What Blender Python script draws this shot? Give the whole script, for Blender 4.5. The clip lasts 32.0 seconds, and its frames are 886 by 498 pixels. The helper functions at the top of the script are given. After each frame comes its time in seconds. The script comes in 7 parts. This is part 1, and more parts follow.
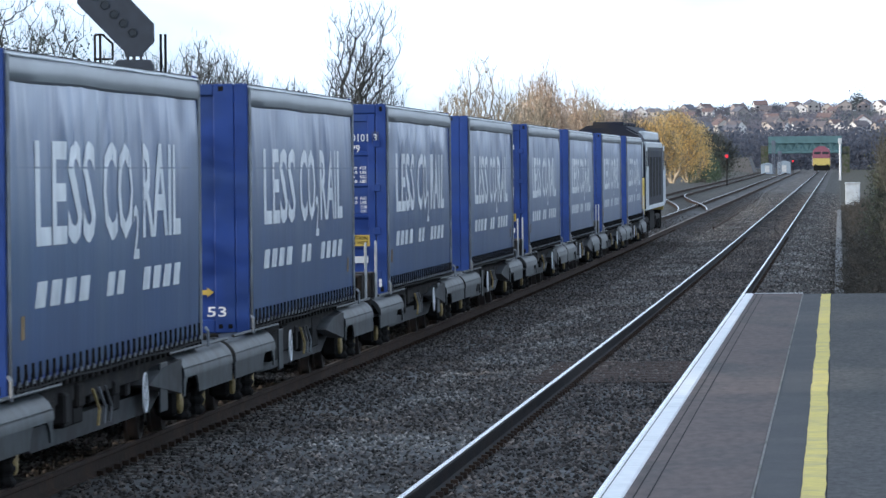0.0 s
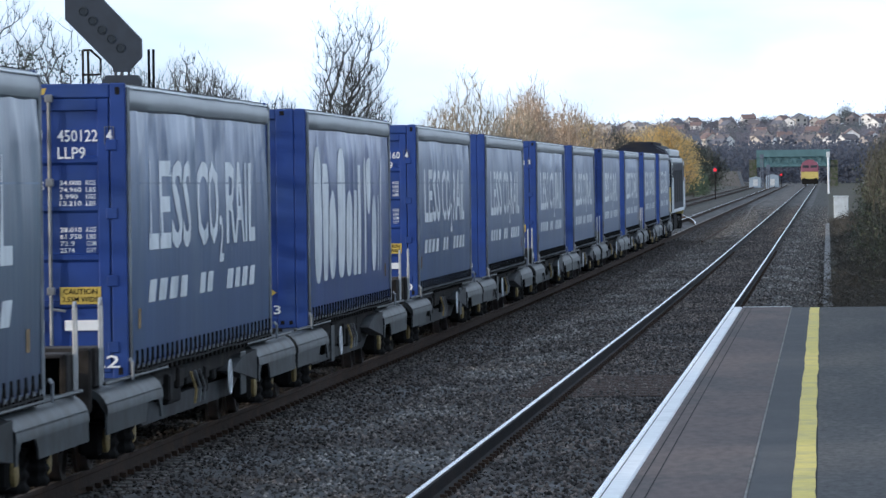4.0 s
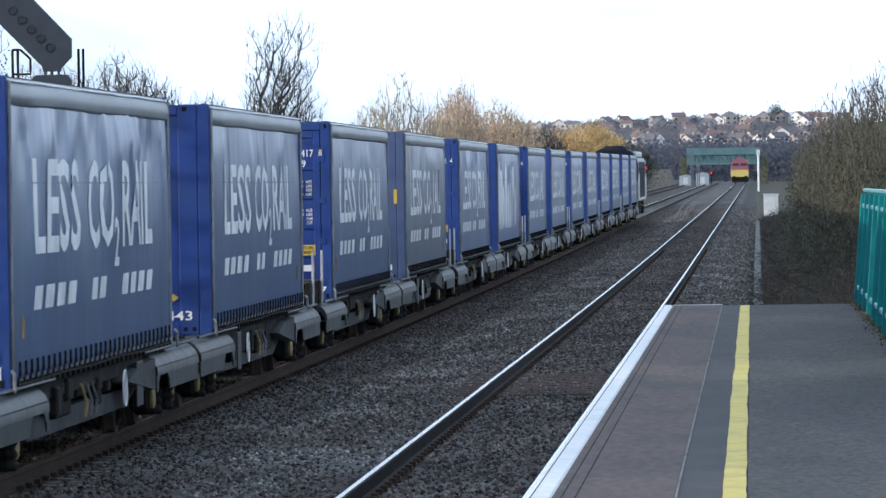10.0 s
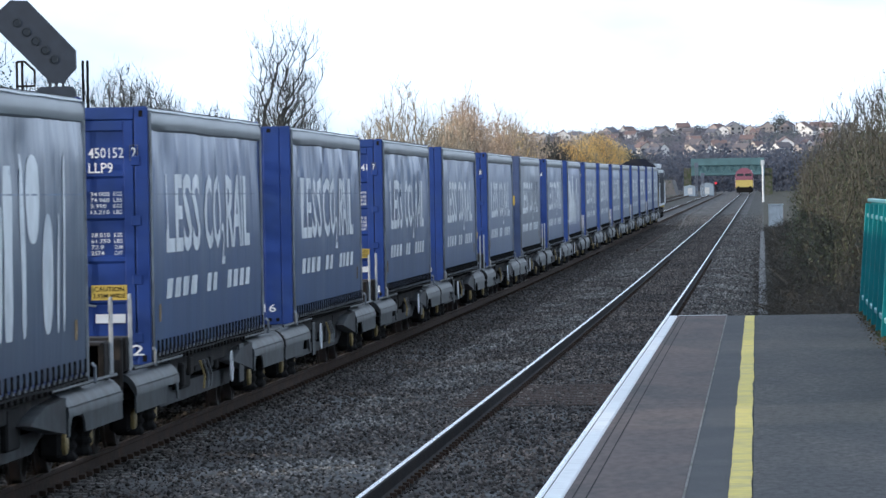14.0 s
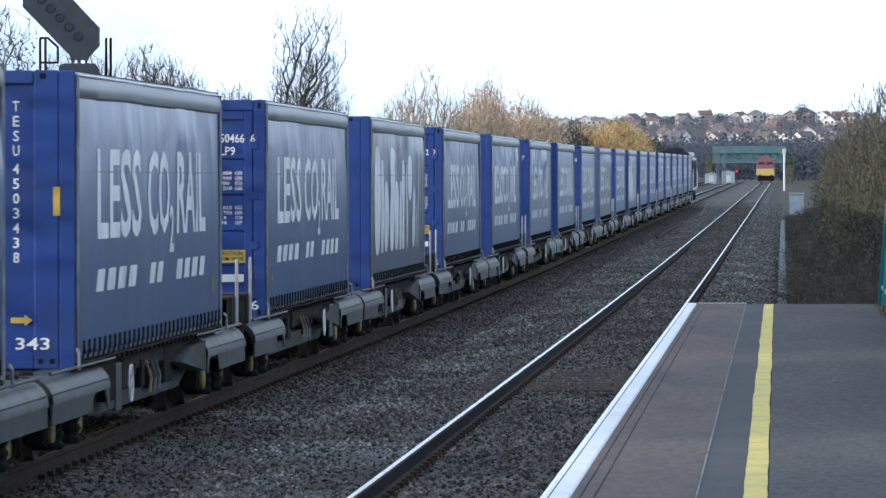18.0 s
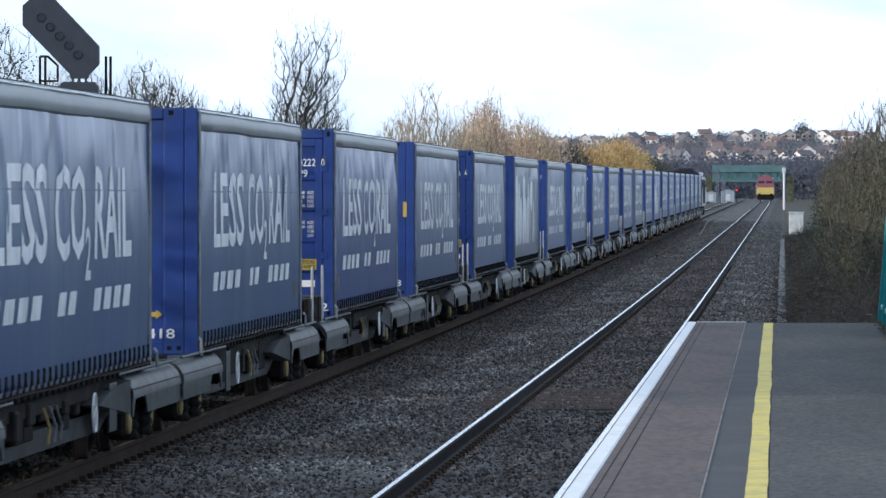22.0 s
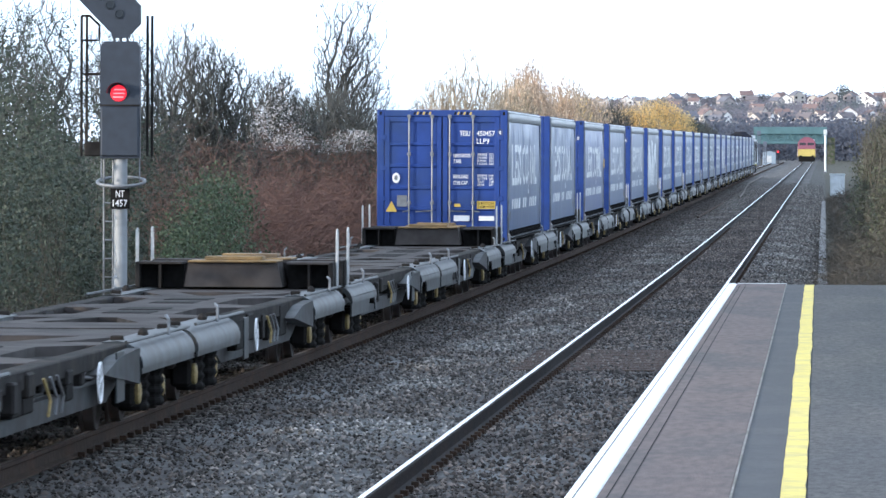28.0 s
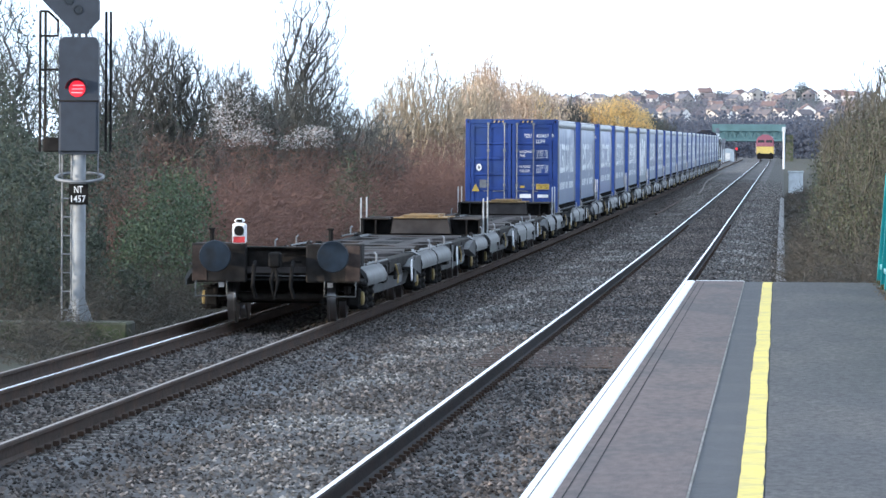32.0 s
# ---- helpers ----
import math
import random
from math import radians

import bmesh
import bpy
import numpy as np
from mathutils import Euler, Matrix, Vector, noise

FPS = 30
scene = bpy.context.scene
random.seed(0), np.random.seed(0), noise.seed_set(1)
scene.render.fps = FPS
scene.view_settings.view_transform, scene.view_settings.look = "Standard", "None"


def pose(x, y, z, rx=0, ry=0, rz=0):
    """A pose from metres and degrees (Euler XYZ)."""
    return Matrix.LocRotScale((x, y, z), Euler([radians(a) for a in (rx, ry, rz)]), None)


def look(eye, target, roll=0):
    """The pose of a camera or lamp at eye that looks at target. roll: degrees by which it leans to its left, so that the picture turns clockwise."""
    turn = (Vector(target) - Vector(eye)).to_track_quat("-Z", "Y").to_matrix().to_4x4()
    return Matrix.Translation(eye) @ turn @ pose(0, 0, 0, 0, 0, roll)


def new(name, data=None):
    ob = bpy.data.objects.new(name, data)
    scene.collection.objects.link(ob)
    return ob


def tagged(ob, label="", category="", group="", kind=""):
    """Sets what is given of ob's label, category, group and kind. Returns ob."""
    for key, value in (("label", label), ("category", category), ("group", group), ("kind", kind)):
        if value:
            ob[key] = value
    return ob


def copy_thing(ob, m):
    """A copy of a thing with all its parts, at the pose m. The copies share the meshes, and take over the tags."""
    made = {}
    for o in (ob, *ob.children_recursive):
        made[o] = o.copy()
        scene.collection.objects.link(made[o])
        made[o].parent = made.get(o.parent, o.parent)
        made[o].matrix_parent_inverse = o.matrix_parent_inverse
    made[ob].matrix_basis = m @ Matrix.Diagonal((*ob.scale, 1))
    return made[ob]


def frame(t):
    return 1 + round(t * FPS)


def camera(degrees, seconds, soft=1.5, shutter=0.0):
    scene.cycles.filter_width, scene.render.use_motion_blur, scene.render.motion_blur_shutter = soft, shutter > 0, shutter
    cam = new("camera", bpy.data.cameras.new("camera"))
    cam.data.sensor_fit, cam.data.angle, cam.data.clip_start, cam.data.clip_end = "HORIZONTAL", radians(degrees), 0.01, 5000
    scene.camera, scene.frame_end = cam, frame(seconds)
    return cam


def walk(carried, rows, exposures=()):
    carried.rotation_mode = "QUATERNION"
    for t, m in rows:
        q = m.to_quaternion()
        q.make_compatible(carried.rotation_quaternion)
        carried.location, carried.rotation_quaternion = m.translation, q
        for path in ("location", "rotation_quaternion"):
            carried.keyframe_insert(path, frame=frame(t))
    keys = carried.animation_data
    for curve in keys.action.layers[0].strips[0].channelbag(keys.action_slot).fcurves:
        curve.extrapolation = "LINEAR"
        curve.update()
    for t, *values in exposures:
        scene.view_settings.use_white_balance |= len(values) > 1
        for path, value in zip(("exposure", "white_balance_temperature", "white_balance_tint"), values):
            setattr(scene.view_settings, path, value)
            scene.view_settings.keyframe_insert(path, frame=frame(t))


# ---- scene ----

# ---- camera: held by hand on the platform, a long lens that only turns ----
cam = camera(8.253, 32.0, soft=1.5, shutter=0.3)
EYE_Z = 2.475


def aim(turn, tilt, lean):
    """Camera pose at the standing point: degrees to the left of the track's line, up, and lean."""
    return pose(0, 0, EYE_Z, 90 + tilt, 0, turn) @ pose(0, 0, 0, 0, 0, lean)


walk(cam, [
    (0, aim(3.648, -0.706, -0.586)),
    (0.5, aim(3.649, -0.646, -0.662)),
    (1, aim(3.621, -0.563, -0.617)),
    (1.5, aim(3.563, -0.462, -0.467)),
    (2, aim(3.534, -0.357, -0.599)),
    (2.5, aim(3.570, -0.311, -0.535)),
    (3, aim(3.585, -0.351, -0.584)),
    (3.5, aim(3.559, -0.458, -0.690)),
    (5.5, aim(3.501, -0.811, -0.829)),
    (6, aim(3.441, -0.845, -1.030)),
    (6.5, aim(3.343, -0.877, -0.991)),
    (7, aim(3.216, -0.843, -0.922)),
    (7.5, aim(3.161, -0.757, -1.056)),
    (8, aim(3.120, -0.675, -1.114)),
    (8.5, aim(3.069, -0.588, -1.000)),
    (9, aim(3.020, -0.552, -0.967)),
    (9.5, aim(2.979, -0.564, -0.913)),
    (10, aim(2.891, -0.592, -0.882)),
    (10.5, aim(2.824, -0.593, -0.824)),
    (11, aim(2.767, -0.601, -0.903)),
    (11.5, aim(2.767, -0.660, -0.991)),
    (12, aim(2.828, -0.684, -0.993)),
    (12.5, aim(2.914, -0.673, -1.213)),
    (13, aim(2.899, -0.626, -1.223)),
    (13.5, aim(2.892, -0.561, -1.096)),
    (14, aim(2.933, -0.489, -1.007)),
    (14.5, aim(2.986, -0.457, -0.944)),
    (15, aim(3.079, -0.331, -0.813)),
    (15.5, aim(3.177, -0.363, -0.535)),
    (17.5, aim(3.216, -0.575, 0.012)),
    (18, aim(3.121, -0.644, -0.044)),
    (18.5, aim(3.041, -0.639, 0.115)),
    (19, aim(2.967, -0.586, -0.034)),
    (19.5, aim(2.959, -0.539, -0.066)),
    (20, aim(2.988, -0.501, -0.020)),
    (20.5, aim(3.052, -0.480, -0.034)),
    (21, aim(3.112, -0.484, -0.059)),
    (21.5, aim(3.137, -0.469, 0.011)),
    (22, aim(3.118, -0.470, -0.005)),
    (22.5, aim(3.145, -0.524, -0.034)),
    (23, aim(3.234, -0.667, 0.138)),
    (23.5, aim(3.321, -0.734, 0.043)),
    (24, aim(3.386, -0.739, 0.130)),
    (24.5, aim(3.423, -0.702, 0.211)),
    (25, aim(3.443, -0.715, 0.146)),
    (25.5, aim(3.485, -0.714, 0.133)),
    (27.5, aim(3.472, -0.795, 0.185)),
    (28, aim(3.499, -0.838, 0.197)),
    (28.5, aim(3.460, -0.831, 0.222)),
    (29, aim(3.299, -0.842, 0.423)),
    (29.5, aim(3.173, -0.823, 0.328)),
    (30, aim(3.134, -0.777, 0.426)),
    (30.5, aim(3.164, -0.818, 0.295)),
    (31, aim(3.184, -0.838, 0.191)),
    (31.5, aim(3.144, -0.841, 0.253)),
    (32, aim(3.110, -0.869, 0.338)),
], exposures=[(0.0, -0.40, 5550, 8), (1.0, -0.42, 5550, 8), (2.2, -0.62, 5500, 8), (3.0, -0.72, 5650, 8), (3.6, -0.68, 5600, 8), (5.5, -0.20, 5500, 8), (6.0, -0.12, 5500, 8), (7.0, 0.04, 5500, 8),
              (8.0, -0.03, 5500, 8), (9.0, -0.24, 5550, 8), (10.0, -0.40, 5550, 8), (12.0, -0.38, 5550, 8), (13.0, -0.32, 5550, 8), (14.0, -0.45, 5600, 8), (15.0, -0.54, 5600, 8), (18.0, -0.38, 5550, 8), (19.0, -0.32, 5550, 8), (21.0, -0.54, 5600, 8), (23.2, -0.54, 5550, 8), (24.0, -0.14, 5500, 8),
              (25.5, -0.02, 5500, 8), (27.5, 0.24, 5550, 8), (32.0, 0.28, 5550, 8)])

# ---- world and sun ----
SUN_AZ, SUN_EL = radians(-118.0), radians(10.0)   # from the left, low
world = bpy.data.worlds.new("world")
scene.world = world
world.use_nodes = True
wt = world.node_tree
wt.nodes.clear()
w_out = wt.nodes.new("ShaderNodeOutputWorld")
w_bg = wt.nodes.new("ShaderNodeBackground")
w_sky = wt.nodes.new("ShaderNodeTexSky")
w_sky.sky_type = "NISHITA"
w_sky.sun_disc = False
w_sky.sun_elevation = SUN_EL
w_sky.ozone_density = 4.0
w_sky.sun_rotation = SUN_AZ
w_sky.air_density, w_sky.dust_density = 1.0, 0.6
w_co = wt.nodes.new("ShaderNodeTexCoord")
w_map = wt.nodes.new("ShaderNodeMapping")
w_map.inputs["Scale"].default_value = (3.0, 3.0, 9.0)
w_noise = wt.nodes.new("ShaderNodeTexNoise")
w_noise.inputs["Scale"].default_value = 2.6
w_noise.inputs["Detail"].default_value = 6.0
w_ramp = wt.nodes.new("ShaderNodeValToRGB")
w_ramp.color_ramp.elements[0].position = 0.31
w_ramp.color_ramp.elements[1].position = 0.50
w_mix = wt.nodes.new("ShaderNodeMixRGB")
w_mix.inputs["Color2"].default_value = (13.5, 14.4, 15.6, 1)
wt.links.new(w_co.outputs["Generated"], w_map.inputs["Vector"])
wt.links.new(w_map.outputs["Vector"], w_noise.inputs["Vector"])
wt.links.new(w_noise.outputs["Fac"], w_ramp.inputs["Fac"])
wt.links.new(w_ramp.outputs["Color"], w_mix.inputs["Fac"])
w_thin = wt.nodes.new("ShaderNodeMixRGB")   # thin high cloud brightens the clear gaps
w_thin.inputs["Fac"].default_value = 0.55
w_thin.inputs["Color2"].default_value = (12.6, 14.3, 16.0, 1)
wt.links.new(w_sky.outputs["Color"], w_thin.inputs["Color1"])
wt.links.new(w_thin.outputs["Color"], w_mix.inputs["Color1"])
# thin haze brightens the sky towards the horizon
w_sep = wt.nodes.new("ShaderNodeSeparateXYZ")
w_haze = wt.nodes.new("ShaderNodeMapRange")
w_haze.inputs["From Min"].default_value, w_haze.inputs["From Max"].default_value = 0.0, 0.45
w_haze.inputs["To Min"].default_value, w_haze.inputs["To Max"].default_value = 1.4, 0.8
w_mul = wt.nodes.new("ShaderNodeMixRGB")
w_mul.blend_type = "MULTIPLY"
w_mul.inputs["Fac"].default_value = 1.0
wt.links.new(w_co.outputs["Generated"], w_sep.inputs["Vector"])
wt.links.new(w_sep.outputs["Z"], w_haze.inputs["Value"])
wt.links.new(w_mix.outputs["Color"], w_mul.inputs["Color1"])
wt.links.new(w_haze.outputs["Result"], w_mul.inputs["Color2"])
wt.links.new(w_mul.outputs["Color"], w_bg.inputs["Color"])
w_bg.inputs["Strength"].default_value = 0.10
wt.links.new(w_bg.outputs["Background"], w_out.inputs["Surface"])

sun_data = bpy.data.lights.new("sun", "SUN")
sun_data.energy, sun_data.angle, sun_data.color = 5.0, radians(0.6), (1.0, 0.80, 0.58)
sun = new("sun", sun_data)
sun_from = Vector((math.sin(SUN_AZ) * math.cos(SUN_EL), math.cos(SUN_AZ) * math.cos(SUN_EL), math.sin(SUN_EL)))
sun.matrix_world = look(sun_from * 100, (0, 0, 0))

# ---- materials ----
MATS = {}


def mat(name, color, rough=0.7, metal=0.0, vary=0.25, scale=6.0, bump=0.0, bump_scale=40.0, tint=None, tint_scale=1.2, tint_at=0.55,
        island=0.0, stretch=(1, 1, 1), emit=None, strength=0.0, spec=0.5, thin=0.0, speck=1.0):
    """A procedural surface: base colour with grain at one scale, stains of another colour at a larger one, and fine relief."""
    if name in MATS:
        return MATS[name]
    m = bpy.data.materials.new(name)
    m.use_nodes = True
    nt = m.node_tree
    b = nt.nodes["Principled BSDF"]
    b.inputs["Roughness"].default_value = rough
    b.inputs["Metallic"].default_value = metal
    b.inputs["Specular IOR Level"].default_value = spec
    co = nt.nodes.new("ShaderNodeTexCoord")
    mp = nt.nodes.new("ShaderNodeMapping")
    mp.inputs["Scale"].default_value = stretch
    nt.links.new(co.outputs["Object"], mp.inputs["Vector"])
    n1 = nt.nodes.new("ShaderNodeTexNoise")
    n1.inputs["Scale"].default_value = scale
    n1.inputs["Detail"].default_value = 5.0
    nt.links.new(mp.outputs["Vector"], n1.inputs["Vector"])
    ramp = nt.nodes.new("ShaderNodeMapRange")
    ramp.inputs["From Min"].default_value, ramp.inputs["From Max"].default_value = 0.3, 0.7
    ramp.inputs["To Min"].default_value, ramp.inputs["To Max"].default_value = 1 - vary, 1 + vary
    nt.links.new(n1.outputs["Fac"], ramp.inputs["Value"])
    last = None
    if tint:
        n2 = nt.nodes.new("ShaderNodeTexNoise")
        n2.inputs["Scale"].default_value = tint_scale
        n2.inputs["Detail"].default_value = 4.0
        nt.links.new(mp.outputs["Vector"], n2.inputs["Vector"])
        r2 = nt.nodes.new("ShaderNodeMapRange")
        r2.inputs["From Min"].default_value, r2.inputs["From Max"].default_value = tint_at - 0.08, tint_at + 0.10
        nt.links.new(n2.outputs["Fac"], r2.inputs["Value"])
        mx = nt.nodes.new("ShaderNodeMixRGB")
        mx.inputs["Color1"].default_value = (*color, 1)
        mx.inputs["Color2"].default_value = (*tint, 1)
        nt.links.new(r2.outputs["Result"], mx.inputs["Fac"])
        last = mx.outputs["Color"]
    mul = nt.nodes.new("ShaderNodeMixRGB")
    mul.blend_type = "MULTIPLY"
    mul.inputs["Fac"].default_value = 1.0
    mul.inputs["Color1"].default_value = (*color, 1)
    if last:
        nt.links.new(last, mul.inputs["Color1"])
    nt.links.new(ramp.outputs["Result"], mul.inputs["Color2"])
    last = mul.outputs["Color"]
    if island:
        geo = nt.nodes.new("ShaderNodeNewGeometry")
        r3 = nt.nodes.new("ShaderNodeMapRange")
        r3.inputs["To Min"].default_value, r3.inputs["To Max"].default_value = 1 - island, 1 + island * speck
        # with speck, few pieces are much paler than the rest
        pw = nt.nodes.new("ShaderNodeMath")
        pw.operation = "POWER"
        pw.inputs[1].default_value = speck
        nt.links.new(geo.outputs["Random Per Island"], pw.inputs[0])
        nt.links.new(pw.outputs["Value"], r3.inputs["Value"])
        mu2 = nt.nodes.new("ShaderNodeMixRGB")
        mu2.blend_type = "MULTIPLY"
        mu2.inputs["Fac"].default_value = 1.0
        nt.links.new(last, mu2.inputs["Color1"])
        nt.links.new(r3.outputs["Result"], mu2.inputs["Color2"])
        last = mu2.outputs["Color"]
    nt.links.new(last, b.inputs["Base Color"])
    if bump:
        n3 = nt.nodes.new("ShaderNodeTexNoise")
        n3.inputs["Scale"].default_value = bump_scale
        n3.inputs["Detail"].default_value = 4.0
        nt.links.new(mp.outputs["Vector"], n3.inputs["Vector"])
        bp = nt.nodes.new("ShaderNodeBump")
        bp.inputs["Strength"].default_value = bump
        bp.inputs["Distance"].default_value = 0.02
        nt.links.new(n3.outputs["Fac"], bp.inputs["Height"])
        nt.links.new(bp.outputs["Normal"], b.inputs["Normal"])
    if emit:
        b.inputs["Emission Color"].default_value = (*emit, 1)
        b.inputs["Emission Strength"].default_value = strength
    if thin:
        # leaves let part of the light through
        tr = nt.nodes.new("ShaderNodeBsdfTranslucent")
        nt.links.new(last, tr.inputs["Color"])
        mixs = nt.nodes.new("ShaderNodeMixShader")
        mixs.inputs["Fac"].default_value = thin
        nt.links.new(b.outputs["BSDF"], mixs.inputs[1])
        nt.links.new(tr.outputs["BSDF"], mixs.inputs[2])
        nt.links.new(mixs.outputs["Shader"], nt.nodes["Material Output"].inputs["Surface"])
    MATS[name] = m
    return m


M_BALLAST = mat("ballast", (0.050, 0.046, 0.045), 0.95, vary=0.6, scale=9, bump=1.0, bump_scale=16, tint=(0.110, 0.112, 0.115), tint_scale=0.62, tint_at=0.52, stretch=(1, 0.3, 1))
M_STONE = mat("ballast_stone", (0.104, 0.090, 0.081), 0.9, vary=0.3, scale=30, island=0.75, tint=(0.182, 0.172, 0.160), tint_scale=0.62, tint_at=0.53, stretch=(1, 0.3, 1), speck=2.2)
# oil-dark stone; inside the far line it also paints the train's shade
M_STONEDARK = mat("oil_and_shade_dark_stone", (0.062, 0.052, 0.046), 0.9, vary=0.3, scale=30, island=0.75, speck=2.2, tint=(0.075, 0.07, 0.068), tint_scale=0.4, tint_at=0.55)
M_STONEBROWN = mat("brown_dusty_stone", (0.112, 0.094, 0.083), 0.9, vary=0.3, scale=30, island=0.75, speck=2.2, tint=(0.062, 0.055, 0.052), tint_scale=0.5, tint_at=0.52, stretch=(1, 0.35, 1))
M_BALLASTFAR = mat("pale_far_ballast", (0.068, 0.065, 0.064), 0.95, vary=0.55, scale=5, bump=0.9, bump_scale=10, tint=(0.112, 0.108, 0.104), tint_scale=0.9, tint_at=0.52, stretch=(1.5, 0.06, 1))
M_CESS = mat("cess_gravel", (0.070, 0.067, 0.062), 0.95, vary=0.5, scale=10, bump=0.9, bump_scale=25, tint=(0.042, 0.042, 0.032), tint_scale=0.5)
M_GRASS = mat("rough_grass", (0.030, 0.034, 0.020), 0.95, vary=0.5, scale=3, bump=0.8, bump_scale=8, tint=(0.06, 0.046, 0.032), tint_scale=0.4)
M_RAILTOP = mat("polished_steel", (0.72, 0.73, 0.75), 0.24, 0.95, vary=0.1, scale=3, stretch=(8, 0.4, 1))
M_RAILSIDE = mat("rusty_rail", (0.048, 0.034, 0.027), 0.9, vary=0.35, scale=12, bump=0.3, tint=(0.066, 0.042, 0.029), spec=0.2)
M_SLEEPER = mat("concrete_sleeper", (0.17, 0.155, 0.14), 0.9, vary=0.3, scale=9, bump=0.3, tint=(0.09, 0.075, 0.06), tint_scale=2)
M_WOODSLEEPER = mat("timber_sleeper", (0.088, 0.064, 0.054), 0.9, vary=0.4, scale=6, bump=0.5, stretch=(1, 6, 1))
M_ASPHALT = mat("platform_asphalt", (0.047, 0.046, 0.047), 0.82, vary=0.6, scale=30, bump=0.45, bump_scale=60, tint=(0.068, 0.063, 0.059), tint_scale=1.1, tint_at=0.5, stretch=(1, 0.22, 1))
M_PAVE = mat("brown_paving", (0.106, 0.077, 0.070), 0.8, vary=0.3, scale=14, bump=0.3, bump_scale=50, tint=(0.070, 0.058, 0.056), tint_scale=1.5, tint_at=0.54, stretch=(1.2, 0.22, 1))
M_DARKSTRIP = mat("dark_tactile_strip", (0.048, 0.050, 0.056), 0.8, vary=0.2, scale=18, bump=0.3, tint=(0.064, 0.064, 0.067), tint_scale=1.0)
M_WHITE = mat("white_edge_paint", (0.88, 0.89, 0.90), 0.5, vary=0.08, scale=8, bump=0.15, tint=(0.70, 0.71, 0.72), tint_scale=1.4, tint_at=0.64)
M_YELLOW = mat("yellow_line_paint", (0.72, 0.58, 0.10), 0.6, vary=0.14, scale=12, bump=0.2, tint=(0.58, 0.47, 0.12), tint_scale=2.2)
M_BRICK = mat("platform_brick", (0.16, 0.10, 0.08), 0.9, vary=0.3, scale=12, bump=0.4)
M_BLUE = mat("container_blue_paint", (0.021, 0.052, 0.228), 0.45, vary=0.15, scale=2.5, bump=0.05, tint=(0.028, 0.057, 0.175), tint_scale=0.8, spec=0.35)
M_GREYBLUE = mat("container_faded_blue", (0.056, 0.085, 0.19), 0.5, vary=0.15, scale=2.5, tint=(0.072, 0.097, 0.18), tint_scale=0.8)
M_CURTAIN = mat("curtain_fabric", (0.050, 0.104, 0.245), 0.29, vary=0.16, scale=1.2, bump=0.3, bump_scale=3.5, tint=(0.085, 0.14, 0.245), tint_scale=0.6, stretch=(1, 1.6, 0.3), spec=0.45)
M_CURTAIN2 = mat("curtain_fabric_fresh", (0.040, 0.084, 0.265), 0.28, vary=0.16, scale=1.2, bump=0.5, bump_scale=3.0, tint=(0.06, 0.11, 0.245), tint_scale=0.6, stretch=(1, 1.6, 0.3), spec=0.5)
M_CURTAIN3 = mat("curtain_fabric_dusty", (0.066, 0.100, 0.175), 0.30, vary=0.16, scale=1.2, bump=0.5, bump_scale=3.0, tint=(0.07, 0.11, 0.18), tint_scale=0.6, stretch=(1, 1.6, 0.3), spec=0.5)
M_HANDRAIL = mat("pale_grey_rail_paint", (0.46, 0.47, 0.48), 0.5, vary=0.2, scale=8)
M_SEAM = mat("curtain_seam_tape", (0.13, 0.18, 0.29), 0.4, vary=0.3, scale=2)
M_LETTER = mat("letter_white", (0.76, 0.79, 0.82), 0.4, vary=0.14, scale=3, tint=(0.55, 0.60, 0.66), tint_scale=0.8, tint_at=0.6)
M_MARK = mat("marking_white", (0.75, 0.77, 0.80), 0.5, vary=0.08)
M_ALU = mat("grey_roller_cover", (0.165, 0.185, 0.205), 0.38, 0.05, vary=0.14, scale=3, stretch=(1, 0.3, 1), tint=(0.12, 0.137, 0.155), tint_scale=1)
M_GALV = mat("galvanised_steel", (0.23, 0.245, 0.265), 0.5, 0.5, vary=0.2, scale=8, tint=(0.15, 0.15, 0.155))
M_HUMP = mat("wagon_grey_blue_steel", (0.040, 0.049, 0.055), 0.52, 0.05, vary=0.6, scale=3, bump=0.12, bump_scale=12, tint=(0.024, 0.025, 0.025), tint_scale=2.2, tint_at=0.53)
M_BEAM = mat("wagon_dull_grey_beam", (0.046, 0.053, 0.059), 0.6, vary=0.4, scale=4, tint=(0.018, 0.018, 0.019), tint_scale=1.4, tint_at=0.52, stretch=(1, 1, 1.5), spec=0.3)
M_FRAME = mat("wagon_dirty_frame", (0.020, 0.019, 0.019), 0.85, vary=0.4, scale=6, bump=0.2, tint=(0.036, 0.031, 0.027), tint_scale=1.6, spec=0.15)
M_DECK = mat("wagon_dusty_deck", (0.066, 0.060, 0.059), 0.85, vary=0.3, scale=3, bump=0.12, tint=(0.032, 0.029, 0.028), tint_scale=1.0, spec=0.2)
M_RUSTPLATE = mat("brown_rusted_plate", (0.060, 0.045, 0.040), 0.8, vary=0.35, scale=7, tint=(0.03, 0.025, 0.023), tint_scale=2.5, spec=0.2)
M_BLACK = mat("black_grimy_iron", (0.012, 0.0115, 0.0115), 0.85, vary=0.4, scale=10, spec=0.15)
M_AXLE = mat("yellow_axle_cap", (0.30, 0.225, 0.09), 0.6, vary=0.4, scale=20)
M_WHEEL = mat("wheel_steel", (0.045, 0.038, 0.033), 0.6, 0.4, vary=0.3, scale=10)
M_TREAD = mat("wheel_tread", (0.22, 0.22, 0.23), 0.3, 0.9)
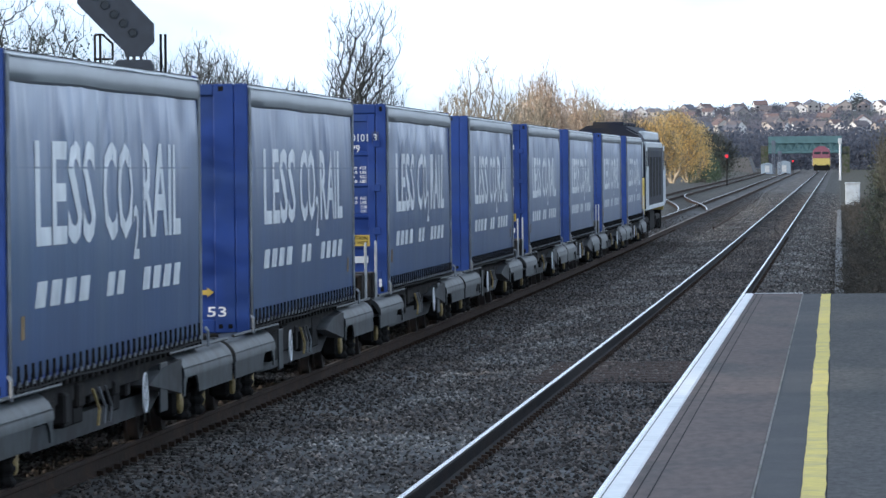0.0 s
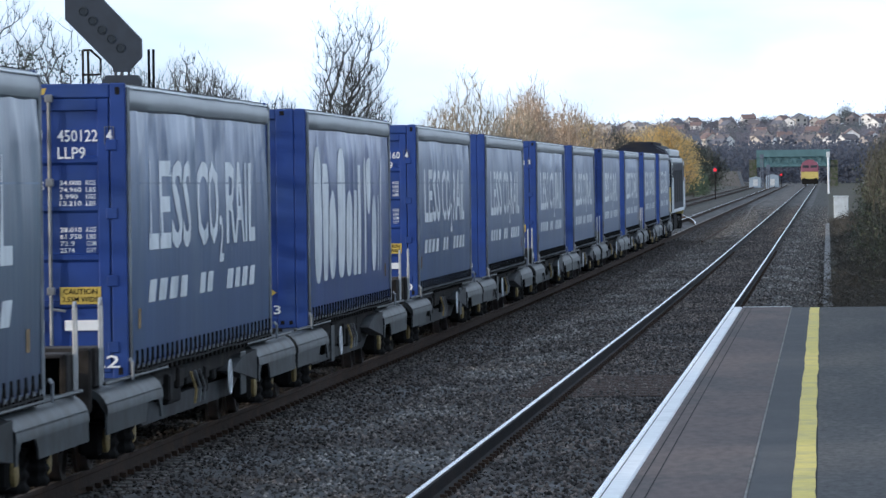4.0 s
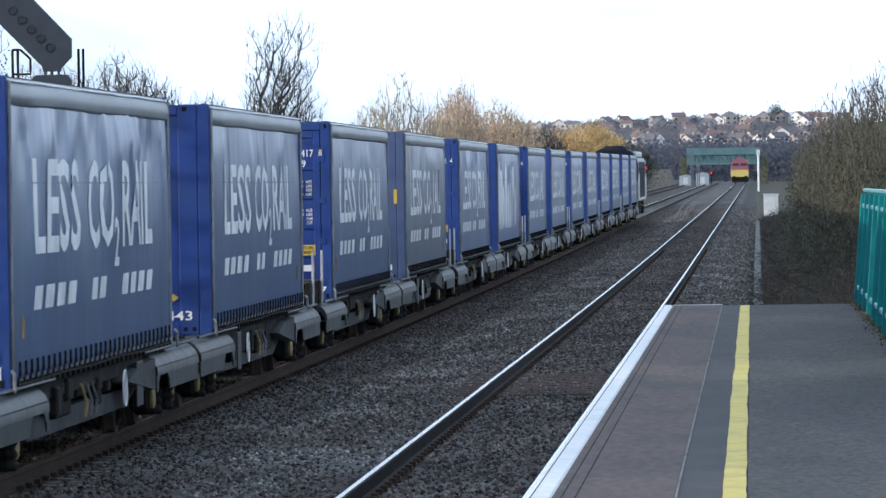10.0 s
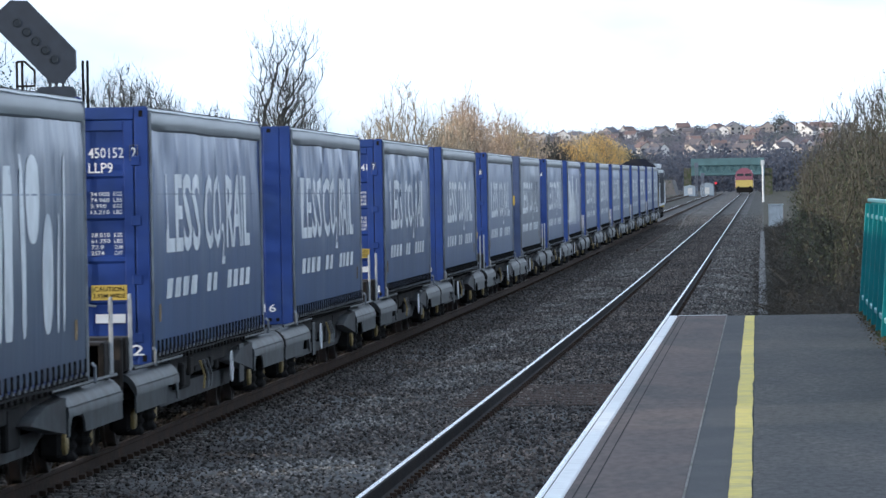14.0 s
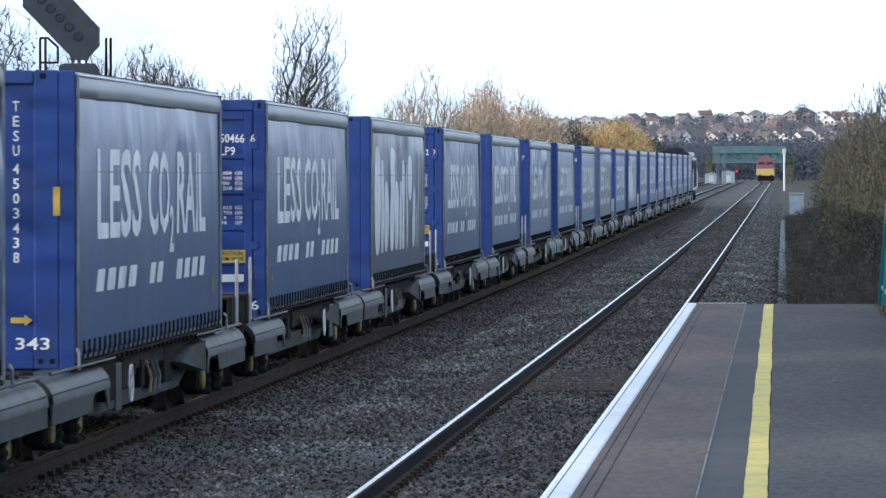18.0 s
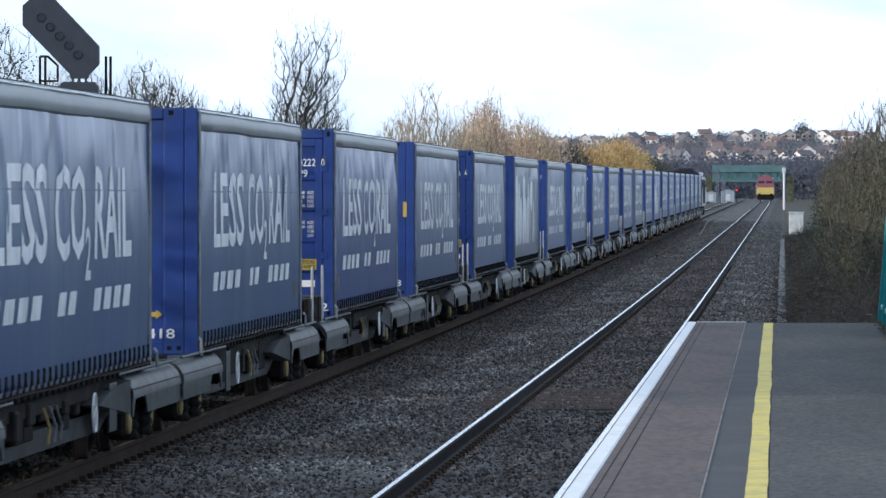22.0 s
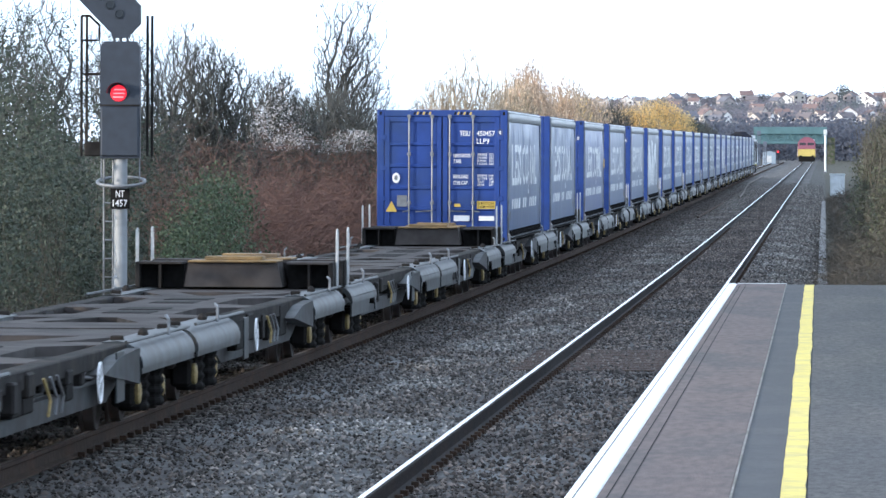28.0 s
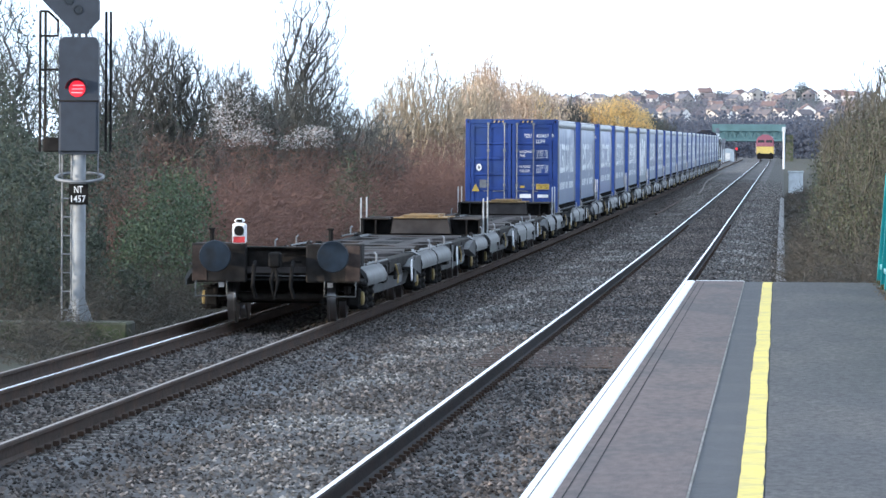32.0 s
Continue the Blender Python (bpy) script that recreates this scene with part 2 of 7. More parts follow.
M_BUFFER = mat("buffer_dark_blue", (0.013, 0.022, 0.036), 0.7, 0.1, vary=0.4, scale=5, tint=(0.012, 0.016, 0.022), tint_scale=3.0, spec=0.2)
M_BUFFYEL = mat("plate_yellow", (0.52, 0.38, 0.07), 0.6, vary=0.15)
M_OCHRE = mat("bulkhead_ochre", (0.24, 0.16, 0.07), 0.8, vary=0.3, scale=6, tint=(0.16, 0.115, 0.07))
M_SIGNAL = mat("signal_dark_grey", (0.026, 0.034, 0.050), 0.5, vary=0.15)
M_LAMPOFF = mat("unlit_lamp_glass", (0.014, 0.019, 0.026), 0.35, vary=0.1)
# emission that paints the pale highlights on the red lens's louvres
M_REDPALE = mat("lens_highlight_glow", (0.6, 0.2, 0.2), 0.4, emit=(1.0, 0.40, 0.43), strength=0.9)
M_RED = mat("red_lamp", (0.5, 0.02, 0.02), 0.4, emit=(1.0, 0.02, 0.045), strength=0.85)
M_REDPAINT = mat("red_paint", (0.40, 0.03, 0.035), 0.5)
M_TEAL = mat("fence_teal_paint", (0.006, 0.20, 0.22), 0.42, vary=0.12, scale=4)
M_CONCRETE = mat("concrete", (0.24, 0.23, 0.22), 0.9, vary=0.25, scale=6, bump=0.3, tint=(0.14, 0.14, 0.12))
M_BARK = mat("bark", (0.07, 0.07, 0.066), 0.95, vary=0.3, scale=8, island=0.3)
M_TWIG = mat("bare_twigs", (0.100, 0.102, 0.094), 0.95, vary=0.25, island=0.6)
# far-tree leaf colours, raised so that they carry the low sun's brightness
M_LEAFORANGE = mat("autumn_leaves", (0.68, 0.52, 0.37), 0.85, vary=0.2, island=0.25, thin=0.45)
M_LEAFYELLOW = mat("yellow_leaves", (0.86, 0.63, 0.27), 0.85, vary=0.2, island=0.2, thin=0.45)
M_LEAFGREEN = mat("evergreen_leaves", (0.064, 0.092, 0.052), 0.6, vary=0.2, island=0.5, thin=0.25)
M_IVY = mat("dull_ivy_leaves", (0.050, 0.065, 0.048), 0.65, vary=0.2, island=0.5, thin=0.25)
M_BRACKEN = mat("dead_bracken", (0.148, 0.089, 0.073), 0.95, vary=0.2, island=0.25)
M_BRAMBLE = mat("dull_bramble_stems", (0.064, 0.060, 0.050), 0.95, vary=0.2, island=0.45)
M_UNDER = mat("dark_dead_undergrowth", (0.068, 0.062, 0.052), 0.95, vary=0.2, island=0.5)
M_SEED = mat("clematis_seed_fluff", (0.40, 0.39, 0.39), 0.95, vary=0.2, island=0.5)
# hillside colour is paled and blued to carry the haze of distance
M_HILL = mat("haze_toned_hillside", (0.150, 0.150, 0.160), 0.95, vary=0.3, scale=0.02, tint=(0.13, 0.12, 0.105), tint_scale=0.01)

# ---- building tools ----
class Geo:
    """Collects vertices and faces for one mesh."""

    def __init__(self):
        self.v, self.f = [], []

    def add(self, verts, faces):
        o = len(self.v)
        self.v += [tuple(p) for p in verts]
        self.f += [tuple(i + o for i in f) for f in faces]
        return self

    def box(self, x0, x1, y0, y1, z0, z1, c=0.0):
        """A box, with chamfered edges when c is given."""
        if c <= 0:
            return self.add([(x, y, z) for x in (x0, x1) for y in (y0, y1) for z in (z0, z1)],
                            [(0, 1, 3, 2), (4, 6, 7, 5), (0, 4, 5, 1), (2, 3, 7, 6), (0, 2, 6, 4), (1, 5, 7, 3)])
        c = min(c, (x1 - x0) / 2.2, (y1 - y0) / 2.2, (z1 - z0) / 2.2)
        mid = Vector(((x0 + x1) / 2, (y0 + y1) / 2, (z0 + z1) / 2))
        h = Vector(((x1 - x0) / 2, (y1 - y0) / 2, (z1 - z0) / 2))
        verts, index = [], {}
        for sx in (-1, 1):
            for sy in (-1, 1):
                for sz in (-1, 1):
                    for a in range(3):
                        p = [sx * (h.x - c), sy * (h.y - c), sz * (h.z - c)]
                        p[a] = (sx, sy, sz)[a] * h[a]
                        index[(sx, sy, sz, a)] = len(verts)
                        verts.append(mid + Vector(p))
        faces = []
        for a in range(3):
            b, d = (a + 1) % 3, (a + 2) % 3
            for s in (-1, 1):
                ring = []
                for u, w in ((-1, -1), (1, -1), (1, 1), (-1, 1)):
                    k = [0, 0, 0]
                    k[a], k[b], k[d] = s, u, w
                    ring.append(index[(*k, a)])
                faces.append(ring if s > 0 else ring[::-1])
            for u in (-1, 1):
                for w in (-1, 1):
                    lo, hi = [0, 0, 0], [0, 0, 0]
                    lo[a], hi[a] = -1, 1
                    lo[b] = hi[b] = u
                    lo[d] = hi[d] = w
                    q = [index[(*lo, b)], index[(*hi, b)], index[(*hi, d)], index[(*lo, d)]]
                    faces.append(q if u * w < 0 else q[::-1])
        for sx in (-1, 1):
            for sy in (-1, 1):
                for sz in (-1, 1):
                    t = [index[(sx, sy, sz, a)] for a in range(3)]
                    faces.append(t if sx * sy * sz > 0 else t[::-1])
        return self.add(verts, faces)

    def tube(self, p0, p1, r0, r1=None, n=8, caps=True):
        """A round bar from p0 to p1."""
        r1 = r0 if r1 is None else r1
        p0, p1 = Vector(p0), Vector(p1)
        d = (p1 - p0).normalized()
        a = d.orthogonal().normalized()
        b = d.cross(a)
        ring = [a * math.cos(2 * math.pi * i / n) + b * math.sin(2 * math.pi * i / n) for i in range(n)]
        faces = [(i, (i + 1) % n, n + (i + 1) % n, n + i) for i in range(n)]
        if caps:
            faces += [tuple(range(n))[::-1], tuple(range(n, 2 * n))]
        return self.add([p0 + r0 * v for v in ring] + [p1 + r1 * v for v in ring], faces)

    def path(self, pts, r, n=6):
        """One bent round bar through the points."""
        pts = [Vector(p) for p in pts]
        ring, rings = [], []
        ref = None
        for i, p in enumerate(pts):
            d = (pts[min(i + 1, len(pts) - 1)] - pts[max(i - 1, 0)]).normalized()
            a = d.orthogonal().normalized() if ref is None else (ref - d * ref.dot(d)).normalized()
            ref = a
            b = d.cross(a)
            rings += [p + r * (a * math.cos(2 * math.pi * k / n) + b * math.sin(2 * math.pi * k / n)) for k in range(n)]
        m = len(pts)
        faces = [(j * n + k, j * n + (k + 1) % n, (j + 1) * n + (k + 1) % n, (j + 1) * n + k) for j in range(m - 1) for k in range(n)]
        faces += [tuple(range(n))[::-1], tuple(range((m - 1) * n, m * n))]
        return self.add(rings, faces)

    def prism(self, outline, y0, y1):
        """An outline of (x, z) points, counterclockwise seen from -y, drawn out along y."""
        n = len(outline)
        return self.add([(x, y0, z) for x, z in outline] + [(x, y1, z) for x, z in outline],
                        [(i, (i + 1) % n, n + (i + 1) % n, n + i) for i in range(n)] + [tuple(range(n))[::-1], tuple(range(n, 2 * n))])

    def sideprism(self, outline, x0, x1):
        """An outline of (y, z) points drawn out along x."""
        n = len(outline)
        return self.add([(x0, y, z) for y, z in outline] + [(x1, y, z) for y, z in outline],
                        [(i, (i + 1) % n, n + (i + 1) % n, n + i) for i in range(n)] + [tuple(range(n))[::-1], tuple(range(n, 2 * n))])

    def lathe(self, prof, axis_x, y, z, n=16, sx=1):
        """Discs round an axis along x: prof is (x, radius) pairs."""
        o = []
        for px, r in prof:
            o += [(axis_x + sx * px, y + r * math.cos(2 * math.pi * i / n), z + r * math.sin(2 * math.pi * i / n)) for i in range(n)]
        k = len(prof)
        faces = [(j * n + i, j * n + (i + 1) % n, (j + 1) * n + (i + 1) % n, (j + 1) * n + i) for j in range(k - 1) for i in range(n)]
        faces += [tuple(range(n))[::-1], tuple(range((k - 1) * n, k * n))]
        return self.add(o, faces)

    def mesh(self, name, material, smooth=False, fix=True):
        me = bpy.data.meshes.new(name)
        me.from_pydata(self.v, [], self.f)
        if fix and len(self.f) < 20000:
            bm = bmesh.new()
            bm.from_mesh(me)
            bmesh.ops.recalc_face_normals(bm, faces=bm.faces)
            bm.to_mesh(me)
            bm.free()
        me.materials.append(material)
        if smooth:
            me.shade_smooth()
            me.set_sharp_from_angle(angle=radians(35))
        return me


def part(name, geo, material, parent, label="", smooth=False):
    """One mesh object under a thing or under a part."""
    me = geo.mesh(name, material, smooth) if isinstance(geo, Geo) else geo
    ob = new(name, me)
    ob.parent = parent
    return tagged(ob, label)


def thing(name, label, category, group="", at=None, kind=""):
    """An empty base that parents the parts of one thing."""
    ob = new(name)
    ob.empty_display_size = 0.2
    if at is not None:
        ob.matrix_basis = at
    return tagged(ob, label, category, group, kind)


def solid(name, geo, material, label="", category="", group="", kind="", smooth=False):
    """A thing that is one mesh."""
    return tagged(new(name, geo.mesh(name, material, smooth)), label, category, group, kind)


TEXTS = {}


def lettering(body, height, width, material, bold=0.0):
    """A mesh of the words in the xz plane, reading along +x seen from -y, its lower left corner at the origin, scaled to the given height and width."""
    key = (body, round(height, 3), round(width, 3), material.name, bold)
    if key in TEXTS:
        return TEXTS[key]
    cu = bpy.data.curves.new("words", "FONT")
    cu.body, cu.size, cu.offset, cu.resolution_u = body, 1.0, bold, 2
    ob = bpy.data.objects.new("words", cu)
    scene.collection.objects.link(ob)
    me = bpy.data.meshes.new_from_object(ob.evaluated_get(bpy.context.evaluated_depsgraph_get()))
    bpy.data.objects.remove(ob)
    bpy.data.curves.remove(cu)
    co = np.empty(len(me.vertices) * 3)
    me.vertices.foreach_get("co", co)
    co = co.reshape(-1, 3)
    lo, hi = co.min(0), co.max(0)
    out = np.zeros_like(co)
    out[:, 0] = (co[:, 0] - lo[0]) / (hi[0] - lo[0]) * width
    out[:, 2] = (co[:, 1] - lo[1]) / (hi[1] - lo[1]) * height
    me.vertices.foreach_set("co", out.ravel())
    me.materials.clear()
    me.materials.append(material)
    me.update()
    TEXTS[key] = me
    return me


def rise(y):
    """How far the line has climbed at y."""
    d = y - 150.0
    return 0.0026 * (d if d > 60 else (0 if d < -60 else (d + 60) ** 2 / 240))


def drift(y):
    """How far the line has swung to the right at y."""
    d = y - 150.0
    return 0.0010 * (d if d > 60 else (0 if d < -60 else (d + 60) ** 2 / 240))


NEAR_X, FAR_X = -2.58, -7.343

# ---- ground: one sheet from behind the camera to the hill ----
def ground_z(x, y):
    """Height of the open ground."""
    base = rise(y)
    if x < -9.0:
        z = -0.34 - 0.1 * min(1.0, (-9.0 - x) / 1.0)
        if y > 330 and x > -16:
            z = -0.2
        elif x < -10.6:
            z += 0.35 * min(1.0, (-10.6 - x) / 3.0)
    elif x < -8.6:
        z = -0.20 - 0.14 * (-8.6 - x) / 0.4
    elif x < -1.1:
        mid = (NEAR_X + FAR_X) / 2
        z = -0.19 - 0.05 * max(0.0, 1 - abs(x - mid) / 0.9)
    elif x < 0.2:
        z = -0.19 - 0.20 * (x + 1.1) / 1.3
    else:
        z = -0.39 + 0.15 * min(1.0, (x - 0.2) / 3.0)
    if y > 1500:
        far = min(1.0, (y - 1500) / 2700.0)
        base = rise(1500) + 4.0 * far + 35.0 * far * far * (0.93 + 0.07 * math.sin(x * 0.013 + 1.0)) * (1.0 - 0.85 * min(1.0, max(0.0, (-165.0 - x) / 130.0)))
    return z + base


GX = [-900, -500, -360, -295, -250, -210, -165, -120, -60, -30, -22, -16, -14, -12.5, -11.4, -10.6, -10, -9.5, -9, -8.6, -8.1, -7.3, -6.6, -5.9, -5.4, -4.96, -4.5,
      -4.0, -3.3, -2.6, -1.8, -1.1, -0.7, -0.3, 0.2, 0.8, 1.4, 2.2, 3.4, 6, 12, 25, 60, 120, 250, 500, 900]
GY = [-60, -20, 0] + [15 + 5 * i for i in range(40)] + [215 + 20 * i for i in range(20)] + [620 + 60 * i for i in range(12)] + [1400 + 120 * i for i in range(29)]
g = Geo()
for y in GY:
    for x in GX:
        g.v.append((x + (drift(y) if abs(x) < 30 else 0), y, ground_z(x, y)))
nx = len(GX)
gmesh = bpy.data.meshes.new("ground")
gfaces, gmat = [], []
for j in range(len(GY) - 1):
    for i in range(nx - 1):
        gfaces.append((j * nx + i, j * nx + i + 1, (j + 1) * nx + i + 1, (j + 1) * nx + i))
        xm, ym = (GX[i] + GX[i + 1]) / 2, (GY[j] + GY[j + 1]) / 2
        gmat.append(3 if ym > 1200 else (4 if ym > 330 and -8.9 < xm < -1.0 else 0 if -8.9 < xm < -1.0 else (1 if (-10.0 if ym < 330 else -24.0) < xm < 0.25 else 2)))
gmesh.from_pydata(g.v, [], gfaces)
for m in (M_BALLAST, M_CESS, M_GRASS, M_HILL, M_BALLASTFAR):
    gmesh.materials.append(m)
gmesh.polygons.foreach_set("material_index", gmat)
gmesh.shade_smooth()
ground = tagged(new("ground", gmesh), "grey ballast, gravel cess and rough grassy ground", "ground", kind="structure")

# ---- running lines ----
RAIL_OUT = [(-0.07, -0.170), (0.07, -0.170), (0.07, -0.158), (0.012, -0.140), (0.011, -0.052), (0.035, -0.038), (0.035, -0.012),
            (0.023, 0.0), (-0.023, 0.0), (-0.035, -0.012), (-0.035, -0.038), (-0.011, -0.052), (-0.012, -0.140), (-0.07, -0.158)]


def rail_mesh(name, x0, ys, bright=M_RAILTOP, off=None, side=M_RAILSIDE):
    """A flat-bottomed rail along the line; the head's top is worn bright."""
    me = bpy.data.meshes.new(name)
    v, f, k = [], [], len(RAIL_OUT)
    for y in ys:
        dx = drift(y) + (off(y) if off else 0.0)
        v += [(x0 + dx + px, y, pz + rise(y)) for px, pz in RAIL_OUT]
    mi = []
    for j in range(len(ys) - 1):
        for i in range(k):
            f.append((j * k + i, j * k + (i + 1) % k, (j + 1) * k + (i + 1) % k, (j + 1) * k + i))
            mi.append(1 if i == 7 else 0)
    f += [tuple(range(k))[::-1], tuple(range((len(ys) - 1) * k, len(ys) * k))]
    mi += [0, 0]
    me.from_pydata(v, [], f)
    me.materials.append(side)
    me.materials.append(bright)
    me.polygons.foreach_set("material_index", mi)
    return me


M_RAILDARK = mat("dark_rail_side", (0.020, 0.019, 0.022), 0.8, vary=0.35, scale=12, bump=0.3, tint=(0.032, 0.026, 0.024), spec=0.2)
M_RAILDULL = mat("dull_rail_top", (0.20, 0.165, 0.14), 0.5, 0.5, vary=0.2, scale=4)
RY = [-30, 0, 25] + [40 + 15 * i for i in range(18)] + [340 + 40 * i for i in range(18)]
near_track = thing("track_1", "running line with polished rails on ballast beside the platform", "railway track", kind="structure")
far_track = thing("track_2", "running line with rusty rails carrying the freight train", "railway track", kind="structure")
for tr, xc, tops in ((near_track, NEAR_X, (M_RAILTOP, M_RAILTOP)), (far_track, FAR_X, (M_RAILTOP, M_RAILDULL))):
    for s, top in zip((-1, 1), tops):
        part("rail", rail_mesh("rail", xc + s * 0.7525, RY, top, side=M_RAILSIDE if tr is far_track else M_RAILDARK), None, tr)

siding = thing("track_3", "siding on pale gravel beyond the junction", "railway track", kind="structure")


def ease(t):
    t = min(1.0, max(0.0, t))
    return t * t * (3 - 2 * t)


for s in (-1, 1):
    part("rail", rail_mesh("rail", -11.9 + s * 0.7525, [390 + 40 * i for i in range(16)], M_RAILDULL), None, siding)
    part("turnout_rail", rail_mesh("turnout_rail", FAR_X + s * 0.7525, [318 + 6 * i for i in range(23)], M_RAILTOP, lambda y: -4.55 * ease((y - 300) / 160)), None, siding, "curved turnout rail")
part("point_rodding", Geo().path([(-4.9 + drift(y), y, rise(y) - 0.05) for y in (245, 275, 307)], 0.045, 6), M_RAILSIDE, siding, "rusty rail length in the six-foot")
part("point_rodding", Geo().path([(x + drift(y), y, rise(y) - 0.02) for x, y in ((-4.45, 332), (-4.7, 370), (-5.1, 410), (-5.39, 446), (-5.45, 500), (-5.4, 564))], 0.045, 6), M_SLEEPER, siding, "pale cable duct in the six-foot")

# ---- platform ----
PZ = 0.915
platform = thing("platform_1", "asphalt station platform with white edge and yellow line", "platform", kind="structure")
part("wall", Geo().box(-1.02, 3.2, -30, 77.3, -0.5, PZ - 0.09), M_BRICK, platform)
part("edge_coping", Geo().box(-1.15, -1.025, -30, 77.8, PZ - 0.10, PZ + 0.002, 0.012), M_WHITE, platform, "white painted coping edge")
part("paving", Geo().box(-1.022, -0.405, -30, 77.75, PZ - 0.10, PZ, 0.006), M_PAVE, platform, "brown paving strip")
part("joint", Geo().box(-1.128, -1.123, -30, 77.7, PZ - 0.02, PZ + 0.0035), M_FRAME, platform, "dark joint line")
part("joint", Geo().box(-0.975, -0.968, -30, 77.7, PZ - 0.02, PZ + 0.0015), M_BLACK, platform, "dark joint line")
part("joint", Geo().box(-0.905, -0.898, -30, 77.7, PZ - 0.02, PZ + 0.0015), M_BLACK, platform, "dark joint line")
part("seam", Geo().box(-0.407, -0.395, -30, 77.7, PZ - 0.02, PZ + 0.003), M_CONCRETE, platform, "pale seam")
part("seam", Geo().box(-1.02, -0.40, 77.68, 77.83, PZ - 0.06, PZ + 0.003), M_WHITE, platform, "white end line")
part("strip", Geo().box(-0.394, -0.05, -30, 77.4, PZ - 0.10, PZ - 0.002), M_DARKSTRIP, platform, "dark grey strip")
yl = Geo()
ys = [-30 + 0.5 * i for i in range(217)]
rnd = random.Random(4)
pts = [(-0.172 + w + rnd.uniform(-0.003, 0.003), -0.054 + w + rnd.uniform(-0.003, 0.003)) for w in [0.014 * noise.noise((q * 0.24, 3.0, 0.0)) + 0.006 * noise.noise((q * 0.9, 8.0, 0.0)) for q in ys]]
for k in range(len(ys) - 1):
    (a0, b0), (a1, b1) = pts[k], pts[k + 1]
    y0, y1 = ys[k], ys[k + 1]
    if y1 < 77.3:
        yl.add([(a0, y0, PZ + 0.003), (b0, y0, PZ + 0.003), (b1, y1, PZ + 0.003), (a1, y1, PZ + 0.003)], [(0, 1, 2, 3)])
part("yellow_line", yl, M_YELLOW, platform, "hand-painted yellow safety line")
part("surface", Geo().box(-0.048, 3.2, -30, 77.2, PZ - 0.10, PZ, 0.004), M_ASPHALT, platform, "worn asphalt surface")

# ---- freight train: curtain-sided containers ----
CL, CW, CH, DECK = 13.716, 2.55, 2.591, 0.838     # container length, width, height; deck height
GAP_IN, GAP_OUT = 5.04, 6.0
PAIR = 2 * CL + GAP_IN + GAP_OUT
HX = CW / 2
MOVERS = []     # (thing, distance ahead of the last container's near end, height)
WHEELSETS = []  # (wheelset, place along its bogie)


def near_end(c):
    """Distance of the near end of load number c ahead of the last container's near end."""
    return (c // 2) * PAIR + (c % 2) * (CL + GAP_IN)


def fold(y, z, seed, strong):
    """Bulge of a slack curtain: few broad folds that gather under the roller, finer ones at the top, and a shallow belly."""
    n1 = noise.noise((y * 0.72 + seed * 7.3, z * 0.16, seed * 1.7))
    n2 = noise.noise((y * 0.85 + seed * 3.1 + 0.22 * z, z * 0.18, seed * 2.9 + 5))
    n3 = noise.noise((y * 3.2 + seed * 1.1, z * 0.3, seed * 4.1 + 2))
    n4 = noise.noise((y * 1.3 + seed * 5.3, z * 1.7 - y * 0.6, seed * 0.7 + 3))
    crease = max(0.0, 1 - abs(n2) * 5.5)
    top = max(0.0, (z - 0.9) / 1.5)
    belly = 0.014 * math.sin(math.pi * max(0.0, min(1.0, (z - 0.1) / 2.3))) * (1 + 0.6 * noise.noise((y * 0.25, seed, 3)))
    held = 0.25 + 0.75 * min(1.0, max(0.0, (CH - 0.22 - z) / 0.3))
    return belly + held * strong * ((0.010 + 0.030 * top) * n1 + 0.034 * top * crease * crease + 0.022 * top * top * n4 + 0.018 * top * top * n3)


def curtain_geo(seed, strong):
    g = Geo()
    ny, nz = 150, 24
    ys = [0.03 + (CL - 0.06) * i / ny for i in range(ny + 1)]
    zs = [0.12 + (CH - 0.33) * j / nz for j in range(nz + 1)]
    for y in ys:
        hem = 0.03 * noise.noise((y * 0.5, seed, 9.0))
        for z in zs:
            lift = hem * max(0.0, 1 - (z - 0.12) / 0.4)
            g.v.append((HX - 0.005 + fold(y, z, seed, strong), y, z + lift))
    k = nz + 1
    g.f = [(i * k + j, (i + 1) * k + j, (i + 1) * k + j + 1, i * k + j + 1) for i in range(ny) for j in range(nz)]
    return g


def sliced(me, step):
    """Cuts a flat mesh of words into strips, so that it can follow a fold."""
    bm = bmesh.new()
    bm.from_mesh(me)
    w = max(v.co.x for v in bm.verts)
    x = step
    while x < w:
        bmesh.ops.bisect_plane(bm, geom=bm.verts[:] + bm.edges[:] + bm.faces[:], plane_co=(x, 0, 0), plane_no=(1, 0, 0))
        x += step
    out = me.copy()
    bm.to_mesh(out)
    bm.free()
    return out


WORDS = [(lettering(b, h, w, M_LETTER, 0.02), y, z) for b, h, w, y, z in
         (("LESS", 0.83, 3.75, 1.65, 1.10), ("CO", 0.83, 2.15, 6.0, 1.10), ("2", 0.47, 0.42, 8.15, 0.92), ("RAIL", 0.83, 3.15, 8.85, 1.10))]
WORDS = [(sliced(me, 0.2), y, z) for me, y, z in WORDS]
SLANTS = [(1.55 + 0.90 * i, 0.62) for i in range(4)] + [(6.15 + 0.72 * i, 0.5) for i in range(2)] + [(8.8 + 0.82 * i, 0.55) for i in range(4)]
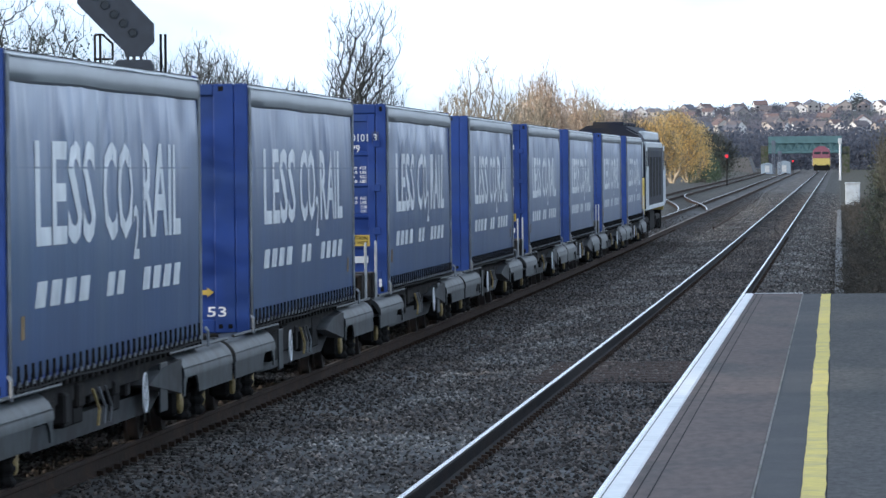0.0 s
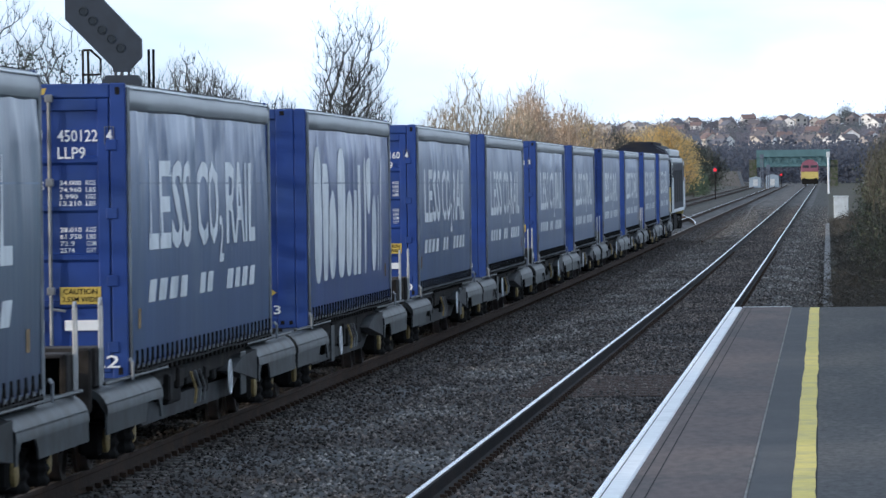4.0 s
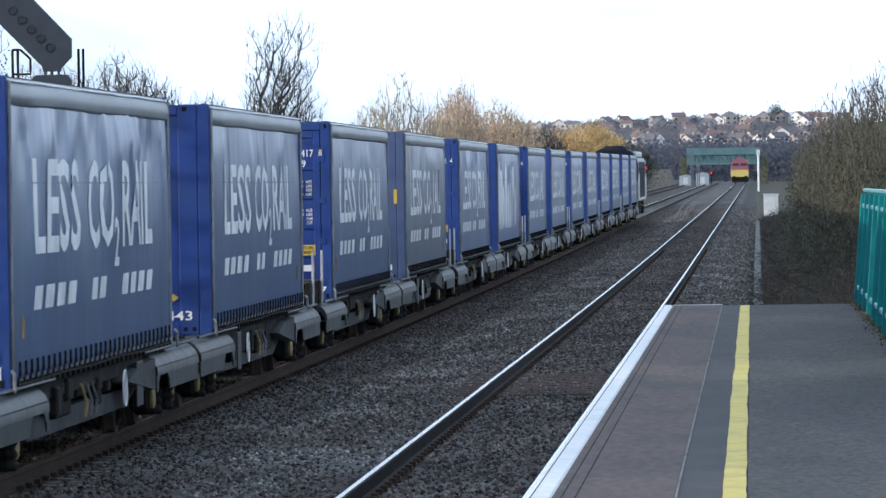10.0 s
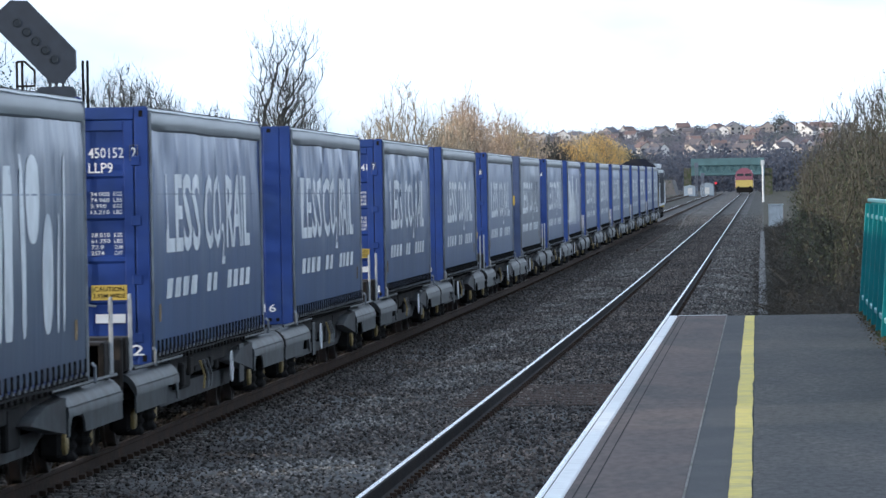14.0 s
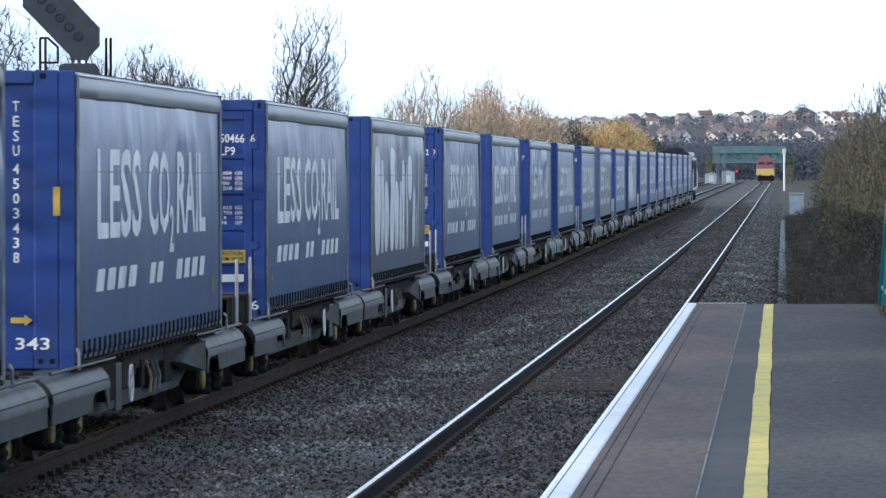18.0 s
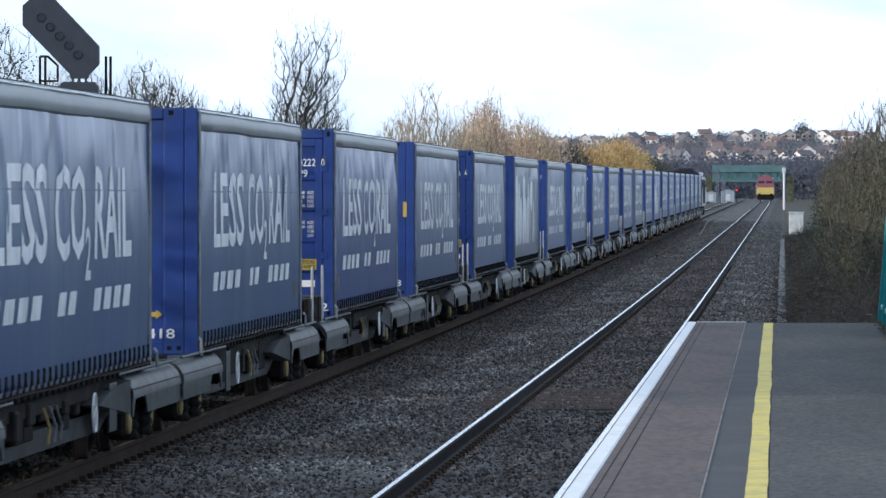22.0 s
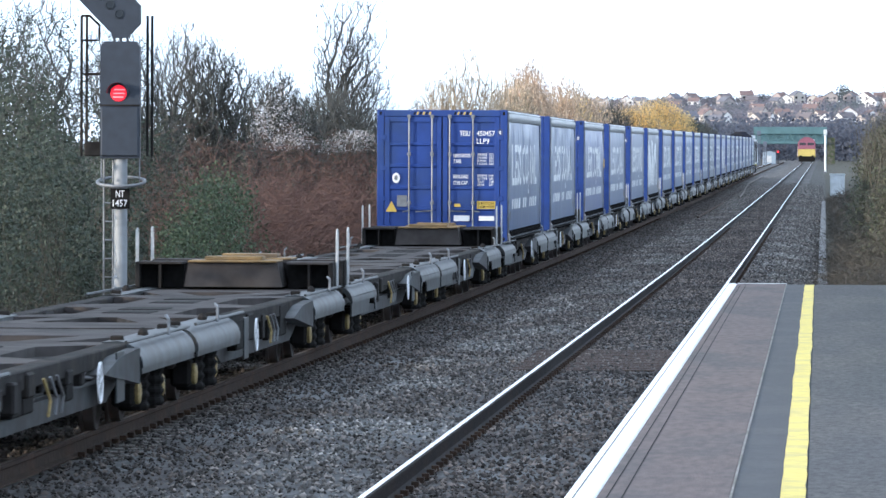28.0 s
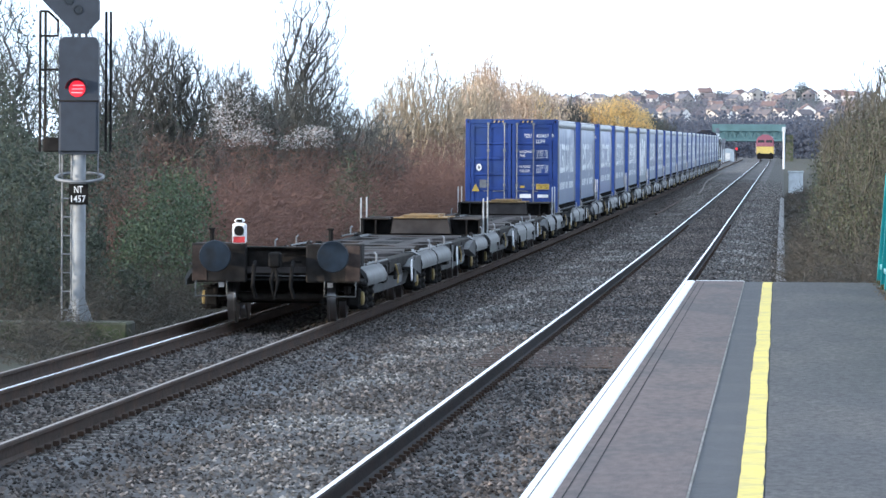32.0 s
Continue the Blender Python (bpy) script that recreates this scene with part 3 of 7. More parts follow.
# the haulier's mark, kept as plain shapes: (start, width, foot, top, roundness)
TALL = [(0.95, 1.25, 0.50, 2.15, 2.6), (2.35, 0.62, 0.52, 1.95, 9), (3.1, 1.15, 0.52, 1.62, 2.2), (4.45, 1.15, 0.52, 2.15, 3.2), (5.75, 1.05, 0.52, 1.62, 2.6), (6.95, 0.62, 0.52, 1.62, 7), (7.7, 0.62, 0.52, 1.95, 9),
        (8.95, 0.28, 0.52, 2.05, 20), (9.35, 0.75, 1.30, 2.05, 2.6), (10.3, 0.80, 0.52, 1.55, 2.4), (11.4, 0.16, 0.52, 1.55, 20), (11.85, 0.16, 0.52, 2.05, 20)]


def flat_blob(y, w, z0, z1, power, seed, strong):
    """A rounded flat shape that follows the curtain's folds, in strips."""
    geo = Geo()
    n = max(4, int(w / 0.07))
    for k in range(n + 1):
        u = -1 + 2 * k / n
        half = 0.5 * (z1 - z0) * max(0.02, 1 - abs(u) ** power) ** (1 / power)
        yy, zm = y + w * k / n, 0.5 * (z0 + z1)
        geo.v += [(HX + fold(yy, zz, seed, strong), yy, zz) for zz in [zm - half + 2 * half * j / 6 for j in range(7)]]
    geo.f = [(7 * k + j, 7 * k + j + 7, 7 * k + j + 8, 7 * k + j + 1) for k in range(n) for j in range(6)]
    return geo


def drape(ob_mesh, y, z, seed, strong, proud=0.005):
    """Lays a flat mesh of words onto the curtain at y, z."""
    out = ob_mesh.copy()
    for v in out.vertices:
        yy, zz = y + v.co.x, z + v.co.z
        v.co = (HX - 0.005 + proud + fold(yy, zz, seed, strong), yy, zz)
    return out


def flat_bar(geo, y0, y1, z0, z1, lean, seed, strong):
    n = max(2, int((y1 - y0) / 0.15))
    for k in range(n):
        a, b = y0 + (y1 - y0) * k / n, y0 + (y1 - y0) * (k + 1) / n
        q = []
        for yy, zz in ((a, z0), (b, z0), (b + lean, z1), (a + lean, z1)):
            q.append((HX + fold(yy, zz, seed, strong), yy, zz))
        geo.add(q, [(0, 1, 2, 3)])


def plate(x0, x1, z0, z1, t=0.006):
    return Geo().box(x0, x1, -t, 0.001, z0, z1)


def text_at(name, body, x, z, h, w, mtl, parent, label="", y=-0.009):
    ob = part(name, lettering(body, h, w, mtl, 0.01), None, parent, label)
    ob.location = (x, y, z)
    return ob


def container_shell(blue):
    """What all containers have: frame, roof, posts, roller covers, hem gear."""
    con = thing("container", "blue container", "container", "containers of the freight train")
    part("floor_frame", Geo().box(-HX, HX - 0.02, 0.02, CL - 0.02, 0.0, 0.13, 0.01), blue, con)
    part("roof", Geo().box(-HX + 0.02, HX - 0.02, 0.02, CL - 0.02, CH - 0.05, CH - 0.01, 0.01), M_ALU, con, "grey roof sheet")
    # black box added inside, its colour standing in for the interior's shade
    part("load_wall", Geo().box(-HX + 0.06, HX - 0.14, 0.15, CL - 0.15, 0.13, CH - 0.05), M_BLACK, con, "black filler standing in for the unlit inside")
    part("left_curtain", Geo().box(-HX, -HX + 0.02, 0.1, CL - 0.1, 0.13, CH - 0.1), M_CURTAIN, con)
    for sx in (-1, 1):
        for y0, w in ((0.0, 0.05), (CL - 0.12, 0.12)):
            x = sx * HX
            part("corner_post", Geo().box(min(x, x - sx * 0.14), max(x, x - sx * 0.14), y0, y0 + w, 0.0, CH, 0.012), blue, con)
    # roller cover along the top edge, a rounded grey tube with a lip
    arc = [(HX - 0.10, CH - 0.03), (HX - 0.10, CH - 0.225), (HX - 0.002, CH - 0.235), (HX + 0.020, CH - 0.215), (HX + 0.030, CH - 0.16), (HX + 0.027, CH - 0.10), (HX + 0.012, CH - 0.055), (HX - 0.02, CH - 0.03), (HX - 0.05, CH - 0.016)]
    g = Geo()
    ny = 24
    for i in range(ny + 1):
        y = 0.06 + (CL - 0.14) * i / ny
        sag = 0.010 * noise.noise((y * 0.35, 4.0, 1.0)) - 0.004
        dent = 0.010 * noise.noise((y * 0.8, 9.0, 2.0))
        g.v += [(x + (dent if x > HX else 0.0), y, z + sag) for x, z in arc]
    k = len(arc)
    g.f = [(i * k + j, i * k + (j + 1) % k, (i + 1) * k + (j + 1) % k, (i + 1) * k + j) for i in range(ny) for j in range(k)]
    g.f += [tuple(range(k)), tuple(range(ny * k, ny * k + k))[::-1]]
    part("roller_cover", g, M_ALU, con, "ribbed grey curtain roller cover", smooth=True)
    part("roof_seal", Geo().box(HX - 0.09, HX - 0.055, 0.05, CL - 0.05, CH - 0.02, CH + 0.004, 0.004), M_BLACK, con, "black roof seal")
    # white strip along the top seam also paints the highlight line there
    part("top_cord", Geo().path([(HX + 0.006, 0.08 + (CL - 0.18) * i / 24, CH - 0.036 + 0.008 * noise.noise((i * 0.4, 2.0, 7.0))) for i in range(25)], 0.012, 5), M_LETTER, con, "pale seam cord that also paints the roller cover's highlight")
    for y in (0.055, CL - 0.045):
        part("tension_pole", Geo().tube((HX + 0.012, y, 0.05), (HX + 0.012, y, CH - 0.04), 0.022, n=8), M_GALV, con, "galvanised tension pole")
    # hem: a wire with short straps and buckles
    g = Geo()
    nb = 32
    buckles = Geo()
    for i in range(nb):
        y = 0.25 + (CL - 0.75) * i / (nb - 1)
        g.tube((HX + 0.028, y, 0.01), (HX + 0.036, y + 0.13, 0.215), 0.011, n=4)
        g.tube((HX + 0.036, y + 0.13, 0.215), (HX + 0.030, y + 0.30, 0.01), 0.010, n=4)
        g.tube((HX + 0.034, y + 0.13, 0.24), (HX + 0.034, y + 0.13, 0.13), 0.014, n=4)
        buckles.box(HX + 0.028, HX + 0.05, y + 0.085, y + 0.145, 0.085, 0.12)
    tagged(part("hem_buckle", buckles, M_GALV, con, "small steel strap buckles"), kind="stuff")
    tagged(part("hem_strapwork", g, M_BLACK, con, "row of black curtain straps and buckles"), kind="stuff")
    part("hem_wire", Geo().path([(HX + 0.03, 0.2 + (CL - 0.4) * i / 20, 0.055 - 0.006 * math.sin(i * 0.9)) for i in range(21)], 0.013, 5), M_BLACK, con)
    part("side_rail", Geo().box(HX - 0.06, HX + 0.012, 0.05, CL - 0.05, 0.0, 0.09, 0.01), M_FRAME, con, "dirty bottom side rail")
    return con


KEEPER = Geo().box(-0.035, 0.035, -0.05, 0.0, -0.035, 0.035, 0.008).mesh("keeper", M_GALV)


def door_end(con, blue):
    """Near end with two ribbed doors, locking bars and notices."""
    part("header", Geo().box(-HX + 0.141, HX - 0.141, -0.002, 0.06, CH - 0.13, CH - 0.003, 0.01), blue, con)
    for x in (-HX + 0.07, HX - 0.07):
        for z in (0.07, CH - 0.07):
            part("casting_hole", Geo().box(x - 0.028, x + 0.028, -0.004, 0.02, z - 0.04, z + 0.04, 0.012), M_BLACK, con, "dark corner casting hole")
    for s in (-1, 1):
        x0, x1 = (-HX + 0.15, -0.012) if s < 0 else (0.012, HX - 0.15)
        door = part("door", Geo().box(x0, x1, 0.03, 0.07, 0.06, CH - 0.135), blue, con)
        part("door_frame", Geo().box(x0, x0 + 0.10, 0.0, 0.05, 0.06, CH - 0.135, 0.008).box(x1 - 0.10, x1, 0.0, 0.05, 0.06, CH - 0.135, 0.008)
             .box(x0 + 0.1, x1 - 0.1, 0.0, 0.05, 0.06, 0.16, 0.008).box(x0 + 0.1, x1 - 0.1, 0.0, 0.05, CH - 0.24, CH - 0.135, 0.008), blue, door)
        for z in (0.66, 1.07, 1.50, 1.92):
            part("rib", Geo().sideprism([(0.035, z - 0.05), (0.004, z - 0.02), (0.004, z + 0.02), (0.035, z + 0.035)], x0 + 0.1, x1 - 0.1), blue, door)
        for x in ((-0.645, -0.195) if s < 0 else (0.15, 0.605)):
            bar = part("locking_bar", Geo().tube((x, -0.03, 0.05), (x, -0.03, CH - 0.10), 0.017, n=8), M_GALV, door, "galvanised locking bar")
            for zk in (0.10, 0.775, 1.725, CH - 0.13):
                part("keeper", KEEPER, None, bar).location = (x, 0, zk)
            part("handle", Geo().tube((x, -0.05, 0.62), (x + (0.32 if s > 0 else -0.32) * (0.4 if abs(x) > 0.4 else 1), -0.05, 0.60), 0.012, n=6), M_GALV, bar)
        for z in (0.28, 0.86, 1.45, 2.05):
            xh = x0 - 0.02 if s < 0 else x1 + 0.02
            part("hinge", Geo().box(xh - 0.05, xh + 0.05, -0.012, 0.02, z - 0.05, z + 0.05, 0.008), blue, door)
    for x0 in (-0.57, 0.225):
        for k in range(6):
            g = Geo().add([(x0 + 0.06 * k, -0.006, CH - 0.095), (x0 + 0.06 * k + 0.035, -0.006, CH - 0.095),
                           (x0 + 0.06 * k + 0.06, -0.006, CH - 0.04), (x0 + 0.06 * k + 0.025, -0.006, CH - 0.04)], [(0, 1, 2, 3)])
            part("hazard_stripe", g, M_BUFFYEL if k % 2 else M_BLACK, con)
    for body, x, z, h, w in (("MAXGROSS", 0.222, 1.66, 0.075, 0.33), ("TARE", 0.222, 1.55, 0.075, 0.15), ("PAYLOAD", 0.222, 1.25, 0.075, 0.29), ("CUB.CAP.", 0.222, 1.13, 0.075, 0.29)):
        text_at("weight_notice", body, x, z, h, w, M_MARK, con, "white weight lettering")
    for num, unit, z in (("34.000", "KGS", 1.70), ("74.960", "LBS", 1.64), ("5.990", "KGS", 1.58), ("13.210", "LBS", 1.52),
                         ("28.010", "KGS", 1.29), ("61.750", "LBS", 1.23), ("72.9", "CUM", 1.17), ("2574", "CUFT", 1.11)):
        text_at("weight_figure", num, 0.69, z, 0.042, 0.19 * len(num) / 6, M_MARK, con, "small white figures")
        text_at("weight_unit", unit, 0.92, z, 0.042, 0.085, M_MARK, con, "small white lettering")
    part("notice", plate(0.68, 1.04, 0.66, 0.81), M_BUFFYEL, con, "yellow caution notice")
    text_at("notice_line", "CAUTION", 0.71, 0.745, 0.05, 0.30, M_BLACK, con)
    text_at("notice_line", "2.55M WIDE", 0.70, 0.68, 0.045, 0.32, M_BLACK, con)
    part("label_plate", plate(0.72, 1.02, 0.43, 0.52), M_MARK, con, "white label")
    part("label_plate", plate(0.23, 0.54, 0.42, 0.53), M_MARK, con, "white label")
    part("label_plate", plate(0.24, 0.36, 0.70, 0.76), M_BUFFYEL, con, "small yellow plate")
    part("label_plate", plate(-0.88, -0.69, 0.70, 0.92), M_GALV, con, "grey data plate")
    part("warning_triangle", Geo().add([(-1.10, -0.006, 0.60), (-0.88, -0.006, 0.60), (-0.99, -0.006, 0.81)], [(0, 1, 2)]), M_BUFFYEL, con, "yellow warning triangle")
    ring = [(-0.90 + 0.075 * math.cos(a * math.pi / 10), -0.006, 1.26 + 0.10 * math.sin(a * math.pi / 10)) for a in range(20)]
    part("round_sticker", Geo().add(ring, [tuple(range(20))]), M_MARK, con, "white oval sticker")
    ring = [(-0.90 + 0.035 * math.cos(a * math.pi / 6), -0.009, 1.26 + 0.05 * math.sin(a * math.pi / 6)) for a in range(12)]
    part("sticker_mark", Geo().add(ring, [tuple(range(12))]), M_GALV, con)


def front_end(con, blue):
    """Near end that is a plain bulkhead with broad corner columns."""
    part("front_wall", Geo().box(-HX + 0.36, HX - 0.36, 0.045, 0.09, 0.0, CH - 0.01), blue, con)
    for s in (-1, 1):
        x0, x1 = sorted((s * (HX - 0.141), s * (HX - 0.36)))
        part("column", Geo().box(x0, x1, 0.0, 0.05, 0.0, CH, 0.012), blue, con)
        for q in (0.20, 0.30):
            part("casting_hole", Geo().box(s * (HX - q) - 0.03, s * (HX - q) + 0.03, -0.003, 0.02, 0.04, 0.10, 0.012), M_BLACK, con, "dark corner casting hole")
        part("casting_hole", Geo().box(s * (HX - 0.28) - 0.035, s * (HX - 0.28) + 0.035, -0.003, 0.02, CH - 0.085, CH - 0.02, 0.014), M_BLACK, con, "dark corner casting hole")
    part("header", Geo().box(-HX + 0.361, HX - 0.361, 0.0, 0.06, CH - 0.12, CH - 0.003, 0.01), blue, con)
    for z0 in (0.0,):
        part("sill", Geo().box(-HX + 0.361, HX - 0.361, 0.0, 0.06, z0, z0 + 0.14, 0.01), blue, con)
    x = HX - 0.56
    arrow = Geo().add([(x, -0.006, 0.40), (x + 0.12, -0.006, 0.40), (x + 0.12, -0.006, 0.375), (x + 0.19, -0.006, 0.425), (x + 0.12, -0.006, 0.475),
                       (x + 0.12, -0.006, 0.45), (x, -0.006, 0.45)], [(0, 1, 2, 3, 4, 5, 6)])
    part("arrow", arrow, M_BUFFYEL, con, "yellow arrow mark")


SHELLS = {}
for blue in (M_BLUE, M_GREYBLUE):
    for kind in ("door", "front"):
        if blue is M_GREYBLUE and kind == "door":
            continue
        sh = container_shell(blue)
        (door_end if kind == "door" else front_end)(sh, blue)
        SHELLS[(blue.name, kind)] = sh

# load number: (serial, curtain cloth, strength of the folds)
LOADS = {0: ("450457 9", M_CURTAIN, 0.9), 1: ("418", M_CURTAIN, 1.0), 2: ("450222 0", M_CURTAIN2, 1.0), 3: ("4503438", M_CURTAIN, 0.55), 4: ("450466 6", M_CURTAIN, 0.5),
         5: ("4500866", M_CURTAIN3, 1.0), 6: ("450152 2", M_CURTAIN, 0.9), 7: ("4503166", M_CURTAIN, 1.5), 8: ("450341 7", M_CURTAIN, 1.5), 9: ("4504434", M_CURTAIN, 0.6),
         10: ("450417 8", M_CURTAIN, 0.5), 11: ("4503947", M_CURTAIN3, 1.0), 12: ("450122 4", M_CURTAIN, 1.0), 13: ("4500830", M_CURTAIN2, 0.9), 14: ("450160 4", M_CURTAIN, 0.7),
         15: ("53", M_CURTAIN, 0.6), 16: ("450101 3", M_CURTAIN, 1.1)}
for c in range(22):
    serial, cloth, strong = LOADS.get(c, ("", M_CURTAIN, 0.8))
    blue = M_GREYBLUE if c == 11 else M_BLUE
    kind = "front" if c % 2 else "door"
    con = copy_thing(SHELLS[(blue.name, kind)], Matrix())
    tall = c in (5, 13)
    where = "with ribbed rear doors" if kind == "door" else "with a plain front wall"
    tagged(con, ("faded slate" if c == 11 else "blue") + " container, " + ("slack" if strong > 0.8 else "taut") + " grey side curtain with "
           + ("large white shapes" if tall else "white slogan"))
    cur = part("curtain", curtain_geo(c, strong), cloth, con, "grey-blue side curtain", smooth=True)
    if tall:
        for y, w, z0, z1, power in TALL:
            part("curtain_mark", flat_blob(y, w, z0, z1, power, c, strong), M_LETTER, cur, "large plain white shape")
    else:
        for me, y, z in WORDS:
            part("slogan_word", drape(me, y, z, c, strong), None, cur, "white lettering")
        for y, w in SLANTS:
            g = Geo()
            flat_bar(g, y, y + w, 0.64, 0.84, 0.16, c, strong)
            part("slogan_bar", g, M_LETTER, cur, "white slanted bar")
    g = Geo()
    flat_bar(g, 0.12, CL - 0.12, 1.705, 1.72, 0.0, c, strong)
    part("curtain_seam", g, M_SEAM, cur, "pale stitched seam")
    g = Geo()
    flat_bar(g, 12.75 if c % 2 else 0.75, 12.98 if c % 2 else 0.98, 0.42, 0.60, 0.0, c, strong)
    part("curtain_label", g, M_OCHRE, cur, "small ochre label")
    if kind == "door":
        if serial:
            text_at("serial_number", "TESU", 0.345, 2.08, 0.105, 0.20, M_MARK, con, "white serial lettering")
            text_at("serial_number", serial.split()[0], 0.675, 2.08, 0.105, 0.355, M_MARK, con, "white serial number")
            text_at("serial_number", serial.split()[1], 1.105, 2.08, 0.105, 0.05, M_MARK, con, "white check digit")
            part("check_box", Geo().box(1.088, 1.094, -0.009, 0.001, 2.055, 2.21).box(1.166, 1.172, -0.009, 0.001, 2.055, 2.21).box(1.094, 1.166, -0.009, 0.001, 2.055, 2.061).box(1.094, 1.166, -0.009, 0.001, 2.204, 2.21), M_GALV, con, "thin grey frame round the digit")
            text_at("serial_number", "LLP9", 0.675, 1.93, 0.105, 0.245, M_MARK, con, "white size code")
            text_at("short_number", serial.split()[0][-3:], 0.86, 0.10, 0.11, 0.34, M_MARK, con, "white short number")
        else:
            g = Geo()
            for q in range(6):
                g.box(0.675 + q * 0.06, 0.715 + q * 0.06, -0.006, 0.001, 2.08, 2.18)
            part("serial_bars", g, M_MARK, con, "white serial marks")
    else:
        if len(serial) == 7:
            for q, ch in enumerate("TESU" + serial):
                cw = 0.016 if ch == "1" else 0.055
                text_at("serial_number", ch, HX - 0.517 - cw / 2, CH - 0.36 - 0.128 * q - (0.03 if q > 3 else 0), 0.092, cw, M_MARK, con, y=0.041)
            short = serial[3:6].lstrip("0")
            text_at("short_number", short, HX - 0.52, 0.17, 0.105, 0.10 * len(short), M_MARK, con, "white short number")
        elif serial:
            text_at("short_number", serial, HX - 0.10 * len(serial) - 0.24, 0.17, 0.105, 0.10 * len(serial), M_MARK, con, "white short number")
        if c in (3, 11):
            part("label_plate", plate(HX - 0.19, HX - 0.13, 1.33, 1.58), M_BUFFYEL, con, "narrow yellow plate")
    MOVERS.append((con, near_end(c), DECK))
for sh in SHELLS.values():
    for o in (*sh.children_recursive, sh):
        bpy.data.objects.remove(o)

# ---- freight train: low flat wagons ----
U0, U1 = -2.25, CL + 2.45      # ends of a wagon unit, from the load's near end


def hump_skirt(y0, y1, arch):
    """Outline (y, z) of the skirt with a round wheel arch near one end."""
    ya = arch
    pts = [(y0, 0.70), (y0, 0.44)]
    left = [(ya - 0.62 * math.cos(a * math.pi / 8), 0.44 + 0.215 * math.sin(a * math.pi / 8)) for a in range(9)]
    pts += left + [(y1, 0.44), (y1, 0.70)]
    return pts


SPRING_ME = Geo().lathe([(0.05 * (k // 2) + (0.03 if k % 2 else 0.0), 0.150 if k % 4 in (1, 2) else 0.130) for k in range(15)], 0, 0, 0, 12).mesh("spring", M_BLACK)


def bogie(parent, y):
    bg = part("bogie", Geo().box(-1.02, -0.92, -1.35, 1.35, 0.40, 0.56, 0.03).box(0.92, 1.02, -1.35, 1.35, 0.40, 0.56, 0.03).box(-0.95, 0.95, -0.22, 0.22, 0.42, 0.6, 0.03),
              M_FRAME, parent, "grimy two-axle bogie frame")
    bg.location = (0, y, 0)
    for s in (-1, 1):
        for yy in (-1.0, 1.0):
            part("axle_box", Geo().box(s * 1.06 - 0.10, s * 1.06 + 0.10, yy - 0.17, yy + 0.17, 0.22, 0.50, 0.03), M_BLACK, bg)
            part("axle_cap", Geo().lathe([(0, 0.105), (0.03, 0.105), (0.045, 0.085), (0.05, 0.03)], s * 1.165, yy, 0.345, 14, s), M_AXLE, bg, "yellow axle cap", smooth=True)
            part("spring", SPRING_ME, None, bg, "black coil spring").matrix_basis = pose(s * 1.10, yy + (0.38 if yy < 0 else -0.38), 0.17, 0, -90, 0)
    for yy in (-1.0, 1.0):
        ws = part("wheelset", Geo().tube((-1.0, 0, 0), (1.0, 0, 0), 0.07, n=10), M_WHEEL, bg)
        ws.location = (0, yy, 0.365)
        for s in (-1, 1):
            wm = Geo().lathe([(-0.07, 0.365 + 0.028), (-0.045, 0.365 + 0.03), (-0.035, 0.37), (0.06, 0.362), (0.065, 0.31), (0.03, 0.29), (0.02, 0.14), (0.06, 0.12), (0.07, 0.02)], s * 0.75, 0, 0, 24, s).mesh("wheel", M_WHEEL, True)
            wm.materials.append(M_TREAD)
            for f in wm.polygons:
                f.material_index = 1 if min(math.hypot(wm.vertices[v].co.y, wm.vertices[v].co.z) for v in f.vertices) > 0.355 else 0
            part("wheel", wm, None, ws, "grimy wheel with a bright worn tread")
        WHEELSETS.append((ws, yy))
    return bg


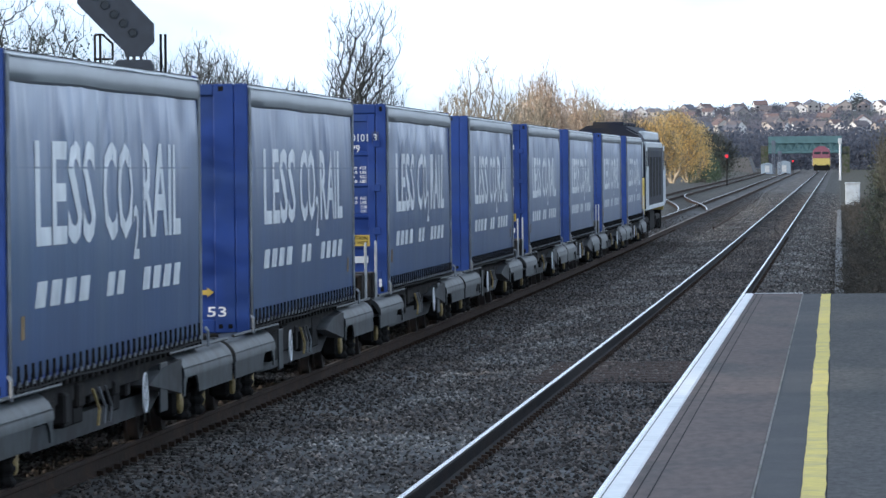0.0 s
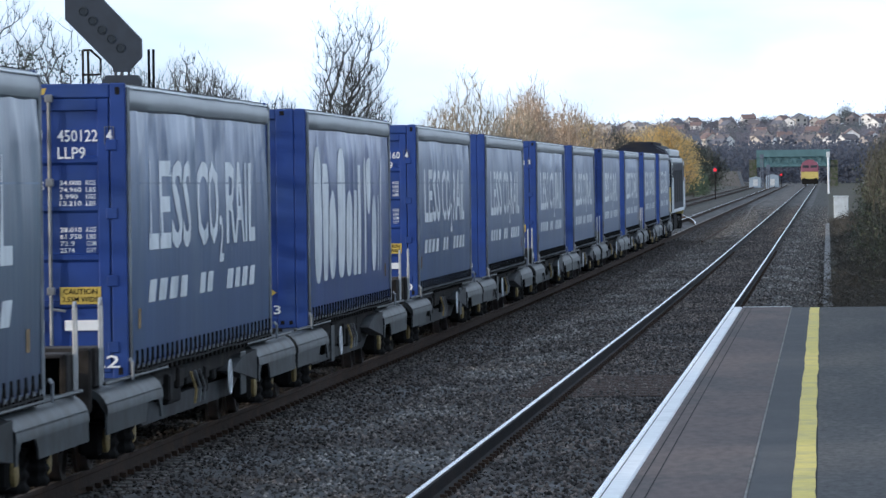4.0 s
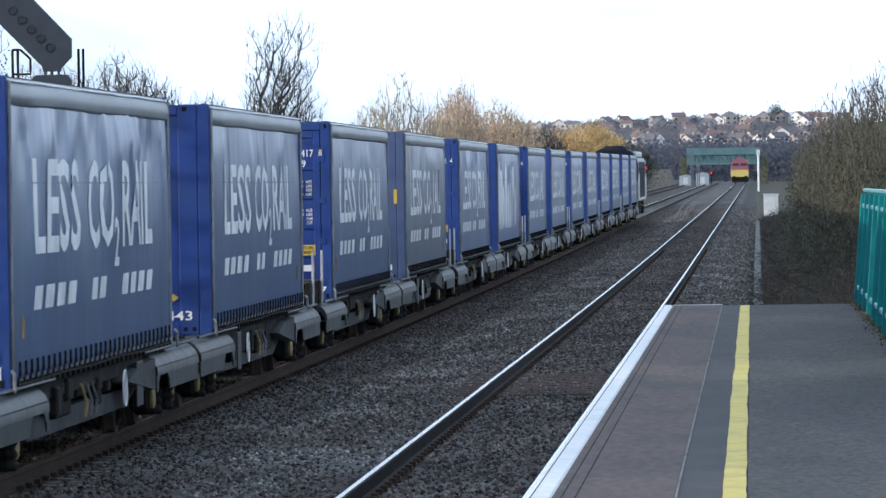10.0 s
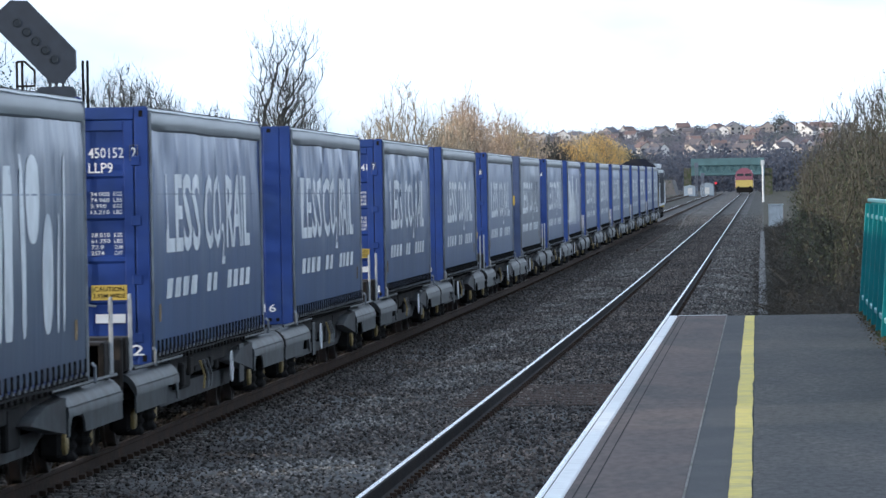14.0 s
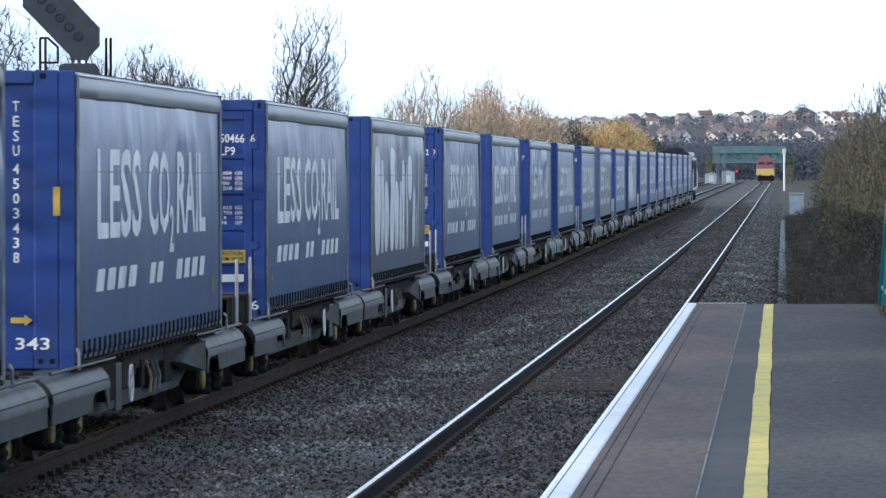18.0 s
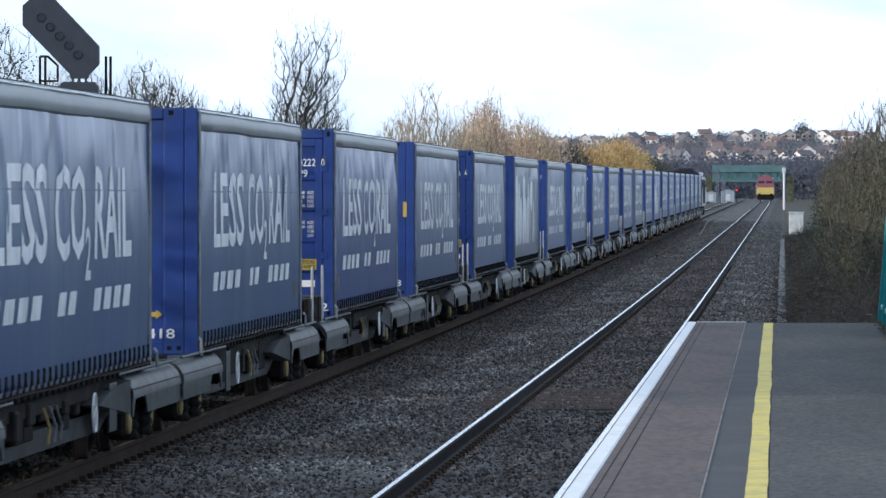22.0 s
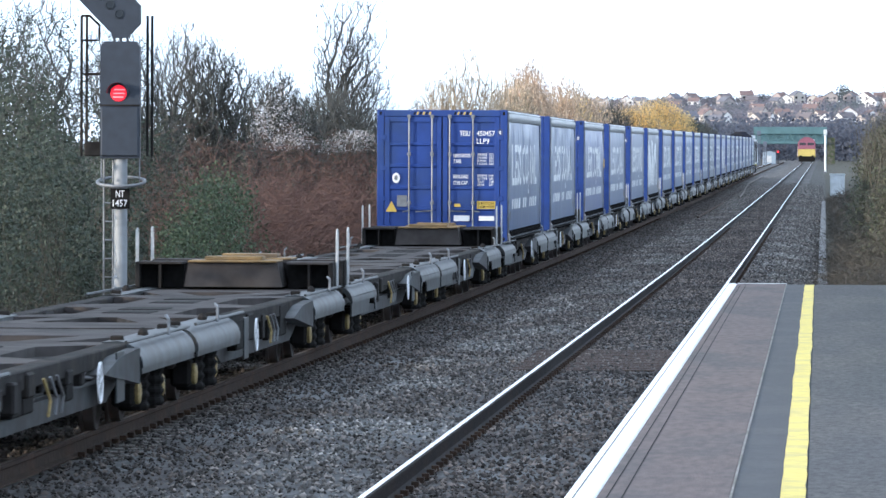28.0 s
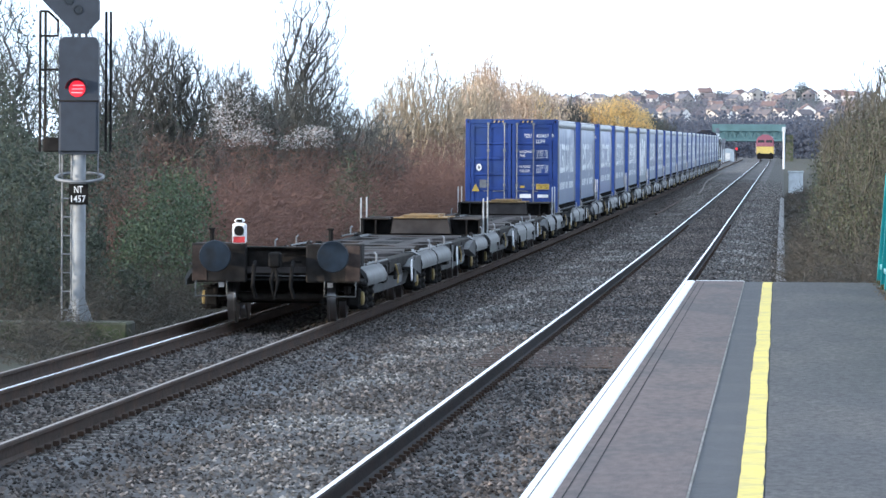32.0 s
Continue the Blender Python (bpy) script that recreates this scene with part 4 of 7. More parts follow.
def headstock(parent, y, s):
    """Raised end with its beam, recesses, buffers and handrails; s is the way it faces along y."""
    hs = part("headstock", Geo().box(-1.22, 1.22, min(y, y - s * 0.12), max(y, y - s * 0.12), 0.62, 1.17, 0.02), M_FRAME, parent, "grimy raised headstock")
    part("center_box", Geo().prism([(-0.62, 0.86), (0.62, 0.86), (0.56, 1.165), (-0.56, 1.165)], min(y, y - s * 0.9), max(y, y - s * 0.9)), M_DECK, hs, "dusty centre box")
    part("ochre_plate", Geo().box(-0.56, 0.56, min(y - s * 0.05, y - s * 0.98), max(y - s * 0.05, y - s * 0.98), 1.168, 1.195, 0.01)
         .box(-0.36, 0.36, min(y - s * 0.3, y - s * 0.8), max(y - s * 0.3, y - s * 0.8), 1.195, 1.245, 0.01), M_OCHRE, hs, "ochre walkway plate")
    for sx in (-1, 1):
        x0, x1 = sorted((sx * 0.66, sx * 1.22))
        ya, yb = sorted((y - s * 0.12, y - s * 0.75))
        part("recess_side", Geo().box(sx * 1.22 - 0.03, sx * 1.22 + 0.03, ya, yb, 0.84, 1.17, 0.01), M_FRAME, hs)
        part("recess_top", Geo().box(x0, x1, ya, yb, 1.14, 1.175, 0.008), M_DECK, hs)
        part("recess_back", Geo().box(x0, x1, (ya + yb) / 2 - 0.02, (ya + yb) / 2 + 0.02, 0.84, 1.14), M_BLACK, hs)
        part("recess_rib", Geo().box(sx * 0.94 - 0.015, sx * 0.94 + 0.015, ya + 0.02, yb - 0.005, 0.84, 1.14), M_FRAME, hs)
        xb = sx * 0.865
        bf = part("buffer", Geo().tube((xb, y, 0.92), (xb, y + s * 0.38, 0.92), 0.10, n=14), M_BLACK, hs, "black buffer")
        disc = Geo().tube((xb, y + s * 0.38, 0.92), (xb, y + s * 0.43, 0.92), 0.235, 0.225, n=22)
        part("buffer_head", disc, M_BUFFER, bf, "dark blue-grey buffer head", smooth=True)
        hoop = Geo().path([(sx * 1.27, y - s * 0.25, 0.85), (sx * 1.27, y - s * 0.25, 1.54), (sx * 1.27, y - s * 0.29, 1.58), (sx * 1.27, y - s * 0.38, 1.58),
                           (sx * 1.27, y - s * 0.42, 1.52), (sx * 1.27, y - s * 0.42, 0.85)], 0.0125, 6)
        part("handrail", hoop, M_HANDRAIL, hs, "pale grey hoop handrail")
    return hs


def zprism(g, poly, z0, z1):
    """A flat plate of the given outline."""
    n = len(poly)
    g.add([(x, y, z) for z in (z0, z1) for x, y in poly], [tuple(range(n))[::-1], tuple(range(n, 2 * n))] + [(k, (k + 1) % n, n + (k + 1) % n, n + k) for k in range(n)])


def wagon_unit(rear):
    """One low wagon unit: deck, sills, hump covers over the bogies, brake wheel, gear."""
    wag = thing("flat_wagon", "low grey container flat wagon with grimy underframe", "wagon", "wagons of the freight train")
    # deck plates and sills
    for s in (-1, 1):
        x0, x1 = sorted((s * 1.0, s * 1.20))
        part("side_sill", Geo().box(x0, x1, U0, U1, 0.67, DECK - 0.012, 0.012), M_FRAME, wag, "dirty side sill")
        x0, x1 = sorted((s * 0.98, s * 1.10))
        part("lower_beam", Geo().sideprism([(1.7, 0.52), (2.6, 0.33), (10.9, 0.33), (12.0, 0.52)], x0, x1), M_BEAM, wag, "grey lower sill beam")
        for (y0, y1, arch) in ((U0, 2.1, 1.35), (CL - 2.1, U1, CL - 1.35)):
            prof = [(s * 0.98, DECK), (s * 1.12, DECK + 0.01), (s * 1.20, DECK - 0.005), (s * 1.27, DECK - 0.045), (s * 1.32, DECK - 0.10), (s * 1.347, DECK - 0.165), (s * 1.352, DECK - 0.23), (s * 1.335, DECK - 0.23), (s * 1.25, DECK - 0.10), (s * 0.98, DECK - 0.04)]
            if s < 0:
                prof = prof[::-1]
            hp = part("hump_cover", Geo().prism(prof, y0, y1), M_HUMP, wag, "grey-blue rounded wheel cover", smooth=True)
            xa, xb = sorted((s * 1.325, s * 1.343))
            sk = hump_skirt(y0, y1, arch)
            part("skirt", Geo().sideprism(sk, xa, xb), M_HUMP, hp)
            for yb in (y0 + 0.3, y1 - 0.35):
                part("lifting_eye", Geo().box(*sorted((s * 1.02, s * 1.14)), yb, yb + 0.06, DECK - 0.01, DECK + 0.05, 0.012), M_FRAME, hp)
        # wedge fairing towards the middle of the set
        ya, yb = (8.9, CL - 2.1)
        part("fairing", Geo().sideprism([(ya, 0.64), (yb, 0.47), (yb, DECK - 0.05), (ya + 1.2, DECK - 0.08)], *sorted((s * 1.15, s * 1.325))), M_BEAM, wag, "grey tapered fairing")
        for (y0, y1) in ((U0 + 0.2, 2.9), (CL - 3.0, U1 - 0.1)):
            part("edge_rail", Geo().tube((s * 1.30, y0, DECK + 0.025), (s * 1.30, y1, DECK + 0.02), 0.017, n=6), M_HUMP, wag, "grey edge rail")
        for y in (-0.25, CL + 0.15):
            part("stop_bracket", Geo().path([(s * 1.34, y, DECK), (s * 1.34, y, DECK + 0.15), (s * 1.31, y + 0.06, DECK + 0.18)], 0.016, 6), M_GALV, wag, "bent steel stop")
        # handwheel with spokes
        yw = 8.2 if rear else 3.7
        wheel = Geo()
        rim = [(s * 1.37, yw + 0.17 * math.cos(a * math.pi / 9), 0.60 + 0.17 * math.sin(a * math.pi / 9)) for a in range(19)]
        wheel.path(rim, 0.010, 5)
        for a in range(2):
            ca, sa = math.cos(a * math.pi / 3 + 0.3), math.sin(a * math.pi / 3 + 0.3)
            wheel.tube((s * 1.37, yw - 0.17 * ca, 0.60 - 0.17 * sa), (s * 1.37, yw + 0.17 * ca, 0.60 + 0.17 * sa), 0.006, n=5)
        part("brake_wheel", wheel, M_MARK, wag, "white spoked brake handwheel")
        rnd = random.Random(5 if rear else 9)
        y = 2.4
        while y < 8.6:
            w = rnd.uniform(0.25, 0.9)
            z0 = rnd.uniform(0.42, 0.62)
            part("equipment_box", Geo().box(*sorted((s * 0.95, s * rnd.uniform(1.12, 1.27))), y, y + w, z0, DECK - rnd.uniform(0.02, 0.10), 0.02), M_BLACK if rnd.random() < 0.6 else M_FRAME, wag)
            y += w + rnd.uniform(0.05, 0.5)
        for k in range(3):
            yk = (4.9 if rear else 5.6) + 0.42 * k
            part("lever", Geo().path([(s * 1.31, yk, 0.75), (s * 1.35, yk + 0.12, 0.58), (s * 1.34, yk + 0.08, 0.45)], 0.014, 5), M_AXLE if k == 0 else M_GALV, wag, "small brake lever")
    # deck plate: a broad spine with splayed cross plates and open bays between
    bays = ((-0.2, 1.75), (2.75, 6.2), (7.4, 11.0), (12.0, CL + 0.2))
    y = U0 + 0.05
    for a, b in bays + ((U1 - 0.05, 0),):
        g = Geo()
        zprism(g, [(-1.0, y), (1.0, y), (1.0, a), (-1.0, a)], DECK - 0.10, DECK - 0.012)
        part("cross_plate", g, M_DECK, wag, "dusty brown-grey cross plate")
        if b:
            f = min(0.45, (b - a) * 0.3)
            if a < 0 or b > CL:
                wide, near = (a, b) if a < 0 else (b, a)
                for sx in (-1, 1):
                    g = Geo()
                    zprism(g, [(sx * 0.10, near), (sx * 0.52, near), (sx * 0.95, wide), (sx * 0.55, wide)], DECK - 0.10, DECK - 0.012)
                    part("deck_arm", g, M_DECK, wag, "dusty splayed deck arm beside open bays")
            else:
                g = Geo()
                zprism(g, [(-0.9, a), (0.9, a), (0.52, a + f), (0.52, b - f), (0.9, b), (-0.9, b), (-0.52, b - f), (-0.52, a + f)], DECK - 0.10, DECK - 0.012)
                part("spine_plate", g, M_DECK, wag, "dusty brown-grey spine plate between open bays")
        y = b
    # black pan added under the deck so that the open bays read dark
    part("underframe_tray", Geo().box(-0.9, 0.9, 1.7, CL - 1.7, 0.44, 0.50, 0.02), M_BLACK, wag, "black pan added to darken the open bays")
    # unseen end pans and brake gear, added to block skylight and darken beneath
    for y0, y1 in ((U0 + 0.1, 1.66), (CL - 1.66, U1 - 0.1)):
        part("end_tray", Geo().box(-0.62, 0.62, y0, y1, 0.615, 0.655, 0.01), M_BLACK, wag, "black pan added to keep skylight from under the deck")
        part("brake_beam", Geo().box(-0.8, 0.8, (y0 + y1) / 2 - 0.5, (y0 + y1) / 2 - 0.42, 0.26, 0.34, 0.02), M_BLACK, wag)
        for sx in (-0.62, 0.62):
            part("brake_rod", Geo().tube((sx, y0 + 0.5, 0.30), (sx, y1 - 0.5, 0.30), 0.03, n=6), M_BLACK, wag)
    # deck openings drawn as black blocks, their inner shade put into the colour
    for y in (3.4, 4.9, 8.0, 9.6):
        part("spine_hatch", Geo().box(-0.26, 0.26, y, y + 0.9, DECK - 0.05, DECK - 0.004, 0.01), M_BLACK, wag, "black block standing in for a shaded opening")
        part("cross_pipe", Geo().tube((-0.95, y + 1.2, DECK - 0.16), (0.95, y + 1.2, DECK - 0.16), 0.035, n=6), M_FRAME, wag)
    for s in (-1, 1):
        part("hanging_panel", Geo().box(*sorted((s * 1.30, s * 1.315)), 9.9 if rear else 2.9, 10.5 if rear else 3.4, 0.36, 0.80, 0.006), M_HUMP, wag, "grey hanging plate")
    for y in (0.2, CL - 0.2):
        for s in (-1, 1):
            part("spigot", Geo().lathe([(0, 0.05), (0.05, 0.05), (0.09, 0.02)], 0, 0, 0, 8), M_FRAME, wag).matrix_basis = pose(s * 1.14, y, DECK - 0.012, 0, -90, 0)
    bogie(wag, 0.0)
    bogie(wag, CL)
    part("coupling_bar", Geo().box(-0.12, 0.12, U1 if rear else U0 - 0.9, (U1 + 0.7) if rear else U0, 0.55, 0.70, 0.02), M_BLACK, wag)
    headstock(wag, (U0 - 0.1) if rear else (U1 + 0.1), -1 if rear else 1)
    return wag


UNITS = {True: wagon_unit(True), False: wagon_unit(False)}
PROTO_SETS = list(WHEELSETS)
for c in range(-4, 22):
    wag = UNITS[c % 2 == 0] if c in (-4, -3) else copy_thing(UNITS[c % 2 == 0], Matrix())
    if c < 0:
        tagged(wag, "empty container flat wagon with " + ("buffers and tail lamp" if c == -4 else "a dusty open deck"))
    MOVERS.append((wag, near_end(c), 0.0))
WHEELSETS = [(o, 1.0 if o.location.y > 0 else -1.0) for o in list(scene.objects) if o.name.split(".")[0] == "wheelset"]

# the empty wagons have shallow skirts without wheel arches
for unit_wagon in UNITS.values():
    for o in [o for o in unit_wagon.children_recursive if o.name.split(".")[0] == "skirt"]:
        ys_ = [v.co.y for v in o.data.vertices]
        xs_ = [v.co.x for v in o.data.vertices]
        o.data = Geo().box(min(xs_), max(xs_), min(ys_), max(ys_), 0.555, 0.66).mesh("skirt", M_HUMP)

# tail end fittings of the last wagon
tail = UNITS[True]
for o in [o for o in tail.children_recursive if o.name.split(".")[0] in ("ochre_plate", "center_box")]:
    bpy.data.objects.remove(o)
for o in [o for o in tail.children_recursive if o.name.split(".")[0] == "handrail"]:
    bpy.data.objects.remove(o)
tail_beam = [o for o in tail.children if o.name.split(".")[0] == "headstock"][0]
yt = U0 - 0.1
tail_beam.data = Geo().box(-1.24, -0.44, yt, yt + 0.14, 0.60, 1.17, 0.02).box(0.44, 1.24, yt, yt + 0.14, 0.60, 1.17, 0.02).box(-0.46, 0.46, yt + 0.26, yt + 0.38, 0.70, 1.10, 0.01).box(-0.46, 0.46, yt + 0.08, yt + 0.5, 1.10, 1.125, 0.006).mesh("headstock", M_FRAME)
for sx in (-1, 1):
    part("corner_plate", Geo().box(*sorted((sx * 1.02, sx * 1.235)), yt - 0.012, yt, 0.63, 1.14, 0.004), M_RUSTPLATE, tail_beam, "brown rusted corner plate")
    part("recess_cheek", Geo().box(*sorted((sx * 0.44, sx * 0.465)), yt + 0.14, yt + 0.4, 0.64, 1.12, 0.004), M_BLACK, tail_beam)
for z in (0.79, 0.88, 0.97):
    part("vent_slot", Geo().box(0.10, 0.36, yt + 0.25, yt + 0.262, z, z + 0.035, 0.003), M_BLACK, tail_beam, "dark slot")
for x in (-0.95, 0.80):
    part("stub_post", Geo().tube((x, U0 - 0.06, 1.1), (x, U0 - 0.06, 1.37), 0.035, n=8).box(x - 0.05, x + 0.05, U0 - 0.11, U0 - 0.01, 1.37, 1.40, 0.01), M_BLACK, tail, "short brown post")
for o in [o for o in tail.children_recursive if o.name.split(".")[0] == "buffer"]:
    o.location.z += 0.07
hook = part("coupling_hook", Geo().box(-0.09, 0.09, U0 - 0.45, U0 - 0.1, 0.82, 1.05, 0.03).path([(0, U0 - 0.35, 0.86), (0.05, U0 - 0.42, 0.62), (0, U0 - 0.42, 0.36), (-0.05, U0 - 0.42, 0.62), (0, U0 - 0.35, 0.86)], 0.03, 6),
            M_BLACK, tail, "black screw coupling")
for x in (-0.30, 0.26):
    part("brake_hose", Geo().path([(x, U0 - 0.22, 0.9), (x, U0 - 0.36, 0.85), (x - 0.02, U0 - 0.4, 0.55), (x + 0.02, U0 - 0.3, 0.38)], 0.03, 6), M_BLACK, tail, "black rubber brake hose")
for sx in (-1, 1):
    part("step", Geo().path([(sx * 1.18, U0 - 0.15, 0.62), (sx * 1.18, U0 - 0.2, 0.40), (sx * 0.72, U0 - 0.2, 0.40), (sx * 0.72, U0 - 0.15, 0.62)], 0.014, 6), M_HUMP, tail, "bent steel step")
    part("reflector", Geo().box(sx * 0.80 - 0.04, sx * 0.80 + 0.04, U0 - 0.16, U0 - 0.13, 0.53, 0.60), M_GALV, tail, "white reflector")
lamp = thing("tail_lamp", "white tail lamp box with red lens hung on the last wagon", "lamp")
part("case", Geo().box(-0.10, 0.10, -0.10, 0.10, 0.0, 0.30, 0.025).box(-0.075, 0.075, -0.08, 0.08, 0.30, 0.37, 0.03), M_MARK, lamp, "white lamp case")
part("lens", Geo().lathe([(0, 0.075), (0.03, 0.07)], 0, 0, 0, 16), M_BLACK, lamp, "dark round lens").matrix_basis = pose(0, -0.10, 0.19, 0, 0, -90)
part("red_panel", Geo().box(-0.085, 0.085, -0.106, -0.10, 0.015, 0.105), M_REDPAINT, lamp, "red reflective panel")
part("top_window", Geo().box(-0.045, 0.045, -0.086, -0.078, 0.315, 0.355), M_BLACK, lamp)
TAIL_LAMP = lamp
TAIL_LAMP_X = -0.53

# ---- leading locomotive ----
M_LOCOBODY = mat("loco_dark_blue", (0.014, 0.018, 0.032), 0.7, vary=0.2, scale=2, tint=(0.03, 0.03, 0.034), tint_scale=0.8, spec=0.2)
M_LOCOGREY = mat("loco_pale_grey", (0.60, 0.63, 0.65), 0.4, vary=0.12, scale=2)
M_GLASS = mat("dark_cab_glass", (0.012, 0.016, 0.02), 0.08, vary=0.05)
M_LOCOYEL = mat("warning_yellow", (0.55, 0.44, 0.13), 0.6, vary=0.12)
M_MAROON = mat("faded_red_paint", (0.24, 0.085, 0.125), 0.6, vary=0.12)


def locomotive(name, label, roof, side, stripe, face):
    lo = thing(name, label, "locomotive")
    ln = 21.4
    arch = [(-1.32, 1.15), (1.32, 1.15), (1.32, 3.02), (1.22, 3.25)]
    rooff = [(1.22, 3.25), (1.02, 3.58), (0.62, 3.82), (0.0, 3.90), (-0.62, 3.82), (-1.02, 3.58), (-1.22, 3.25)]
    part("body", Geo().prism(arch + [(-1.22, 3.25), (-1.32, 3.02)], 0.35, ln - 0.35), side, lo)
    rf = part("roof", Geo().prism(rooff, 1.9, ln - 1.9), roof, lo, smooth=True)
    part("roof_edge", Geo().box(1.19, 1.30, 1.9, ln - 1.9, 3.10, 3.30, 0.03), M_LOCOGREY, rf, "pale roof edge")
    for k in range(5):
        part("roof_hatch", Geo().box(-0.5, 0.5, 4 + 2.6 * k, 6 + 2.6 * k, 3.84, 3.96, 0.03), roof, rf)
    for y0, y1 in ((0.3, 1.95), (ln - 1.95, ln - 0.3)):
        cabr = [(1.25, 3.2), (1.1, 3.50), (0.7, 3.70), (0.0, 3.76), (-0.7, 3.70), (-1.1, 3.50), (-1.25, 3.2)]
        cb = part("cab_roof", Geo().prism(cabr, y0, y1), roof, lo, smooth=True)
        e = y0 - 0.02 if y0 < 5 else y1 + 0.02
        part("face", Geo().box(-1.28, 1.28, min(e, e + (0.1 if y0 < 5 else -0.1)), max(e, e + (0.1 if y0 < 5 else -0.1)), 0.95, 2.15, 0.03), M_LOCOYEL, cb, "yellow warning panel")
        part("upper_face", Geo().box(-1.24, 1.24, min(e, e + (0.1 if y0 < 5 else -0.1)), max(e, e + (0.1 if y0 < 5 else -0.1)), 2.16, 3.3, 0.03), face, cb)
        for x in (-0.6, 0.6):
            part("windscreen", Geo().box(x - 0.48, x + 0.48, e - 0.015, e + 0.015, 2.45 if side is M_LOCOBODY else 2.75, 3.12, 0.01), M_GLASS, cb, "dark windscreen")
        for sx in (-1, 1):
            part("cab_window", Geo().box(sx * 1.33 - 0.006, sx * 1.33 + 0.006, y0 + 0.35, y0 + 1.15, 2.35, 3.0), M_GLASS, cb, "dark cab side window")
            part("cab_door", Geo().box(sx * 1.322 - 0.004, sx * 1.322 + 0.004, y0 + 1.25, y0 + 1.8, 1.2, 3.0), stripe, cb)
            part("cab_side", Geo().box(sx * 1.323 - 0.003, sx * 1.323 + 0.003, y0 + 0.1, y0 + 1.8, 1.25, 3.2), stripe if side is M_LOCOBODY else side, cb)
            part("door_rail", Geo().tube((sx * 1.36, y0 + 1.22, 1.2), (sx * 1.36, y0 + 1.22, 2.5), 0.02, n=6), M_MARK, cb)
    for k in range(9 if side is M_LOCOBODY else 0):
        part("grille", Geo().box(1.322, 1.334, 3.0 + 1.7 * k, 4.4 + 1.7 * k, 1.5, 2.8, 0.004), M_FRAME if k % 2 else side, lo)
    part("sole_stripe", Geo().box(-1.33, 1.33, 0.4, ln - 0.4, 1.10, 1.24, 0.01), stripe, lo)
    part("roof_shoulder", Geo().box(0.94, 1.17, 5.0, ln - 1.92, 3.36, 3.66, 0.05), M_LOCOGREY, rf, "pale roof shoulder strip")
    part("fuel_tank", Geo().box(-1.2, 1.2, 8.2, 13.2, 0.35, 1.05, 0.08), M_BLACK, lo)
    for yb in (4.3, ln - 4.3):
        tr = part("truck", Geo().box(-1.2, -1.05, yb - 2.5, yb + 2.5, 0.45, 0.85, 0.05).box(1.05, 1.2, yb - 2.5, yb + 2.5, 0.45, 0.85, 0.05), M_FRAME, lo, "grimy six-wheel truck")
        for q in (-1.9, 0, 1.9):
            part("wheel", Geo().lathe([(-0.07, 0.53), (0.06, 0.52), (0.07, 0.44), (0.03, 0.4), (0.05, 0.1)], 0.75, yb + q, 0.53, 20), M_WHEEL, tr)
            part("wheel", Geo().lathe([(-0.07, 0.53), (0.06, 0.52), (0.07, 0.44), (0.03, 0.4), (0.05, 0.1)], -0.75, yb + q, 0.53, 20, -1), M_WHEEL, tr)
            part("axle_box", Geo().box(1.1, 1.26, yb + q - 0.2, yb + q + 0.2, 0.38, 0.7, 0.03), M_BLACK, tr)
    for y, s in ((0.35, -1), (ln - 0.35, 1)):
        for x in (-0.87, 0.87):
            part("buffer", Geo().tube((x, y, 1.05), (x, y + s * 0.5, 1.05), 0.12, 0.2, n=14), M_BLACK, lo)
        part("plough", Geo().box(-1.2, 1.2, min(y, y + s * 0.2), max(y, y + s * 0.2), 0.3, 1.1, 0.04), M_BLACK, lo)
    return lo


loco = locomotive("locomotive", "dark blue freight diesel locomotive with pale cab roof, hauling the train", M_LOCOBODY, M_LOCOBODY, M_LOCOGREY, M_LOCOGREY)
MOVERS.append((loco, near_end(22) - 3.4, 0.0))
loco_2 = locomotive("standing_locomotive", "dull red locomotive with yellow front standing on the line", M_MAROON, M_MAROON, M_LOCOYEL, M_MAROON)
loco_2.matrix_basis = pose(NEAR_X + drift(920), 920, rise(920))

# ---- lineside: signal, fence, sign, trough, cabinets ----
SX, SY = -10.49, 92.0
M_POST = mat("grey_post_paint", (0.26, 0.28, 0.30), 0.55, vary=0.15, scale=5, tint=(0.2, 0.21, 0.22))
sig = thing("signal", "dark colour-light signal showing red on a galvanised post", "railway signal", at=pose(SX, SY, 0))
part("post", Geo().tube((0, 0, -0.05), (0, 0, 2.6), 0.10, n=18), M_POST, sig, "grey round post", smooth=True)
part("post_foot", Geo().prism([(-0.22, -0.05), (0.22, -0.05), (0.10, 0.28), (-0.10, 0.28)], -0.02, 0.02).sideprism([(-0.22, -0.05), (0.22, -0.05), (0.1, 0.28), (-0.1, 0.28)], -0.02, 0.02), M_GALV, sig)
hd = part("signal_head", Geo().prism([(-0.30, 2.47), (0.30, 2.47), (0.30, 4.15), (0.24, 4.23), (-0.24, 4.23), (-0.30, 4.15)], -0.14, 0.02), M_SIGNAL, sig, "dark grey backboard head")
part("head_seam", Geo().box(-0.305, 0.305, -0.165, -0.12, 3.255, 3.28, 0.004), M_FRAME, hd)
part("lower_case", Geo().box(-0.285, 0.285, -0.18, -0.12, 2.5, 3.25, 0.02), M_SIGNAL, hd)
hood = Geo()
for k in range(10):
    a0, a1 = math.pi * (0.0 + k / 10), math.pi * (0.0 + (k + 1) / 10)
    hood.add([(-0.02 + 0.16 * math.cos(a), y, 3.45 + 0.16 * math.sin(a)) for a in (a0, a1) for y in (-0.14, -0.36)], [(0, 1, 3, 2)])
part("hood", hood, M_SIGNAL, hd)
